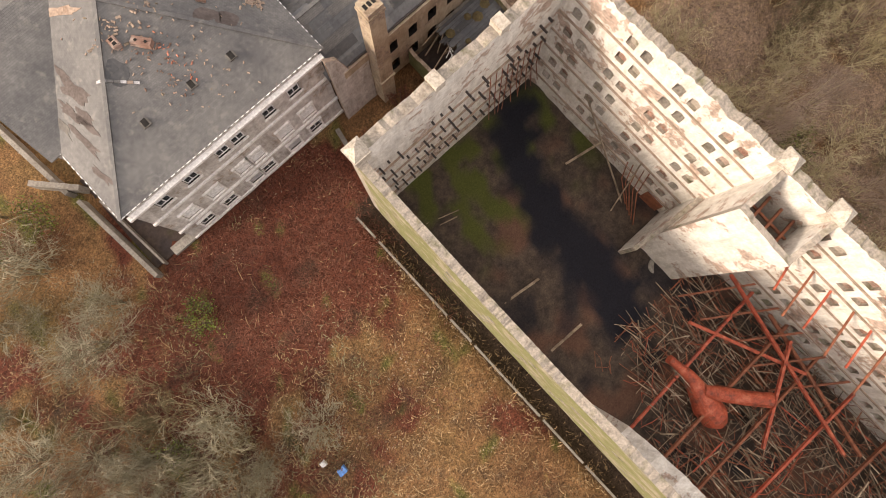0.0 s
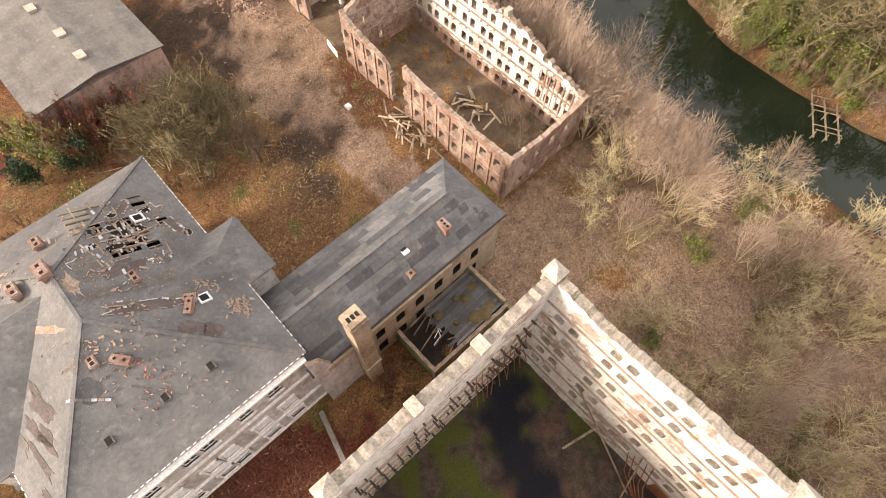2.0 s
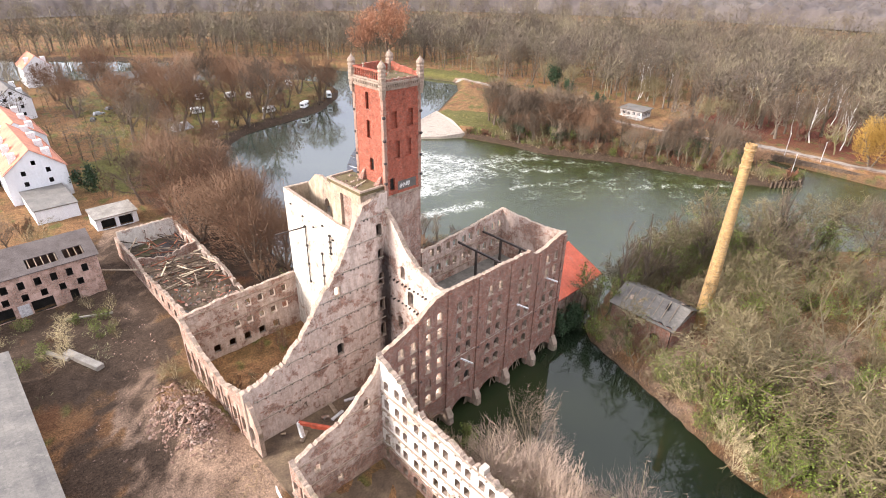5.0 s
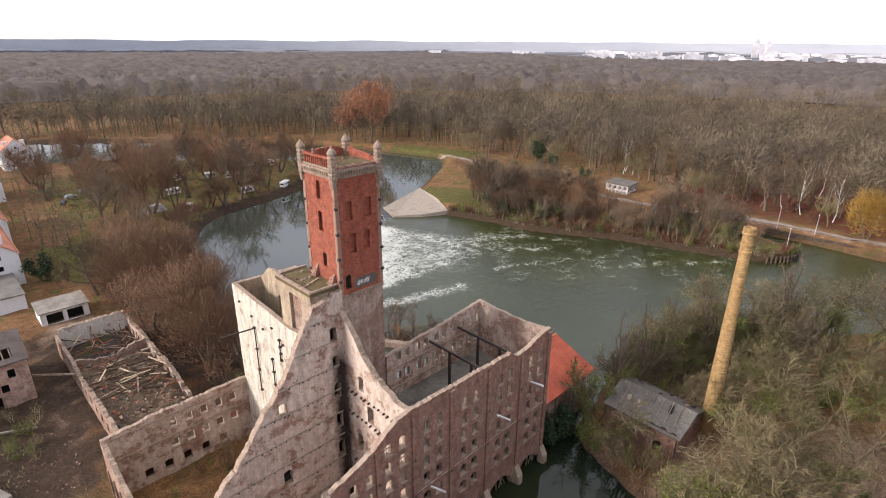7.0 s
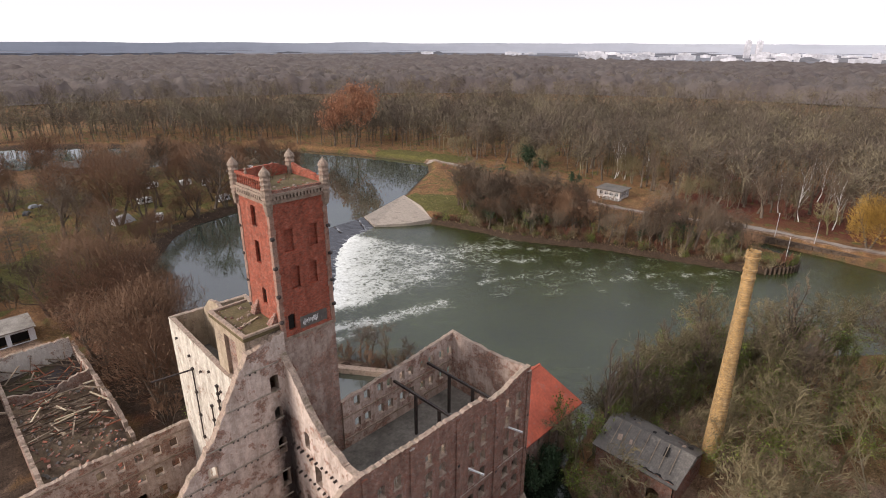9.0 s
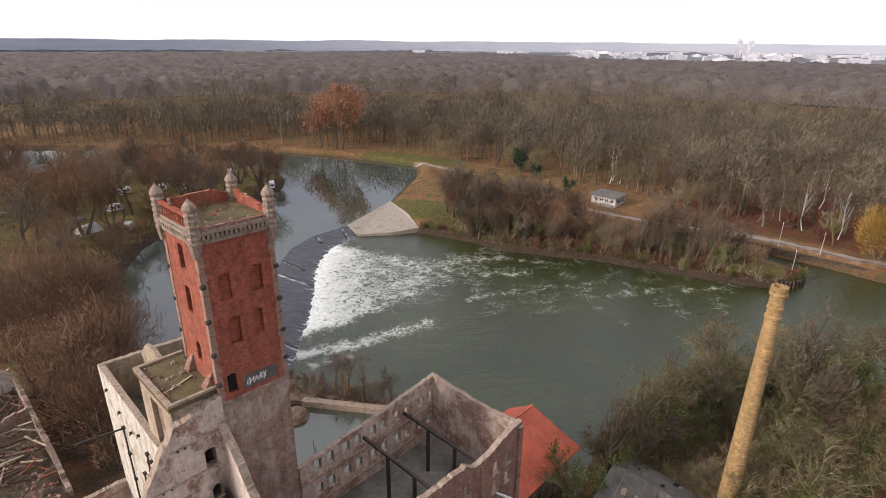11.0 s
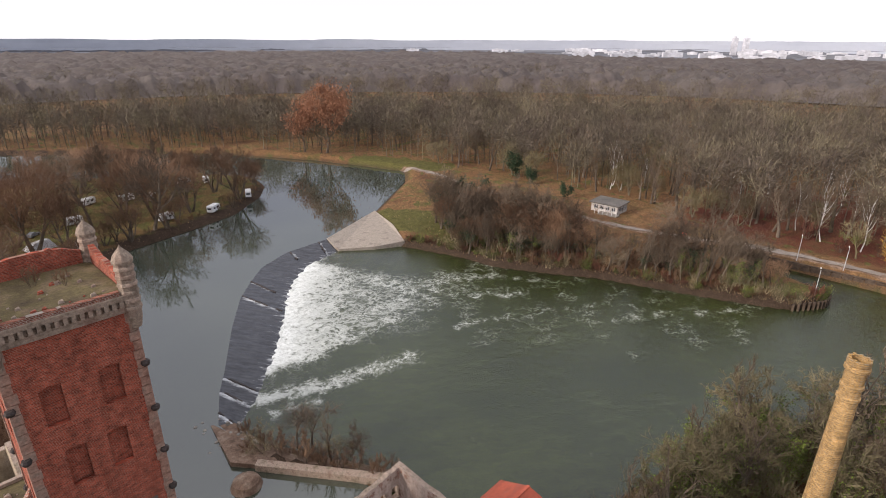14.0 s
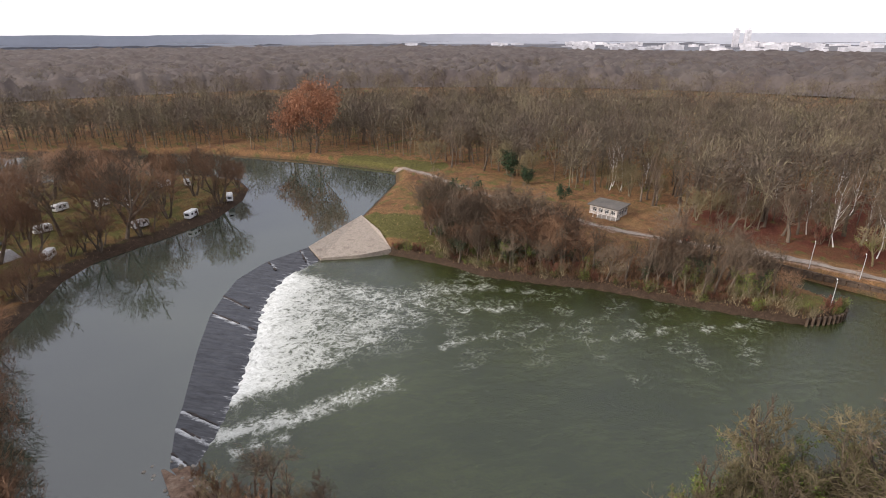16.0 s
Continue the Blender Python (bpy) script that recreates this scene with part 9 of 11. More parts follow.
def caravan(x, y, turn, label):
    c, sn = math.cos(turn), math.sin(turn)
    t = thing("caravan", x, y, 0.8, label, "caravan", "camp caravans")

    def rot(s):
        s.v = [(x + c * a - sn * b, y + sn * a + c * b, z + 0.8) for a, b, z in s.v]
        return s

    b = Shape().box(-2.4, 2.4, -1.05, 1.05, 0.45, 2.35)
    b.hexa([(-2.4, -1.05, 2.35), (2.4, -1.05, 2.35), (2.4, 1.05, 2.35), (-2.4, 1.05, 2.35), (-2.1, -0.95, 2.6), (2.1, -0.95, 2.6), (2.1, 0.95, 2.6), (-2.1, 0.95, 2.6)])
    part("body", rot(b), "white", t)
    for a in (-1.4, 0.4):
        part("window", rot(Shape().box(a, a + 1.0, -1.07, -1.05, 1.3, 1.95)), "glass", t)
    part("window", rot(Shape().box(-2.42, -2.4, -0.7, 0.7, 1.3, 1.95)), "glass", t)
    for e in (-1.06, 0.86):
        part("wheel", rot(Shape().tube([(0, e, 0.3), (0, e + 0.2, 0.3)], [0.33, 0.33], 12)), "darkiron", t)
    part("drawbar", rot(Shape().beam((2.4, 0, 0.5), (3.5, 0, 0.45), 0.12)), "darkiron", t)


for x, y, a, lb in ((137.5, 221.5, 0.6, "white caravan standing near the pond bank"), (122.2, 223.2, 0.2, "pale caravan under bare trees"), (95.8, 214.2, 1.0, "white caravan on the camp meadow"),
                    (146.8, 268.0, 0.3, "long white caravan under bare trees"), (154, 263.5, 1.3, "pale caravan by the camp track"), (121.5, 257.5, 0.2, "white caravan with an awning frame"),
                    (128, 252, 0.9, "pale grey caravan on grass"), (155.6, 231.0, 1.1, "small white caravan at the water's edge"), (110, 262, 0.5, "white caravan among trees"), (100, 240, 0.1, "white caravan on the camp meadow")):
    caravan(x, y, a, lb)


def car(x, y, turn, label):
    c, sn = math.cos(turn), math.sin(turn)
    t = thing("car", x, y, 0, label, "car", "parked cars")

    def rot(s):
        s.v = [(x + c * a - sn * b, y + sn * a + c * b, z + 0.8) for a, b, z in s.v]
        return s

    b = Shape().hexa([(-2.1, -0.85, 0.3), (2.1, -0.85, 0.3), (2.1, 0.85, 0.3), (-2.1, 0.85, 0.3), (-2.15, -0.85, 0.85), (2.1, -0.8, 0.8), (2.1, 0.8, 0.8), (-2.15, 0.85, 0.85)])
    b.hexa([(-1.9, -0.82, 0.85), (1.0, -0.82, 0.82), (1.0, 0.82, 0.82), (-1.9, 0.82, 0.85), (-1.5, -0.68, 1.4), (0.3, -0.68, 1.42), (0.3, 0.68, 1.42), (-1.5, 0.68, 1.4)])
    part("body", rot(b), "carpaint", t)
    part("windscreen", rot(Shape().face([(0.98, -0.7, 0.86), (0.98, 0.7, 0.86), (0.36, 0.6, 1.38), (0.36, -0.6, 1.38)])), "glass", t)
    for u in (-1.3, 1.3):
        for e in (-0.87, 0.69):
            part("wheel", rot(Shape().tube([(u, e, 0.31), (u, e + 0.18, 0.31)], [0.31, 0.31], 12)), "darkiron", t)


for x, y, a, lb in ((70, 262, 0.2, "grey car parked by the camp lane"), (76, 268, 0.3, "pale car parked by the camp lane"), (66, 254, 1.2, "dark car parked under trees"), (88, 236, 0.8, "silver car parked on grass")):
    car(x, y, a, lb)
t = thing("camp_barn", 98, 318, 0.8, "long grey camp barn with a low roof", "barn")
part("wall", Shape().box(88, 108, 312, 322, 0.3, 4.0), "plaster_grey", t)
part("roof", roof_hip(87.4, 108.6, 311.4, 322.6, 4.0, 6.4, hip=False), "darkroof", t)
tarp = Shape().hexa([(84, 219, 0.7), (91, 221, 0.7), (90, 227, 0.7), (83, 225, 0.7), (85.5, 221, 3.0), (89.4, 222.4, 3.2), (88.8, 225, 2.8), (84.8, 223.8, 2.6)])
solid("tarpaulin", tarp, "grey", "pale tarpaulin-covered boat stack on the camp", "tarpaulin")

# ---- trees ----
def ribbon(s, p, q, w, bend):
    """A thin twig: two crossed slivers would be too many, one flat sliver in a turned plane is enough."""
    m = (p + q) / 2 + bend
    d = (q - p).cross(Vector((0.3, 0.5, 0.8)) if abs((q - p).normalized().z) > 0.9 else Vector((0, 0, 1)))
    d = d.normalized() * w / 2 if d.length > 1e-4 else Vector((w / 2, 0, 0))
    k = len(s.v)
    s.v += [tuple(p - d), tuple(p + d), tuple(m + d * 0.8), tuple(m - d * 0.8), tuple(q)]
    s.f += [(k, k + 1, k + 2, k + 3), (k + 3, k + 2, k + 4)]
    s.m += [0, 0]


def sliver(s, p, q, w):
    """The finest twigs: one triangle each."""
    d = (q - p).cross(Vector((0.3, 0.5, 0.2)))
    d = d.normalized() * w / 2 if d.length > 1e-4 else Vector((w / 2, 0, 0))
    k = len(s.v)
    s.v += [tuple(p - d), tuple(p + d), tuple(q)]
    s.f.append((k, k + 1, k + 2))
    s.m.append(0)


def grow(r, wood, twigs, p, d, length, rad, level, cfg):
    """One limb, and what springs from it."""
    n = 4 if level == 0 else 2
    pts, rads = [p.copy()], [rad]
    cur, dr = p.copy(), d.normalized()
    for i in range(n):
        dr = (dr + Vector((r.gauss(0, 1), r.gauss(0, 1), r.gauss(0, 0.6))) * cfg["wander"] + Vector((0, 0, cfg["lift"] if level else 0.1))).normalized()
        cur = cur + dr * (length / n)
        pts.append(cur.copy())
        rads.append(rad * (1 - (i + 1) / (n + 0.6)))
    if level < 2:
        wood.tube(pts, rads, cfg.get("sides", 6) if level == 0 else 3, caps=False)
    else:
        ribbon(twigs, pts[0], pts[-1], max(rad * 1.6, cfg["twig"]), (pts[1] - (pts[0] + pts[-1]) / 2))
    kids = cfg["kids"][level] if level < len(cfg["kids"]) else 0
    last = level >= len(cfg["kids"]) - 1
    for k in range(kids):
        f = cfg["bare"] + (1 - cfg["bare"]) * (k + r.random()) / kids if level == 0 else 0.25 + 0.75 * (k + r.random()) / kids
        f = min(f, 0.999)
        i = min(int(f * n), n - 1)
        a = pts[i].lerp(pts[i + 1], f * n - i)
        ax = (pts[i + 1] - pts[i]).normalized()
        side = ax.cross(Vector((r.gauss(0, 1), r.gauss(0, 1), r.gauss(0, 1)))).normalized()
        spread = r.uniform(*cfg["spread"])
        nd = ax * math.cos(spread) + side * math.sin(spread)
        ln = length * r.uniform(*cfg["shrink"]) * (1.1 - 0.45 * f if level == 0 else 1)
        if last:
            q = a + (nd + Vector((0, 0, cfg["droop"]))).normalized() * ln
            sliver(twigs, a, q, cfg["twig"])
            for j in range(cfg["fine"]):
                u = a.lerp(q, r.uniform(0.2, 0.98))
                sliver(twigs, u, u + (nd * 0.6 + Vector((r.gauss(0, 0.6), r.gauss(0, 0.6), r.gauss(0, 0.6) + cfg["droop"]))).normalized() * ln * r.uniform(0.35, 0.75), cfg["twig"] * 0.8)
        else:
            grow(r, wood, twigs, a, nd, ln, max(rads[i] * 0.55, 0.02), level + 1, cfg)


def dome(s, r, h, rx, cz, rz, n, w, ln):
    """Fine outer twigs that round a crown off: dense at its shell, pointing out and up."""
    lumps = [(Vector((r.gauss(0, 1), r.gauss(0, 1), r.gauss(0.2, 0.7))).normalized(), r.uniform(0.75, 1.1)) for k in range(9)]
    for k in range(n):
        u = Vector((r.gauss(0, 1), r.gauss(0, 1), r.gauss(0.25, 0.9))).normalized()
        g = max(e - 0.55 * (1 - u.dot(a)) for a, e in lumps)
        d = (0.22 + 0.78 * r.random() ** 0.75) * min(1.05, max(0.55, g + 0.1))
        p = Vector((u.x * rx * d * h, u.y * rx * d * h, (cz + u.z * rz * d) * h))
        if p.z < 0.12 * h:
            continue
        q = p + (u * 0.5 + Vector((r.gauss(0, 0.45), r.gauss(0, 0.45), 0.6 + r.gauss(0, 0.3)))).normalized() * r.uniform(*ln)
        sliver(s, p, q, w * r.uniform(0.7, 1.2))


def leaves(s, r, centres, n, size, spread):
    """Small turned leaf plates in clumps round the given centres."""
    for k in range(n):
        c = r.choice(centres)
        p = Vector(c) + Vector((r.gauss(0, spread), r.gauss(0, spread), r.gauss(0, spread * 0.8)))
        a = Vector((r.gauss(0, 1), r.gauss(0, 1), r.gauss(0, 1))).normalized()
        b = a.cross(Vector((r.gauss(0, 1), r.gauss(0, 1), r.gauss(0, 1)))).normalized()
        z = size * r.uniform(0.6, 1.4)
        i = len(s.v)
        s.v += [tuple(p - a * z), tuple(p + b * z * 0.6), tuple(p + a * z), tuple(p - b * z * 0.6)]
        s.f.append((i, i + 1, i + 2, i + 3))
        s.m.append(0)


def tree(seed, h, cfg, name, label, bark="bark", twig="twig", stems=1, girth=0.028, leaf=None, crown=None):
    """A bare winter tree at the origin: trunk with limbs, and a crown of twigs; leaf: (material, count, size, spread, lowest, highest)."""
    r = random.Random(seed)
    t = thing(name, 0, 0, 0, label, "tree" if "shrub" not in name else "shrub")
    wood, twigs = Shape(), Shape()
    for k in range(stems):
        a = 6.28 * k / stems + r.random()
        out = 0.0 if stems == 1 else r.uniform(0.25, 0.6)
        b = Vector((math.cos(a) * 0.25 * (stems > 1), math.sin(a) * 0.25 * (stems > 1), -0.3))
        grow(r, wood, twigs, b, Vector((math.cos(a) * out, math.sin(a) * out, 1)), h * r.uniform(0.75, 1.0) * (0.95 if stems == 1 else 0.85), h * girth / (1 if stems == 1 else 1.5), 0, cfg)
    if crown:
        dome(twigs, r, h, *crown)
    part("trunk", wood, bark, t)
    part("crown", twigs, twig, t)
    if leaf:
        m, n, size, spread, lo, hi = leaf
        cs = [v for v in wood.v + twigs.v[::3] if lo * h < v[2] < hi * h]
        lf = Shape()
        leaves(lf, r, cs, n, size, spread)
        part("ivy" if m == "ivy" else "leaves", lf, m, t, "green ivy" if m == "ivy" else "")
    return t


OAK = dict(kids=(9, 6, 5), bare=0.25, wander=0.15, lift=0.12, spread=(0.5, 1.15), shrink=(0.40, 0.62), twig=0.11, fine=3, droop=0.12)
SLIM = dict(kids=(11, 5, 4), bare=0.28, wander=0.10, lift=0.30, spread=(0.4, 0.85), shrink=(0.28, 0.46), twig=0.10, fine=3, droop=0.2)
WILLOW = dict(kids=(5, 5, 4), bare=0.3, wander=0.12, lift=0.15, spread=(0.35, 0.8), shrink=(0.40, 0.58), twig=0.10, fine=3, droop=-0.05)
SHRUB = dict(kids=(7, 5), bare=0.2, wander=0.10, lift=0.22, spread=(0.25, 0.65), shrink=(0.35, 0.6), twig=0.07, fine=6, droop=0.25)
BROOM = dict(kids=(5, 4), bare=0.45, wander=0.05, lift=0.25, spread=(0.2, 0.5), shrink=(0.22, 0.42), twig=0.05, fine=4, droop=0.35, sides=4)
THORN = dict(kids=(5, 5, 4), bare=0.15, wander=0.16, lift=0.10, spread=(0.5, 1.1), shrink=(0.4, 0.62), twig=0.05, fine=2, droop=0.05, sides=4)
POLE = dict(kids=(9, 5, 4), bare=0.22, wander=0.09, lift=0.30, spread=(0.45, 0.95), shrink=(0.26, 0.42), twig=0.075, fine=2, droop=0.2)
PARK = (0, 0, -60)
KINDS = {
    "oak": [tree(31 + k, 15, OAK, "tree", "bare spreading winter tree with grey-brown twigs", crown=(0.32, 0.62, 0.36, 800, 0.085, (0.7, 1.5))) for k in range(3)],
    "slim": [tree(41 + k, 16, SLIM, "tree", "slender bare winter tree") for k in range(2)],
    "willow": [tree(51 + k, 12, WILLOW, "willow_tree", "broad bare willow with orange-brown twigs", "bark", "orangetwig", 3, 0.04, crown=(0.46, 0.62, 0.36, 1700, 0.075, (0.5, 1.4))) for k in range(3)],
    "pondwillow": [tree(57 + k, 12, WILLOW, "willow_tree", "broad rounded orange-brown bare willow by the pond", "bark", "orangetwig", 5, 0.034, crown=(0.55, 0.50, 0.48, 3200, 0.065, (0.5, 1.4))) for k in range(2)],
    "ivied": [tree(61 + k, 13, OAK, "ivied_tree", "bare lichened tree wrapped in green ivy", "lichentwig", "lichentwig", leaf=("ivy", 700, 0.12, 0.32, 0.02, 0.62)) for k in range(2)],
    "lichen": [tree(111 + k, 11, OAK, "lichened_tree", "spreading bare tree with yellow-green lichened twigs", "palebark", "lichentwig", 2, crown=(0.45, 0.56, 0.38, 800, 0.055, (0.5, 1.2))) for k in range(2)],
    "greybush": [tree(115 + k, 7.5, THORN, "thorn_shrub", "wide tangled grey-green lichened bush", "greytwig", "greytwig", 8, 0.014, crown=(0.55, 0.42, 0.36, 700, 0.04, (0.4, 1.0))) for k in range(2)],
    "pole": [tree(121 + k, 11, POLE, "thin_tree", "tall thin lichened tree with ivy round its stem", "palebark", "lichentwig", 2, 0.022, leaf=("ivy", (800, 350, 0)[k], 0.12, 0.28, 0.02, 0.7)) for k in range(3)],
    "ivydark": [tree(65 + k, 14, OAK, "tree", "bare brown tree wrapped in dark ivy", leaf=("evergreen", 500, 0.2, 0.3, 0.02, 0.55)) for k in range(1)],
    "birch": [tree(71, 15, SLIM, "birch_tree", "white-stemmed bare birch tree", "birch", "twig", girth=0.010)],
    "broom": [tree(81 + k, 9.5, BROOM, "willow_shrub", "tall tan bare willow shrub with upright stems", "palestem", "tantwig", 8, 0.010, crown=(0.34, 0.58, 0.42, 1500, 0.042, (0.5, 1.3))) for k in range(3)],
    "shrub": [tree(91 + k, 4.2, SHRUB, "shrub", "bare brown twiggy riverside shrub", "bark", "orangetwig", 4, 0.016) for k in range(2)],
    "thorn": [tree(95 + k, 6.0, THORN, "thorn_shrub", "tangled pale bare thorn shrub", "palestem", "lichentwig", 5, 0.016) for k in range(2)],
    "palethorn": [tree(93 + k, 7.0, THORN, "thorn_shrub", "tangled straw-coloured thorn shrub with long stems", "palestem", "strawtwig", 7, 0.012) for k in range(2)],
    "ivyshrub": [tree(97 + k, 4.5, SHRUB, "ivy_shrub", "shrub overgrown with green ivy", "bark", "twig", 5, 0.016, ("ivy", 950, 0.11, 0.42, 0.05, 0.95)) for k in range(2)],
    "dark": [tree(101, 6, SHRUB, "evergreen_tree", "dark green dense evergreen tree", "bark", "evergreen", 3, 0.02, ("evergreen", 1500, 0.2, 0.5, 0.05, 0.98))],
    "redshrub": [tree(103, 5.0, SHRUB, "red_shrub", "dense red-brown bare shrub", "bark", "redbramble", 8, 0.016)],
}
for kind in KINDS.values():
    for ob in kind:
        ob["spare"] = 1
rt = random.Random(77)
ROOT_Z = {}


def plant(kind, x, y, size=1.0, z=None):
    ob = rt.choice(KINDS[kind])
    if z is None:
        z = float(ground_height(np.array([x]), np.array([y]))[0])
    s = size * rt.uniform(0.85, 1.15)
    m = pose(x, y, z - 0.1, rt.uniform(-4, 4), rt.uniform(-4, 4), rt.uniform(0, 360)) @ Matrix.Diagonal((s, s, s * rt.uniform(0.9, 1.1), 1))
    if ob.get("spare"):
        del ob["spare"]
        ob.matrix_basis = m
        ob["group"] = "bare trees and shrubs"
        return ob
    c = copy_thing(ob, m)
    c.matrix_basis = m
    return c


HUTSIDE = [(91, 33), (100, 30), (109, 40), (108, 54), (98, 52)]
GLADE = [(184, 92), (206, 90), (218, 108), (216, 122), (196, 118)]


def strew(n, kinds, area, sizes, seed, gap=1.5, wet=False):
    """Plants scattered over an outline, clear of the water."""
    p = np.array(area)
    r = random.Random(seed)
    done, tries = [], 0
    while len(done) < n and tries < n * 30:
        tries += 1
        x, y = r.uniform(p[:, 0].min(), p[:, 0].max()), r.uniform(p[:, 1].min(), p[:, 1].max())
        X, Y = np.array([x]), np.array([y])
        if (95.5 < x < 108 and 37 < y < 53.5) or within(RAMP, X, Y)[0] > -2.5 or (sizes[1] > 0.9 and within(HUTSIDE, X, Y)[0] > 0) or (sizes[1] > 1.0 and within(GLADE, X, Y)[0] > 0):
            continue
        if within(area, X, Y)[0] < 0 or (not wet and max(within(RIVER, X, Y)[0], within(POOL, X, Y)[0]) > -0.6):
            continue
        if any((x - a) ** 2 + (y - b) ** 2 < gap * gap for a, b in done):
            continue
        done.append((x, y))
        plant(r.choice(kinds), x, y, r.uniform(*sizes))


# canal-side shrubs below the warehouse, and the slope by the malthouse
strew(32, ("broom", "broom", "broom", "thorn"), [(51.2, 8), (57, 10), (58.2, 44), (53, 52), (51.2, 24)], (0.7, 1.2), 1, 1.6)
strew(58, ("broom", "palethorn", "palethorn", "palethorn", "thorn"), [(36, -34), (66, -30), (68, 0), (55, 14), (50, 22), (42, 18), (36, 4)], (0.6, 1.1), 2, 2.2)
strew(18, ("palethorn", "shrub", "ivyshrub", "palethorn"), [(27, -40), (36, -40), (38, 10), (30, 10)], (0.5, 0.8), 3, 4)
strew(30, ("broom", "broom", "broom", "palethorn"), [(54, 12), (59.5, 14), (60.8, 26), (60.5, 40), (56, 46), (53.5, 30)], (0.95, 1.35), 101, 1.7, True)
for x, y, k, s in ((62.5, 46, "broom", 0.7), (66, 44, "broom", 1.0), (63, 40, "broom", 0.9), (60.5, 50, "ivyshrub", 0.8), (48, 4, "ivyshrub", 0.9), (39, -14, "ivyshrub", 1.0), (57, 3, "ivyshrub", 0.8)):
    plant(k, x, y, s, -1.6 if x > 60 else None)
# the wooded bank between canal and river
BANKWOOD = [(84, -60), (86, 5), (84.5, 18), (89, 34), (95, 50), (100, 55), (112, 57), (128, 54), (142, 47), (158, 33), (176, 17), (200, -18), (190, -60)]
strew(80, ("ivyshrub", "ivyshrub", "shrub", "thorn", "ivied", "ivied"), [(84, 5), (84.8, 18), (89, 33), (95, 50), (99, 54), (101, 44), (93, 26), (92, 0)], (0.75, 1.35), 4, 1.35)
strew(75, ("pole", "lichen", "pole", "ivyshrub", "pole", "oak"), BANKWOOD, (0.65, 1.05), 5, 3.2)
strew(80, ("pole", "pole", "ivied", "pole", "lichen"), [(98, 22), (106, 50), (120, 55), (142, 46), (160, 30), (178, 12), (150, 2), (100, 2)], (0.6, 0.95), 62, 2.8)
strew(70, ("thorn", "shrub", "thorn", "ivyshrub", "shrub"), BANKWOOD, (0.6, 1.0), 6, 2.4)
strew(40, ("pole", "pole", "pole", "lichen"), [(100, 53), (128, 56), (146, 48), (160, 34), (140, 40), (112, 50)], (0.6, 1.0), 61, 2.2)
strew(56, ("ivyshrub", "palethorn", "shrub", "pole"), [(81.8, -10), (82.0, 21), (87.6, 35.5), (93.4, 52.5), (98, 55.6), (100, 52), (91, 30), (86, 5)], (0.45, 0.8), 63, 1.3)
for x, y, k, s in ((97, 54, "ivied", 0.9), (99, 55.5, "pole", 1.1), (94, 52.5, "ivyshrub", 1.1)):
    plant(k, x, y, s)
plant("dark", 90.5, 56.6, 0.95, -2.0), plant("dark", 95, 57, 0.85, -2.0)
strew(46, ("pole", "pole", "slim", "pole", "ivied"), [(98, 54), (112, 56.5), (128, 53.5), (142, 46.5), (158, 33), (150, 34), (134, 45), (116, 50)], (0.85, 1.3), 102, 2.0)
strew(26, ("pole", "pole", "ivied"), [(100, 10), (112, 36), (124, 44), (140, 36), (136, 10), (112, -10)], (0.8, 1.15), 103, 3.4)
# by the villa and the street
for x, y, k, s in ((13.0, 57, "lichen", 0.85), (17.5, 52.5, "lichen", 0.75), (15, 61, "lichen", 0.8), (17, 56, "thorn", 1.6), (11, 54, "thorn", 1.4), (19, 59, "ivied", 0.55), (16, 64, "thorn", 1.3), (10.5, 66, "redshrub", 1.1), (13.2, 64.6, "redshrub", 0.9), (6, 66, "redshrub", 1.1),
                   (2, 64, "dark", 0.8), (-1, 58, "ivyshrub", 1.2), (-4, 66, "dark", 0.9), (5, 60, "redshrub", 0.8), (-8, 58, "shrub", 1.3), (19, 66, "ivyshrub", 0.7), (-12, 66, "oak", 0.6), (8, 53, "shrub", 1.0), (1, 53, "shrub", 1.2), (18, 50, "oak", 0.5), (12.4, 58, "lichen", 0.95), (9.0, 61.5, "lichen", 0.8), (12, 52.5, "lichen", 0.8), (16, 57.5, "lichen", 0.8), (19, 60.5, "thorn", 1.2), (8.5, 57, "thorn", 1.5),
                   (4.2, 67.6, "redshrub", 1.35), (6.5, 66.8, "redshrub", 1.25), (1.8, 67.4, "redshrub", 1.3), (8.6, 66.4, "redshrub", 1.1), (3.0, 64.4, "redshrub", 1.2), (12, 67, "broom", 0.5), (14.4, 66.6, "broom", 0.5), (10.6, 65.6, "broom", 0.55), (13, 63.5, "broom", 0.5), (-0.6, 67, "ivyshrub", 1.4), (-2, 71, "ivyshrub", 1.3)):
    plant(k, x, y, s)
strew(30, ("thorn", "greybush", "ivyshrub", "shrub"), [(-42, -14), (-16, -18), (-15, -4), (-17, 14), (-26, 22), (-42, 26)], (0.55, 0.95), 7, 3)
for x, y, k, s in ((-29, 4, "greybush", 0.95), (-32.5, 7.5, "greybush", 1.0), (-26.5, 1, "greybush", 1.1), (-36, 11, "greybush", 1.1), (-40, 14, "greybush", 1.2), (-33, 2, "greybush", 1.1), (-39, 20, "greybush", 0.6), (-31, 25.5, "greybush", 0.6), (-27.5, 29, "greybush", 1.3), (-35, 27, "greybush", 1.1),
                   (-24, 33, "ivyshrub", 1.0), (-27, 36, "ivied", 0.5), (-30, 33, "ivyshrub", 1.1), (-24, 21, "greybush", 0.9), (-28, 19, "greybush", 1.1), (-43, 9, "ivyshrub", 1.2), (-38, 3, "ivyshrub", 0.9), (-26, -4, "greybush", 0.8)):
    plant(k, x, y, s)
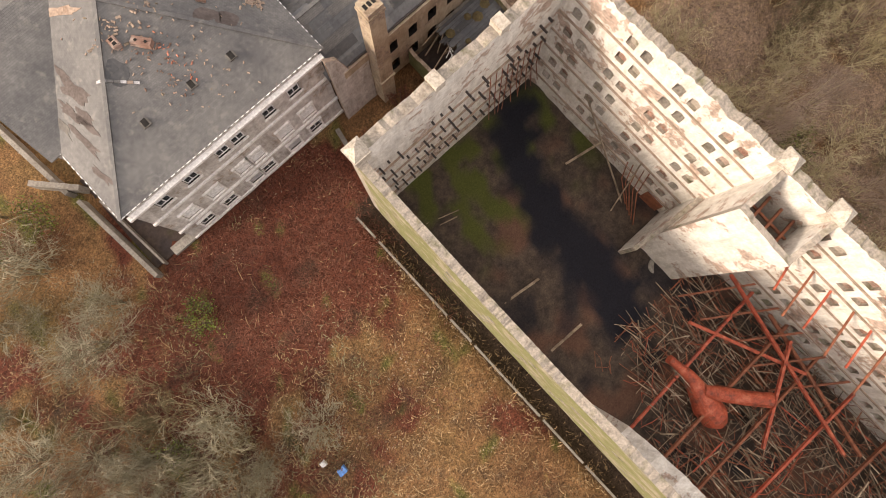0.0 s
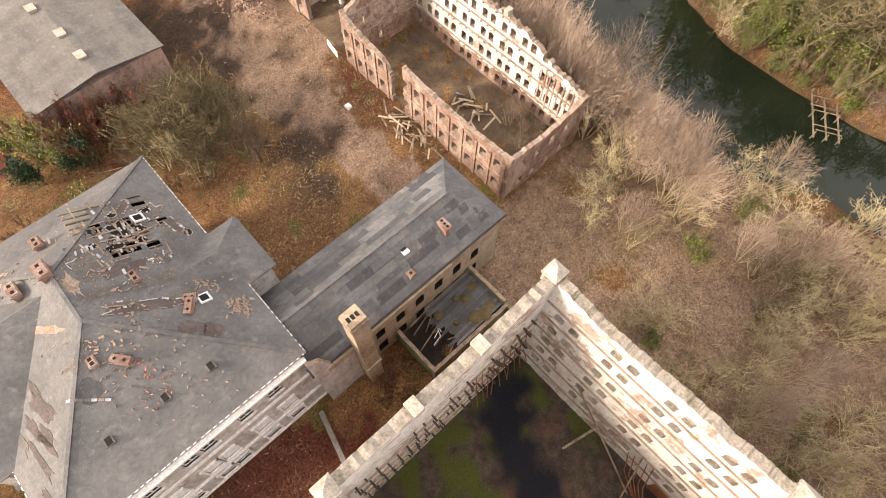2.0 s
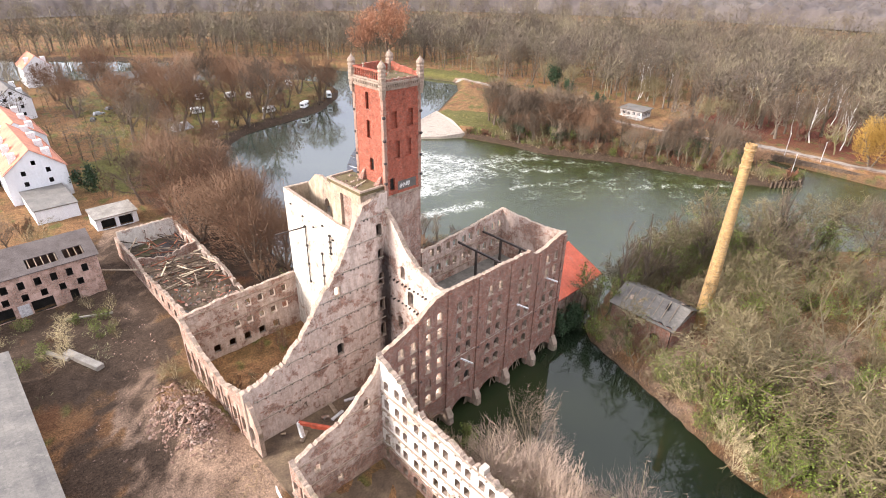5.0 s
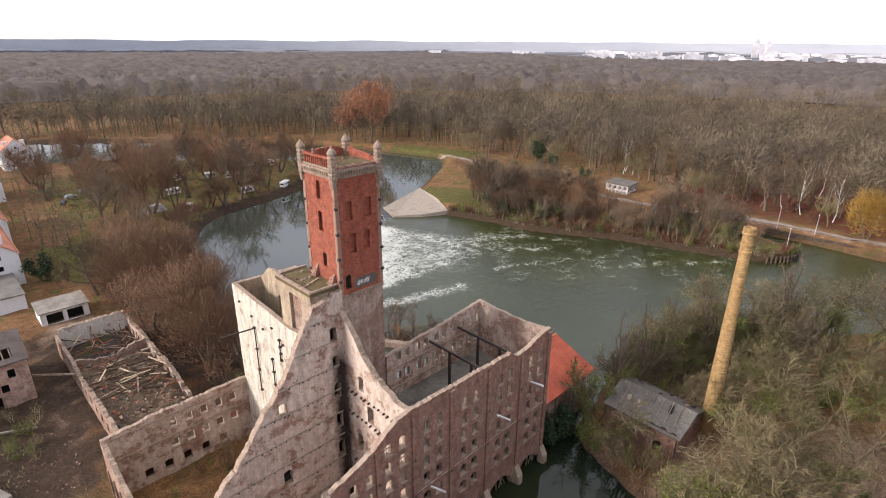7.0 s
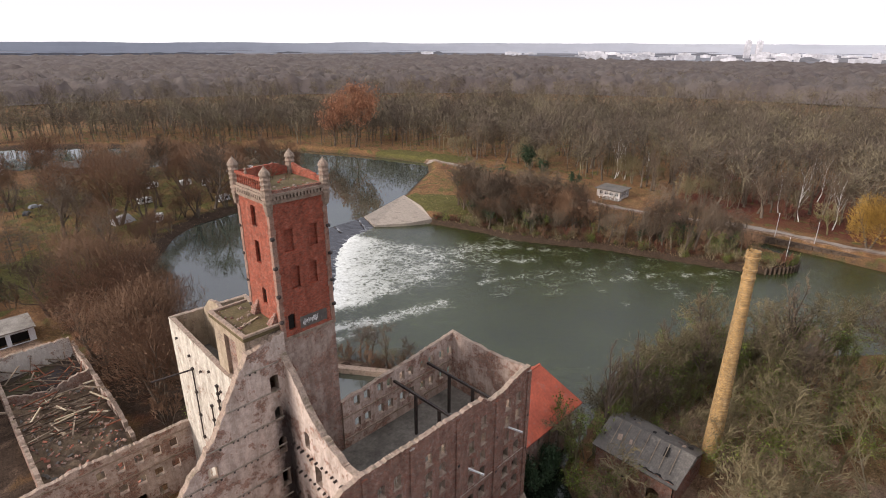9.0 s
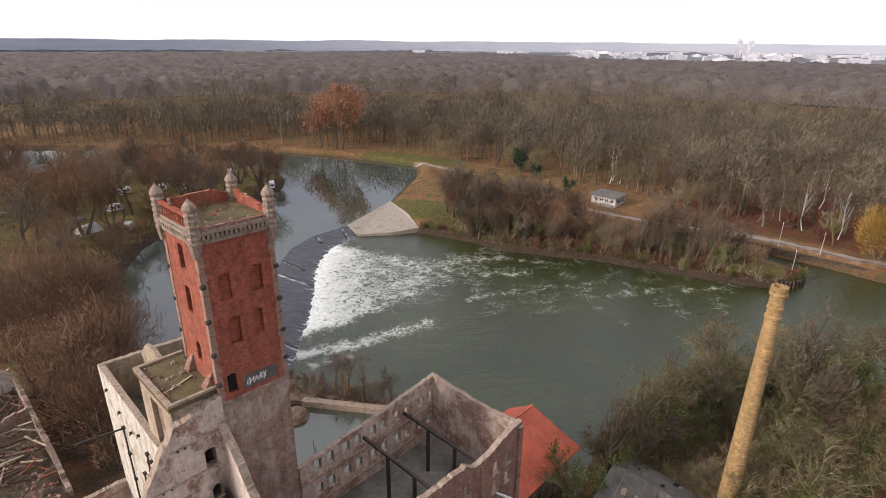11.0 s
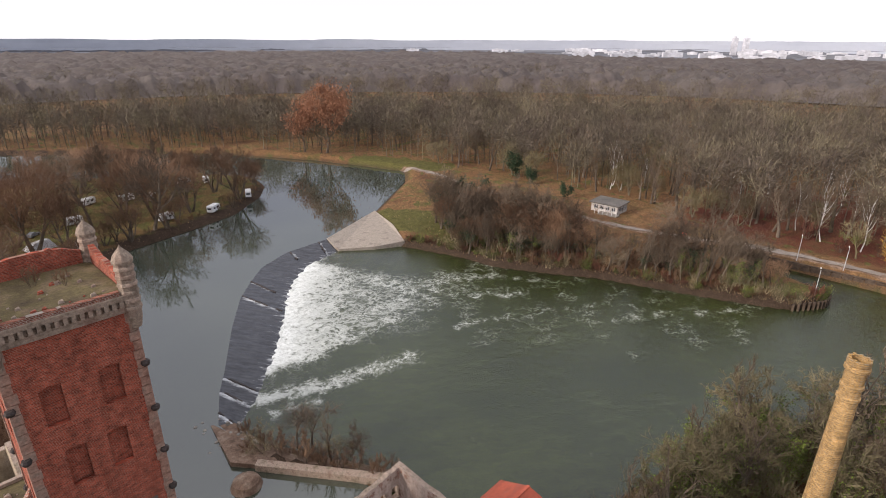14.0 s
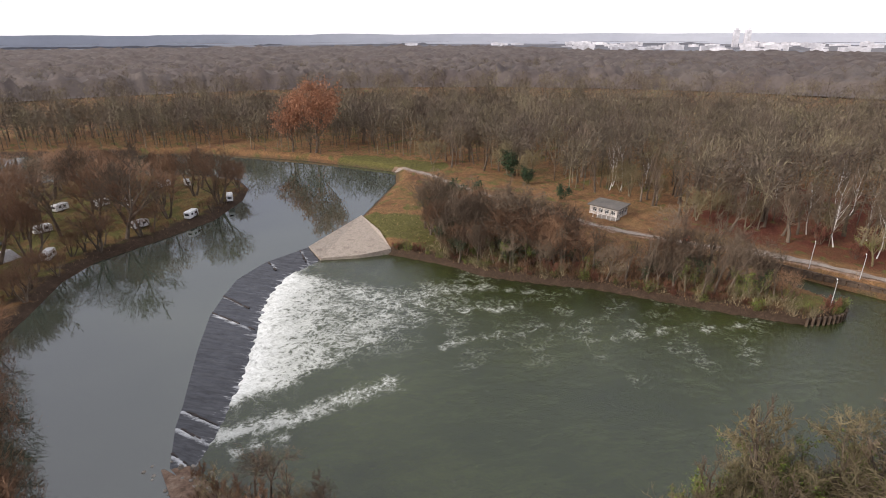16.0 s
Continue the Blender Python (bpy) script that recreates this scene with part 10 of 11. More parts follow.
strew(6, ("redshrub",), [(8, 12.5), (15, 12.5), (15, 18.3), (8, 18.3)], (0.45, 0.6), 71, 1.6)
strew(26, ("shrub", "thorn", "palethorn", "ivyshrub"), [(19, 100), (33, 106), (34, 120), (12, 121), (14, 108)], (0.35, 0.7), 8, 1.6)
strew(9, ("shrub", "thorn", "shrub"), [(40, 72), (56, 72), (56, 88), (40, 88)], (0.5, 0.9), 9, 2.2)
strew(5, ("shrub", "thorn"), [(31, 80), (37, 80), (37, 92), (33, 92)], (0.4, 0.6), 91, 1.6)
strew(8, ("broom",), [(43, 27), (49, 27), (49, 34), (44, 36)], (0.3, 0.45), 10, 1.2)
plant("shrub", 64.4, 73.2, 0.42, 44.75), plant("shrub", 65.6, 72.0, 0.3, 44.75)
# willows on the pond's street side
for x, y, k, s in ((60, 112, "pondwillow", 1.35), (62, 123, "pondwillow", 1.3), (57, 132, "pondwillow", 1.5), (63, 141, "pondwillow", 1.45), (68, 152, "pondwillow", 1.3), (58, 152, "pondwillow", 1.3), (64, 104, "shrub", 1.4), (65, 96, "shrub", 1.2), (61, 98, "ivyshrub", 1.1), (59, 106, "shrub", 1.6),
                   (70, 164, "pondwillow", 1.25), (54, 162, "oak", 1.1), (62, 170, "pondwillow", 1.3), (66, 182, "pondwillow", 1.1), (74, 190, "oak", 0.9), (76, 200, "pondwillow", 1.0), (58, 176, "oak", 0.9), (49, 172, "shrub", 1.6), (47, 180, "dark", 1.4), (28, 158, "shrub", 1.6), (24, 150, "oak", 0.6), (30, 152, "thorn", 1.1),
                   (65.8, 110, "pondwillow", 1.15), (65.9, 118, "pondwillow", 1.3), (66.0, 127, "pondwillow", 1.45), (67.4, 137, "pondwillow", 1.35), (69.5, 147, "pondwillow", 1.2), (72.5, 160, "pondwillow", 1.1), (76, 171, "willow", 1.0),
                   (66, 118, "shrub", 1.5), (67, 128, "shrub", 1.4), (67.5, 142, "shrub", 1.5)):
    plant(k, x, y, s)
# camp peninsula
strew(44, ("willow", "willow", "willow", "oak"), [(70, 205), (95, 204), (128, 216), (146, 224), (160, 236), (166, 250), (150, 285), (100, 315), (60, 310), (62, 240)], (1.05, 1.6), 11, 8.5)
strew(30, ("shrub", "willow", "shrub"), [(78, 186), (86, 190), (96, 203), (106, 210), (128, 216), (146, 222), (163, 238), (158, 240), (140, 225), (100, 214), (76, 194)], (0.5, 0.9), 12, 3.2)
for x, y in ((165, 243), (168, 250)):
    plant("willow", x, y, 0.9)
# weir tongue
for x, y, k, s in ((93.5, 100.6, "oak", 0.55), (95.5, 94.5, "slim", 0.5), (96.5, 90, "shrub", 1.0), (94, 95, "shrub", 0.9), (91, 101, "shrub", 0.9), (98, 87, "shrub", 0.9), (90, 104, "shrub", 0.7), (97.5, 92.5, "shrub", 0.8), (92.5, 98, "shrub", 0.8), (88.5, 106, "shrub", 0.6), (99.5, 86, "shrub", 0.8)):
    plant(k, x, y, s, -0.8)
strew(18, ("shrub", "shrub", "thorn"), [(86.5, 106), (90, 112), (92, 106), (99, 92), (101, 86), (98, 86), (92, 97)], (0.6, 1.1), 142, 1.1, True)
plant("oak", 94.6, 98.2, 0.5, -0.6), plant("oak", 98.2, 90.6, 0.42, -0.6), plant("lichen", 96.4, 94.0, 0.4, -0.6)
# peninsula across the river
PEN = [(171, 150), (175, 138), (176, 126), (182, 113), (188, 102), (194, 86), (198, 73), (204, 62), (212, 60), (219, 70), (226, 80), (224, 120), (222, 160), (206, 184), (190, 176)]
strew(58, ("oak", "oak", "ivydark", "slim", "willow"), [(180, 160), (178, 140), (179, 126), (185, 114), (192, 102), (197, 88), (201, 76), (206, 66), (211, 73), (206, 92), (199, 112), (194, 132), (193, 160)], (0.85, 1.3), 13, 3.4)
strew(80, ("shrub", "shrub", "shrub", "thorn", "shrub", "ivyshrub", "shrub", "redshrub"), [(172, 146), (175, 134), (176, 124), (182, 111), (188, 100), (193, 86), (198, 72), (204, 62), (207, 66), (200, 84), (194, 102), (184, 124), (180, 150)], (0.5, 0.95), 14, 1.9)
for x, y, k, s in ((205, 168, "dark", 1.4), (208, 160, "dark", 1.6), (188, 140, "dark", 1.0), (238, 143, "dark", 1.2), (254, 178, "dark", 1.9), (247, 165, "dark", 1.3), (241, 52, "ivied", 0.9), (284, 131, "lichen", 1.2), (262, 118, "lichen", 0.8), (183, 150, "ivydark", 1.1), (186, 132, "oak", 1.2)):
    plant(k, x, y, s)
strew(70, ("shrub", "shrub", "thorn", "shrub", "ivydark"), [(171.5, 140), (173.4, 125), (179.6, 112), (186, 101), (191.4, 85), (196, 71), (201, 60), (206, 60), (200, 76), (195, 90), (190, 103), (183, 116), (178, 132), (175, 148)], (0.45, 0.85), 141, 1.5)
strew(64, ("oak", "slim", "pole", "ivydark", "slim", "willow"), [(172.5, 142), (174, 126), (180, 113.5), (186.5, 102), (192, 86), (196.5, 72), (201, 61), (206, 63), (202, 77), (198, 91), (194, 105), (187, 118), (183, 130), (182, 150)], (0.55, 0.95), 143, 2.2)
strew(22, ("oak", "slim", "lichen", "slim"), [(240, 60), (262, 40), (276, 110), (264, 135), (246, 112)], (0.95, 1.35), 151, 5)
strew(16, ("redshrub", "shrub"), [(240, 50), (262, 36), (278, 90), (262, 110), (243, 96)], (0.8, 1.4), 152, 4)
edge = np.array(BANK, float)
ed_ = np.r_[0, np.cumsum(np.hypot(*np.diff(edge, axis=0).T))]
re_ = random.Random(153)
for k in range(84):
    u = ed_[-1] * (k + re_.random()) / 84
    x, y = float(np.interp(u, ed_, edge[:, 0])), float(np.interp(u, ed_, edge[:, 1]))
    e = re_.uniform(0.7, 2.0)
    plant(re_.choice(("shrub", "shrub", "redshrub", "thorn", "ivyshrub")), x + 0.9 * e, y + 0.42 * e, re_.uniform(0.4, 0.8), -1.1)
# beside the far path
strew(30, ("oak", "slim", "lichen", "slim"), [(246, 30), (262, 20), (275, 130), (268, 230), (244, 228), (250, 150), (252, 112), (245, 90)], (0.9, 1.35), 15, 6)
for x, y in ((262, 137), (265, 134), (268, 139), (276, 129), (250, 62), (256, 70), (248, 52), (262, 56), (270, 92), (275, 84), (300, 70), (310, 40), (290, 100), (284, 64)):
    plant("birch", x, y, 1.15)


# single trees that keep their leaves
def leafy(seed, h, name, label, mat, n, size, spread, bark="bark"):
    return tree(seed, h, OAK, name, label, bark, mat, girth=0.026, leaf=(mat, n, size, spread, 0.2, 1.0))


o = leafy(5, 29, "beech_tree", "tall tree holding rust-brown leaves at the forest edge", "dryleaf", 5200, 0.40, 1.2)
o.matrix_basis = pose(224, 277, 0.5) @ Matrix.Diagonal((0.95, 0.95, 1.22, 1))
o = leafy(15, 26, "beech_tree", "tall beech with rust-brown leaves beside another", "dryleaf", 4200, 0.40, 1.2)
o.matrix_basis = pose(218, 288, 0.5) @ Matrix.Diagonal((0.9, 0.9, 1.25, 1))
o = tree(6, 17, WILLOW, "weeping_willow", "bright yellow weeping willow by the quay", "bark", "yellowleaf", 3, crown=(0.40, 0.48, 0.46, 4200, 0.12, (0.9, 2.2)))
o.matrix_basis = pose(235, 40.5, 0.5)
for kind in KINDS.values():
    for ob in kind:
        if ob.get("spare"):
            for c in (*ob.children_recursive, ob):
                bpy.data.objects.remove(c)


# ---- grass, brambles, woods ----
def strands(name, label, mat, n, place, length, width, arch, seed, category="grass"):
    """Many thin arched blades or canes over an area; place(r, n) gives their feet."""
    r = np.random.RandomState(seed)
    x, y = place(r, n)
    n = len(x)
    z = ground_height(x, y) - 0.05
    ln = length[0] + (length[1] - length[0]) * r.rand(n) ** 1.5
    a = r.rand(n) * 6.283
    tilt = arch[0] + (arch[1] - arch[0]) * r.rand(n)
    dx, dy = np.cos(a), np.sin(a)
    px, py = -dy, dx
    w = width * (0.6 + 0.8 * r.rand(n))
    rows = []
    for f, wf in ((0.0, 1.0), (0.55, 0.8), (1.0, 0.15)):
        hor = ln * np.sin(tilt * (0.4 + 0.6 * f)) * f
        up = ln * np.cos(tilt * (0.3 + 0.9 * f)) * f
        for sg in (-0.5, 0.5):
            rows.append(np.stack([x + dx * hor + px * w * wf * sg, y + dy * hor + py * w * wf * sg, z + np.maximum(up, 0.02)], -1))
    v = np.stack(rows, 1).reshape(-1, 3)
    k = np.arange(n)[:, None] * 6
    q = np.concatenate([k + [0, 1, 3, 2], k + [2, 3, 5, 4]], 1).reshape(-1, 4)
    me = fill_mesh(bpy.data.meshes.new(name), v, q)
    me.materials.append(M[mat])
    return tagged(new(name, me), label, category, kind="stuff")


SOLID = [(1.6, 25, -58.5, 11.5), (-31.8, 10, 20.6, 47.7), (6, 31, 14.2, 29.8), (36.8, 50.6, 25, 56.6), (37, 87.5, 55.5, 90.6), (40.6, 54, 90, 137.4), (-7, 36, 123.4, 136.6), (0, 18.2, 69, 104.6)]


def open_land(x, y):
    ok = np.maximum(within(RIVER, x, y), within(POOL, x, y)) < -0.4
    for x0, x1, y0, y1 in SOLID:
        ok &= ~((x > x0) & (x < x1) & (y > y0) & (y < y1))
    return ok


def area(boxes, mask=None):
    def place(r, n):
        xs, ys = [], []
        tot = sum((b[1] - b[0]) * (b[3] - b[2]) for b in boxes)
        for x0, x1, y0, y1 in boxes:
            k = int(n * (x1 - x0) * (y1 - y0) / tot)
            x, y = x0 + (x1 - x0) * r.rand(k), y0 + (y1 - y0) * r.rand(k)
            ok = open_land(x, y)
            if mask is not None:
                ok &= mask(x, y) > r.rand(k)
            xs.append(x[ok])
            ys.append(y[ok])
        return np.concatenate(xs), np.concatenate(ys)
    return place


NEAR = [(-45, 2, -40, 24), (25, 60, -45, 25), (10, 37, 30, 66)]
thicket = lambda x, y: smooth(11.5, 5, np.hypot((x + 10) * 0.5, y - 12.5) + 1.5 * wobble(x, y, 6, 7))  # noqa: E731
off_track = lambda x, y: smooth(2.5, 6, along(TRACK, x, y))  # noqa: E731
strands("dry_grass", "long dry winter grass", "drygrass", 80000, area(NEAR, lambda x, y: off_track(x, y) * (1 - 0.92 * thicket(x, y)) * (0.35 + 0.65 * smooth(-0.4, 0.5, wobble(x, y, 7, 61)))), (0.2, 0.9), 0.065, (0.5, 1.5), 1)
strands("bramble_canes", "red-brown bramble canes", "redbramble", 52000, area([(-34, 2, -10, 24), (2, 22, 48, 68)], lambda x, y: np.maximum(thicket(x, y), 0.25 * smooth(-0.3, 0.6, wobble(x, y, 11, 62))) * off_track(x, y)), (0.3, 1.1), 0.05, (0.6, 1.7), 2, "bramble")
strands("pale_canes", "pale arching dead canes", "drygrass", 9000, area([(-45, -12, -30, 24), (26, 60, -45, 24)], lambda x, y: smooth(0.0, 0.8, wobble(x, y, 9, 63))), (1.0, 2.8), 0.05, (0.5, 1.7), 3, "scrub")
strands("green_scrub", "grey-green low scrub", "greenscrub", 26000, area([(-45, -8, -30, 20), (26, 60, -45, 24), (18, 36, 98, 120), (-20, 14, 50, 69)], lambda x, y: smooth(0.2, 0.9, wobble(x, y, 10, 64))), (0.3, 1.0), 0.06, (0.5, 1.6), 4, "scrub")
strands("bank_scrub", "tangled bank scrub", "redbramble", 16000, area([(82, 135, -20, 58), (170, 215, 55, 160)], lambda x, y: smooth(-0.2, 0.6, wobble(x, y, 9, 65))), (0.4, 1.6), 0.09, (0.4, 1.5), 5, "scrub")
strands("bank_reeds", "pale dry reeds along the water's edge", "drygrass", 60000, area([(166, 216, 48, 162), (228, 236, 70, 80), (80, 135, -10, 60)], lambda x, y: smooth(2.2, 0.6, -within(RIVER, x, y))), (0.4, 1.0), 0.08, (0.2, 1.0), 7, "reeds")
strands("bank_grass", "dry reeds and grass on the banks", "drygrass", 22000, area([(82, 135, -20, 58), (168, 232, 50, 180), (50, 62, -10, 54), (60, 170, 178, 260)], lambda x, y: 0.3 + 0.7 * smooth(0.0, 0.6, wobble(x, y, 8, 66))), (0.3, 1.2), 0.09, (0.4, 1.4), 6, "grass")


def rubble_field(name, label, mat, n, place, size, seed):
    """Loose stones and bricks, each a small turned block."""
    r = np.random.RandomState(seed)
    x, y = place(r, n)
    n = len(x)
    z = ground_height(x, y)
    s = size[0] + (size[1] - size[0]) * r.rand(n) ** 3
    a = r.rand(n) * 3.14
    c, sn = np.cos(a), np.sin(a)
    base = np.array([(-1, -.6, 0), (1, -.6, 0), (1, .6, 0), (-1, .6, 0), (-.8, -.5, 1), (.8, -.5, 1), (.8, .5, 1), (-.8, .5, 1)], float)
    v = base[None] * s[:, None, None] * (0.7 + 0.6 * r.rand(n, 1, 3))
    X, Y = v[..., 0] * c[:, None] - v[..., 1] * sn[:, None], v[..., 0] * sn[:, None] + v[..., 1] * c[:, None]
    v = np.stack([X + x[:, None], Y + y[:, None], v[..., 2] * 0.7 + z[:, None] - 0.03], -1).reshape(-1, 3)
    k = np.arange(n)[:, None] * 8
    q = np.concatenate([k + [0, 1, 5, 4], k + [1, 2, 6, 5], k + [2, 3, 7, 6], k + [3, 0, 4, 7], k + [4, 5, 6, 7]], 1).reshape(-1, 4)
    me = fill_mesh(bpy.data.meshes.new(name), v, q)
    me.materials.append(M[mat])
    tagged(new(name, me), label, "rubble", kind="stuff")


rubble_field("rubble_heap", "heap of broken brick and mortar by the yard wall", "rubble", 17000, area([(26, 37.8, 67, 92)], lambda x, y: smooth(9.5, 3.0, np.hypot((x - 33.4) / 0.62, y - 78.5))), (0.04, 0.26), 1)
rubble_field("gravel_debris", "loose brick chips along the track", "rubble", 4200, area([(20, 37, 30, 125)], lambda x, y: smooth(8, 2, along(TRACK, x, y)) * smooth(-0.1, 0.7, wobble(x, y, 6, 71))), (0.04, 0.18), 2)
rubble_field("floor_debris", "pale fragments strewn over dark ground", "grey", 2200, lambda r, n: (3 + 20 * r.rand(n), -20 + 29 * r.rand(n)), (0.02, 0.12), 3)
rubble_field("slope_debris", "pale leaf litter and stones on the slope", "litter", 15000, area([(25, 48, -30, 24), (-20, 2, -16, 20)], lambda x, y: smooth(0.0, 0.8, wobble(x, y, 12, 72)) * (1 - 0.9 * thicket(x, y))), (0.03, 0.10), 4)


def far_tree(seed):
    """A light tree for the woods: a trunk and a haze of slivers."""
    r = random.Random(seed)
    s = Shape()
    h = 17.0
    lean = r.uniform(-1, 1)
    s.tube([(0, 0, 0), (lean * 0.5, 0, h * 0.45), (lean, 0.5 * lean, h * 0.8)], [0.17, 0.12, 0.04], 3, caps=False)
    cz, rx, rz = h * 0.66, h * r.uniform(0.24, 0.32), h * 0.33
    for k in range(9):
        a = r.random() * 6.28
        e = Vector((math.cos(a) * rx * 0.8, math.sin(a) * rx * 0.8, cz + rz * r.uniform(-0.3, 0.8)))
        sliver(s, Vector((0, 0, h * r.uniform(0.25, 0.55))), e, 0.17)
    for k in range(125):
        u = Vector((r.gauss(0, 1), r.gauss(0, 1), r.gauss(0, 1))).normalized()
        d = r.random() ** 0.45
        p = Vector((u.x * rx * d, u.y * rx * d, cz + u.z * rz * d))
        q = p + (u * 0.8 + Vector((r.gauss(0, 0.5), r.gauss(0, 0.5), r.gauss(0, 0.4) + 0.5))).normalized() * r.uniform(1.0, 2.2)
        sliver(s, p, q, r.uniform(0.13, 0.25))
    v = np.array(s.v, float)
    tri = []
    for f in s.f:
        tri += [(f[0], f[i], f[i + 1]) for i in range(1, len(f) - 1)]
    return v, np.array(tri)


FT = [far_tree(k) for k in range(4)]


def wood(name, label, n, place, sizes, seed):
    r = np.random.RandomState(seed)
    x, y = place(r, n)
    z = np.where(np.hypot(x, y) < 5000, 0.3, 0.0)
    vs, fs, off = [], [], 0
    for k, (tv, tf) in enumerate(FT):
        sel = np.arange(len(x)) % len(FT) == k
        m = sel.sum()
        s = sizes[0] + (sizes[1] - sizes[0]) * r.rand(m)
        a = r.rand(m) * 6.283
        c, sn = np.cos(a) * s, np.sin(a) * s
        X = tv[None, :, 0] * c[:, None] - tv[None, :, 1] * sn[:, None] + x[sel][:, None]
        Y = tv[None, :, 0] * sn[:, None] + tv[None, :, 1] * c[:, None] + y[sel][:, None]
        Z = tv[None, :, 2] * (s * (0.85 + 0.3 * r.rand(m)))[:, None] + z[sel][:, None]
        vs.append(np.stack([X, Y, Z], -1).reshape(-1, 3))
        fs.append((tf[None] + (np.arange(m) * len(tv))[:, None, None]).reshape(-1, 3) + off)
        off += m * len(tv)
    me = fill_mesh(bpy.data.meshes.new(name), np.concatenate(vs), np.concatenate(fs))
    me.materials.append(M["farwood"])
    tagged(new(name, me), label, "forest", kind="stuff")


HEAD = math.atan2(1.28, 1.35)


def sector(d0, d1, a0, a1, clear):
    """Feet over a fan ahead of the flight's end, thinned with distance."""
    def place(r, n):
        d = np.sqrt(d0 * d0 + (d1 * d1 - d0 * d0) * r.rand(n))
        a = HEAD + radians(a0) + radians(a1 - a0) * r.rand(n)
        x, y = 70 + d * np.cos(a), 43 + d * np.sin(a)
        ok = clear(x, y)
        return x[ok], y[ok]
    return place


def forest_land(x, y):
    ok = np.maximum(within(RIVER, x, y), within(POOL, x, y)) < -5
    ok &= ~(within([(60, 170), (185, 170), (180, 240), (165, 290), (110, 318), (-40, 420), (-60, 180)], x, y) > 0)
    ok &= ~(within([(165, 150), (230, 40), (246, 30), (250, 90), (252, 150), (250, 225), (232, 262), (222, 240), (232, 222), (215, 205), (180, 182)], x, y) > 0)
    ok &= ~((x < 130) & (y < 330))
    ok &= np.hypot(x - 163, y - 170) > 30
    ok &= (wobble(x, y, 60, 81) > -0.95)
    return ok


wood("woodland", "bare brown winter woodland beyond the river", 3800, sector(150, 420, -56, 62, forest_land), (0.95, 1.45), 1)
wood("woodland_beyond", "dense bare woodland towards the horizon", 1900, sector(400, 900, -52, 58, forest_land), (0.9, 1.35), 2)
wood("town_trees", "bare trees among distant gardens", 420, lambda r, n: ((lambda x, y: (x[k := ~((np.abs(x - 36) < 12) & (np.abs(y - 215) < 40))], y[k]))(-60 + 130 * r.rand(n), 190 + 240 * r.rand(n))), (0.5, 0.8), 3)

# distant canopy: an uneven carpet of crowns that runs on where single trees no longer show
cx, cy = [], []
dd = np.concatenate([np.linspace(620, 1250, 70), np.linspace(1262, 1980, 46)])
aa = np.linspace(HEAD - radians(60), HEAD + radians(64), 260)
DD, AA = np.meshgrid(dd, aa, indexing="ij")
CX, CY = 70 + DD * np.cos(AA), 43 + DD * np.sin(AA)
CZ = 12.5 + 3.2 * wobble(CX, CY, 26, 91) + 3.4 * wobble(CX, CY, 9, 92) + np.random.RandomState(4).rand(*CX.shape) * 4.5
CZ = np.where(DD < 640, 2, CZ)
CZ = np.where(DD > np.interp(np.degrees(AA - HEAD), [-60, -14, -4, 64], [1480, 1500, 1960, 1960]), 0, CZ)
ids = np.arange(CX.size).reshape(CX.shape)
q = np.stack([ids[:-1, :-1], ids[1:, :-1], ids[1:, 1:], ids[:-1, 1:]], -1).reshape(-1, 4)
me = fill_mesh(bpy.data.meshes.new("distant_canopy"), np.stack([CX, CY, CZ], -1).reshape(-1, 3), q)
me.materials.append(M["farcanopy"])
tagged(new("distant_canopy", me), "distant unbroken canopy of bare woods", "forest", kind="stuff")


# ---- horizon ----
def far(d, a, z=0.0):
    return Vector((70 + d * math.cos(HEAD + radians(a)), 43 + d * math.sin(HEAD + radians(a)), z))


# aerial haze is put into the pale blue-grey of fields and hills
M["plain"] = rough_mat("haze_toned_fields", (0.115, 0.12, 0.138), (0.175, 0.18, 0.20), (0.14, 0.15, 0.165), 0.0025, 0.01, relief=0, grain=0.4)
M["ridge"] = rough_mat("haze_toned_hills", (0.40, 0.425, 0.485), (0.45, 0.475, 0.53), None, 0.0016, 0.01, relief=0, grain=0.15)
M["pale"] = rough_mat("distant_white_blocks", (0.42, 0.42, 0.45), (0.62, 0.62, 0.65), None, 0.01, 0.05, relief=0)
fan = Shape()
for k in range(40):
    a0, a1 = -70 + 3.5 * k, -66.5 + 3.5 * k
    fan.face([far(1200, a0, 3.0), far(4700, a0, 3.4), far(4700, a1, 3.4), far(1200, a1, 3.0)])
tagged(new("backdrop_fields", fan.mesh("backdrop_fields", [M["plain"]])), "distant fields below the horizon, haze in their colour", "fields", kind="structure")
rr = random.Random(21)
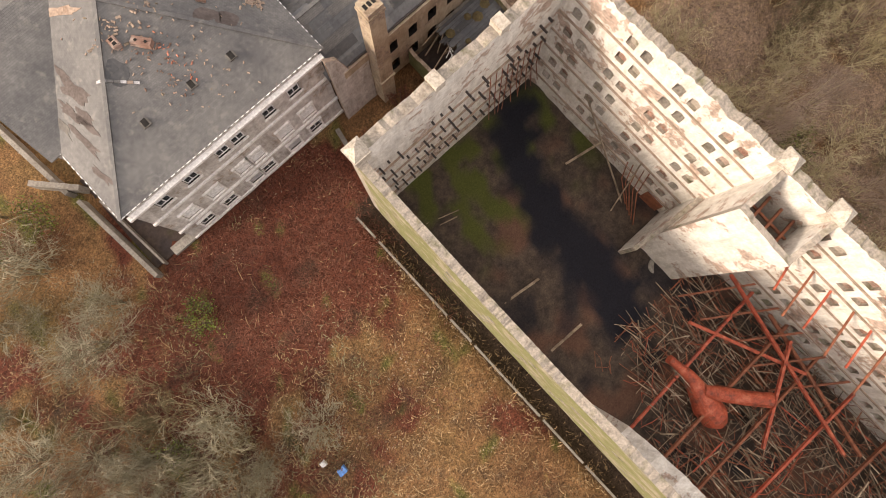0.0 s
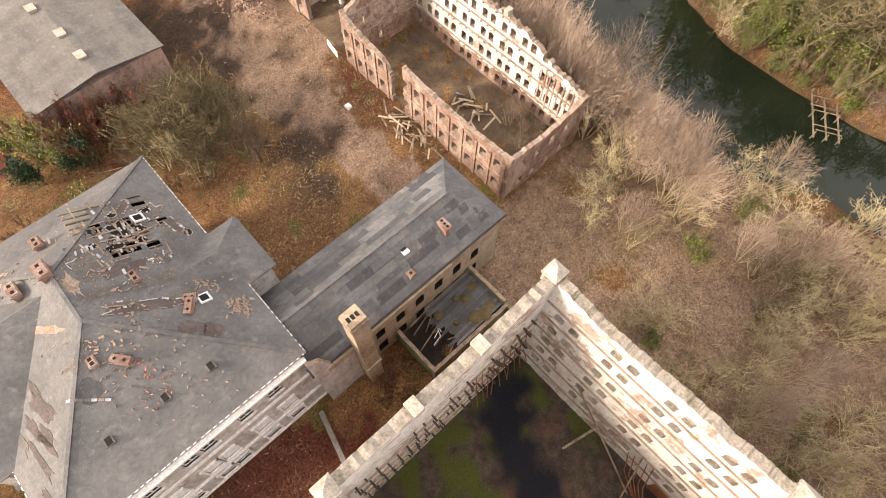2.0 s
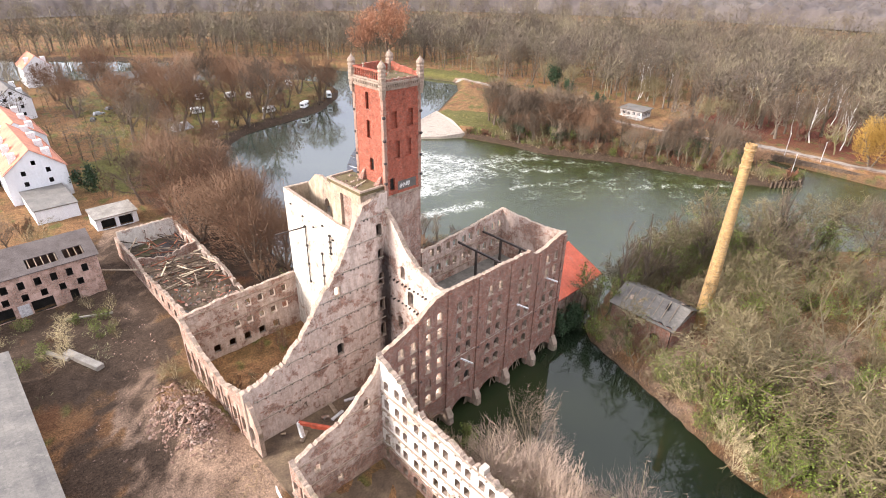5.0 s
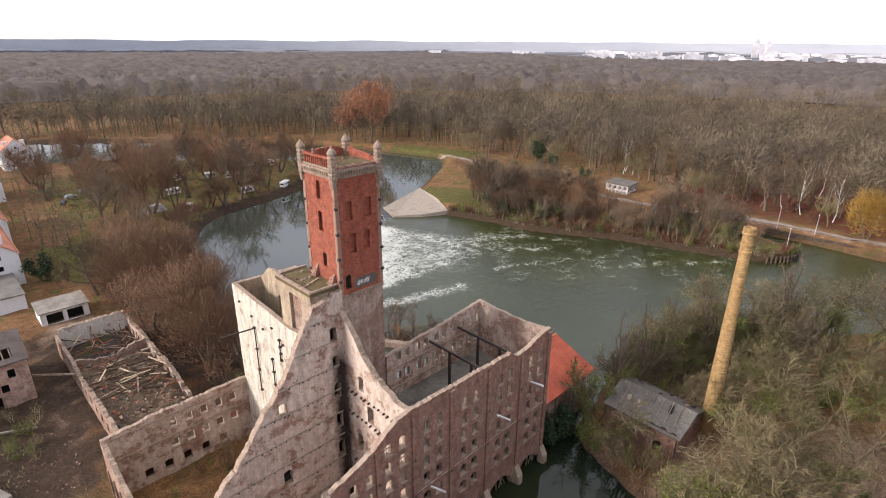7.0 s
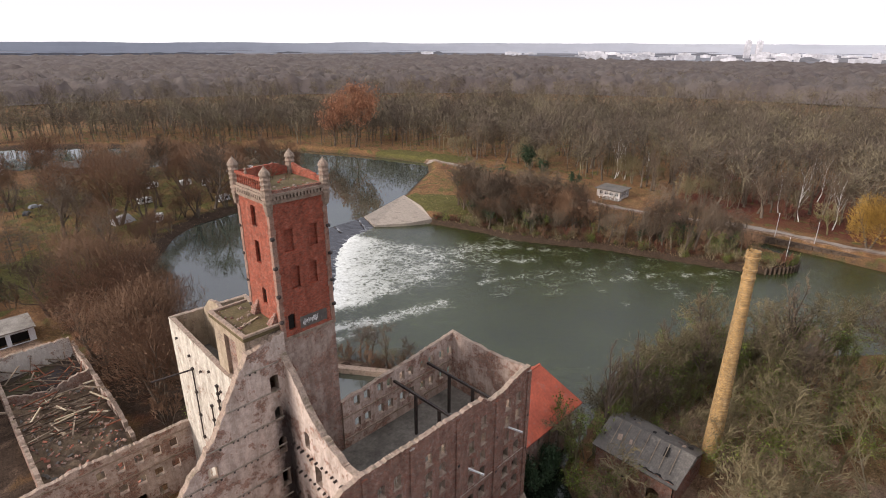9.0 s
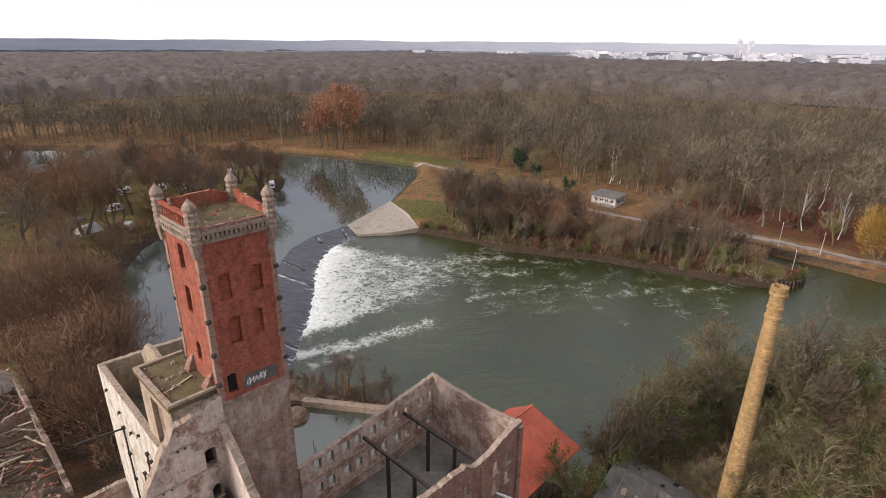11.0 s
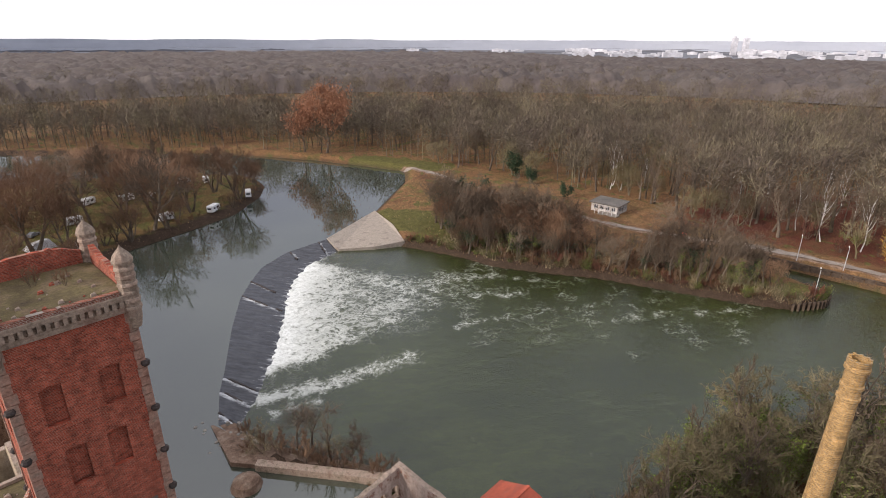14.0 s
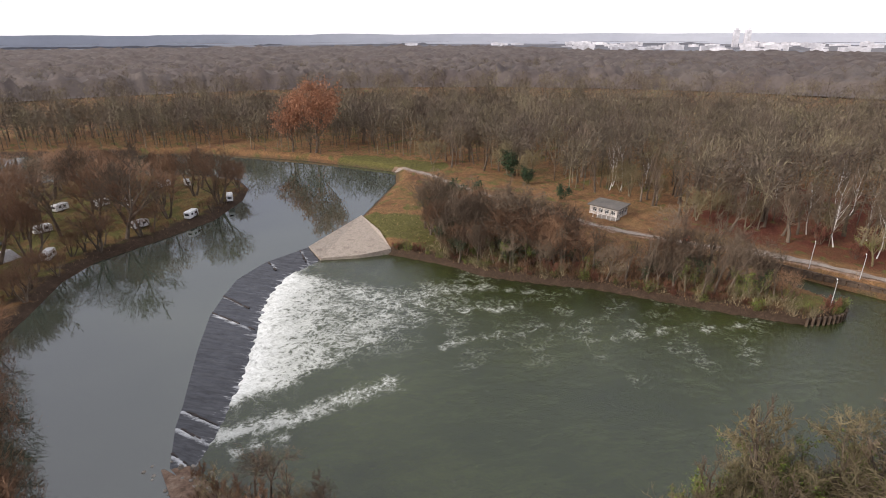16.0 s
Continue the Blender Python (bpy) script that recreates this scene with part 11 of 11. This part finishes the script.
# belts of far woods and hedges across the plain, haze put into their colour
M["belt"] = rough_mat("haze_toned_wood_belts", (0.135, 0.140, 0.160), (0.185, 0.188, 0.205), None, 0.004, 0.03, relief=0, grain=0.5)
for k in range(46):
    d = rr.uniform(1990, 2950)
    a, wide, h = rr.uniform(-52, 56), rr.uniform(3, 16), rr.uniform(5, 13) * (0.7 + d / 4000)
    s = Shape()
    steps = 24
    zs = [0.3 + h * (0.55 + 0.45 * noise.noise(Vector((k * 3.7, i * 0.45, 2.0)))) * math.sin(math.pi * (i + 0.5) / (steps + 1)) ** 0.4 for i in range(steps + 1)]
    for i in range(steps):
        a0, a1 = a + wide * i / steps, a + wide * (i + 1) / steps
        s.face([far(d, a1, 2), far(d, a0, 2), far(d, a0, 2 + zs[i]), far(d, a1, 2 + zs[i + 1])])
        s.face([far(d, a1, 2 + zs[i + 1]), far(d, a0, 2 + zs[i]), far(d + 60, a0, 2 + zs[i] * 0.6), far(d + 60, a1, 2 + zs[i + 1] * 0.6)])
    tagged(new("backdrop_woods", s.mesh("backdrop_woods", [M["belt"]])), "belt of woods far across the plain, haze in its colour", "woods", kind="structure")
for d, h0, h1 in ((3000, 8, 18), (3700, 20, 36), (4500, 36, 58)):
    s = Shape()
    for k in range(150):
        a0, a1 = -70 + 0.94 * k, -70 + 0.94 * (k + 1)
        z = lambda a: h0 + (h1 - h0) * (0.5 + 0.5 * noise.noise(Vector((a * 0.16, d * 0.01, 0)))) + 3 * noise.noise(Vector((a * 0.9, d, 1)))  # noqa: E731
        s.face([far(d, a1), far(d, a0), far(d, a0, z(a0)), far(d, a1, z(a1))])
    tagged(new("backdrop_hills", s.mesh("backdrop_hills", [M["ridge"]])), "low wooded ridge on the horizon, haze in its colour", "hills", kind="structure")
# far town: pale slab blocks and two towers
for k in range(62):
    a = -11.5 - 27 * rr.random() if k < 55 else rr.uniform(-10, 12)
    d, w, h = rr.uniform(1750, 2800), rr.uniform(20, 75), rr.uniform(10, 20)
    s = Shape().box(-w / 2, w / 2, -7, 7, 0, h).box(-w / 5, w / 5, -4, 4, h, h + 2.5)
    ob = solid("apartment_block", s, "pale", "pale slab apartment block in the distant town", "building", "distant town blocks")
    ob.matrix_world = Matrix.Translation(far(d, a)) @ pose(0, 0, 0, 0, 0, math.degrees(HEAD) + a + 90 + rr.uniform(-25, 25))
for a in (-26.6, -27.5):
    p = far(2400, a)
    ob = solid("tower_block", Shape().box(-11, 11, -9, 9, 0, 62).box(-5, 5, -4, 4, 62, 68), "pale", "pale high-rise block in the distant town", "building", "distant town blocks")
    ob.matrix_world = Matrix.Translation(p) @ pose(0, 0, 0, 0, 0, 30)
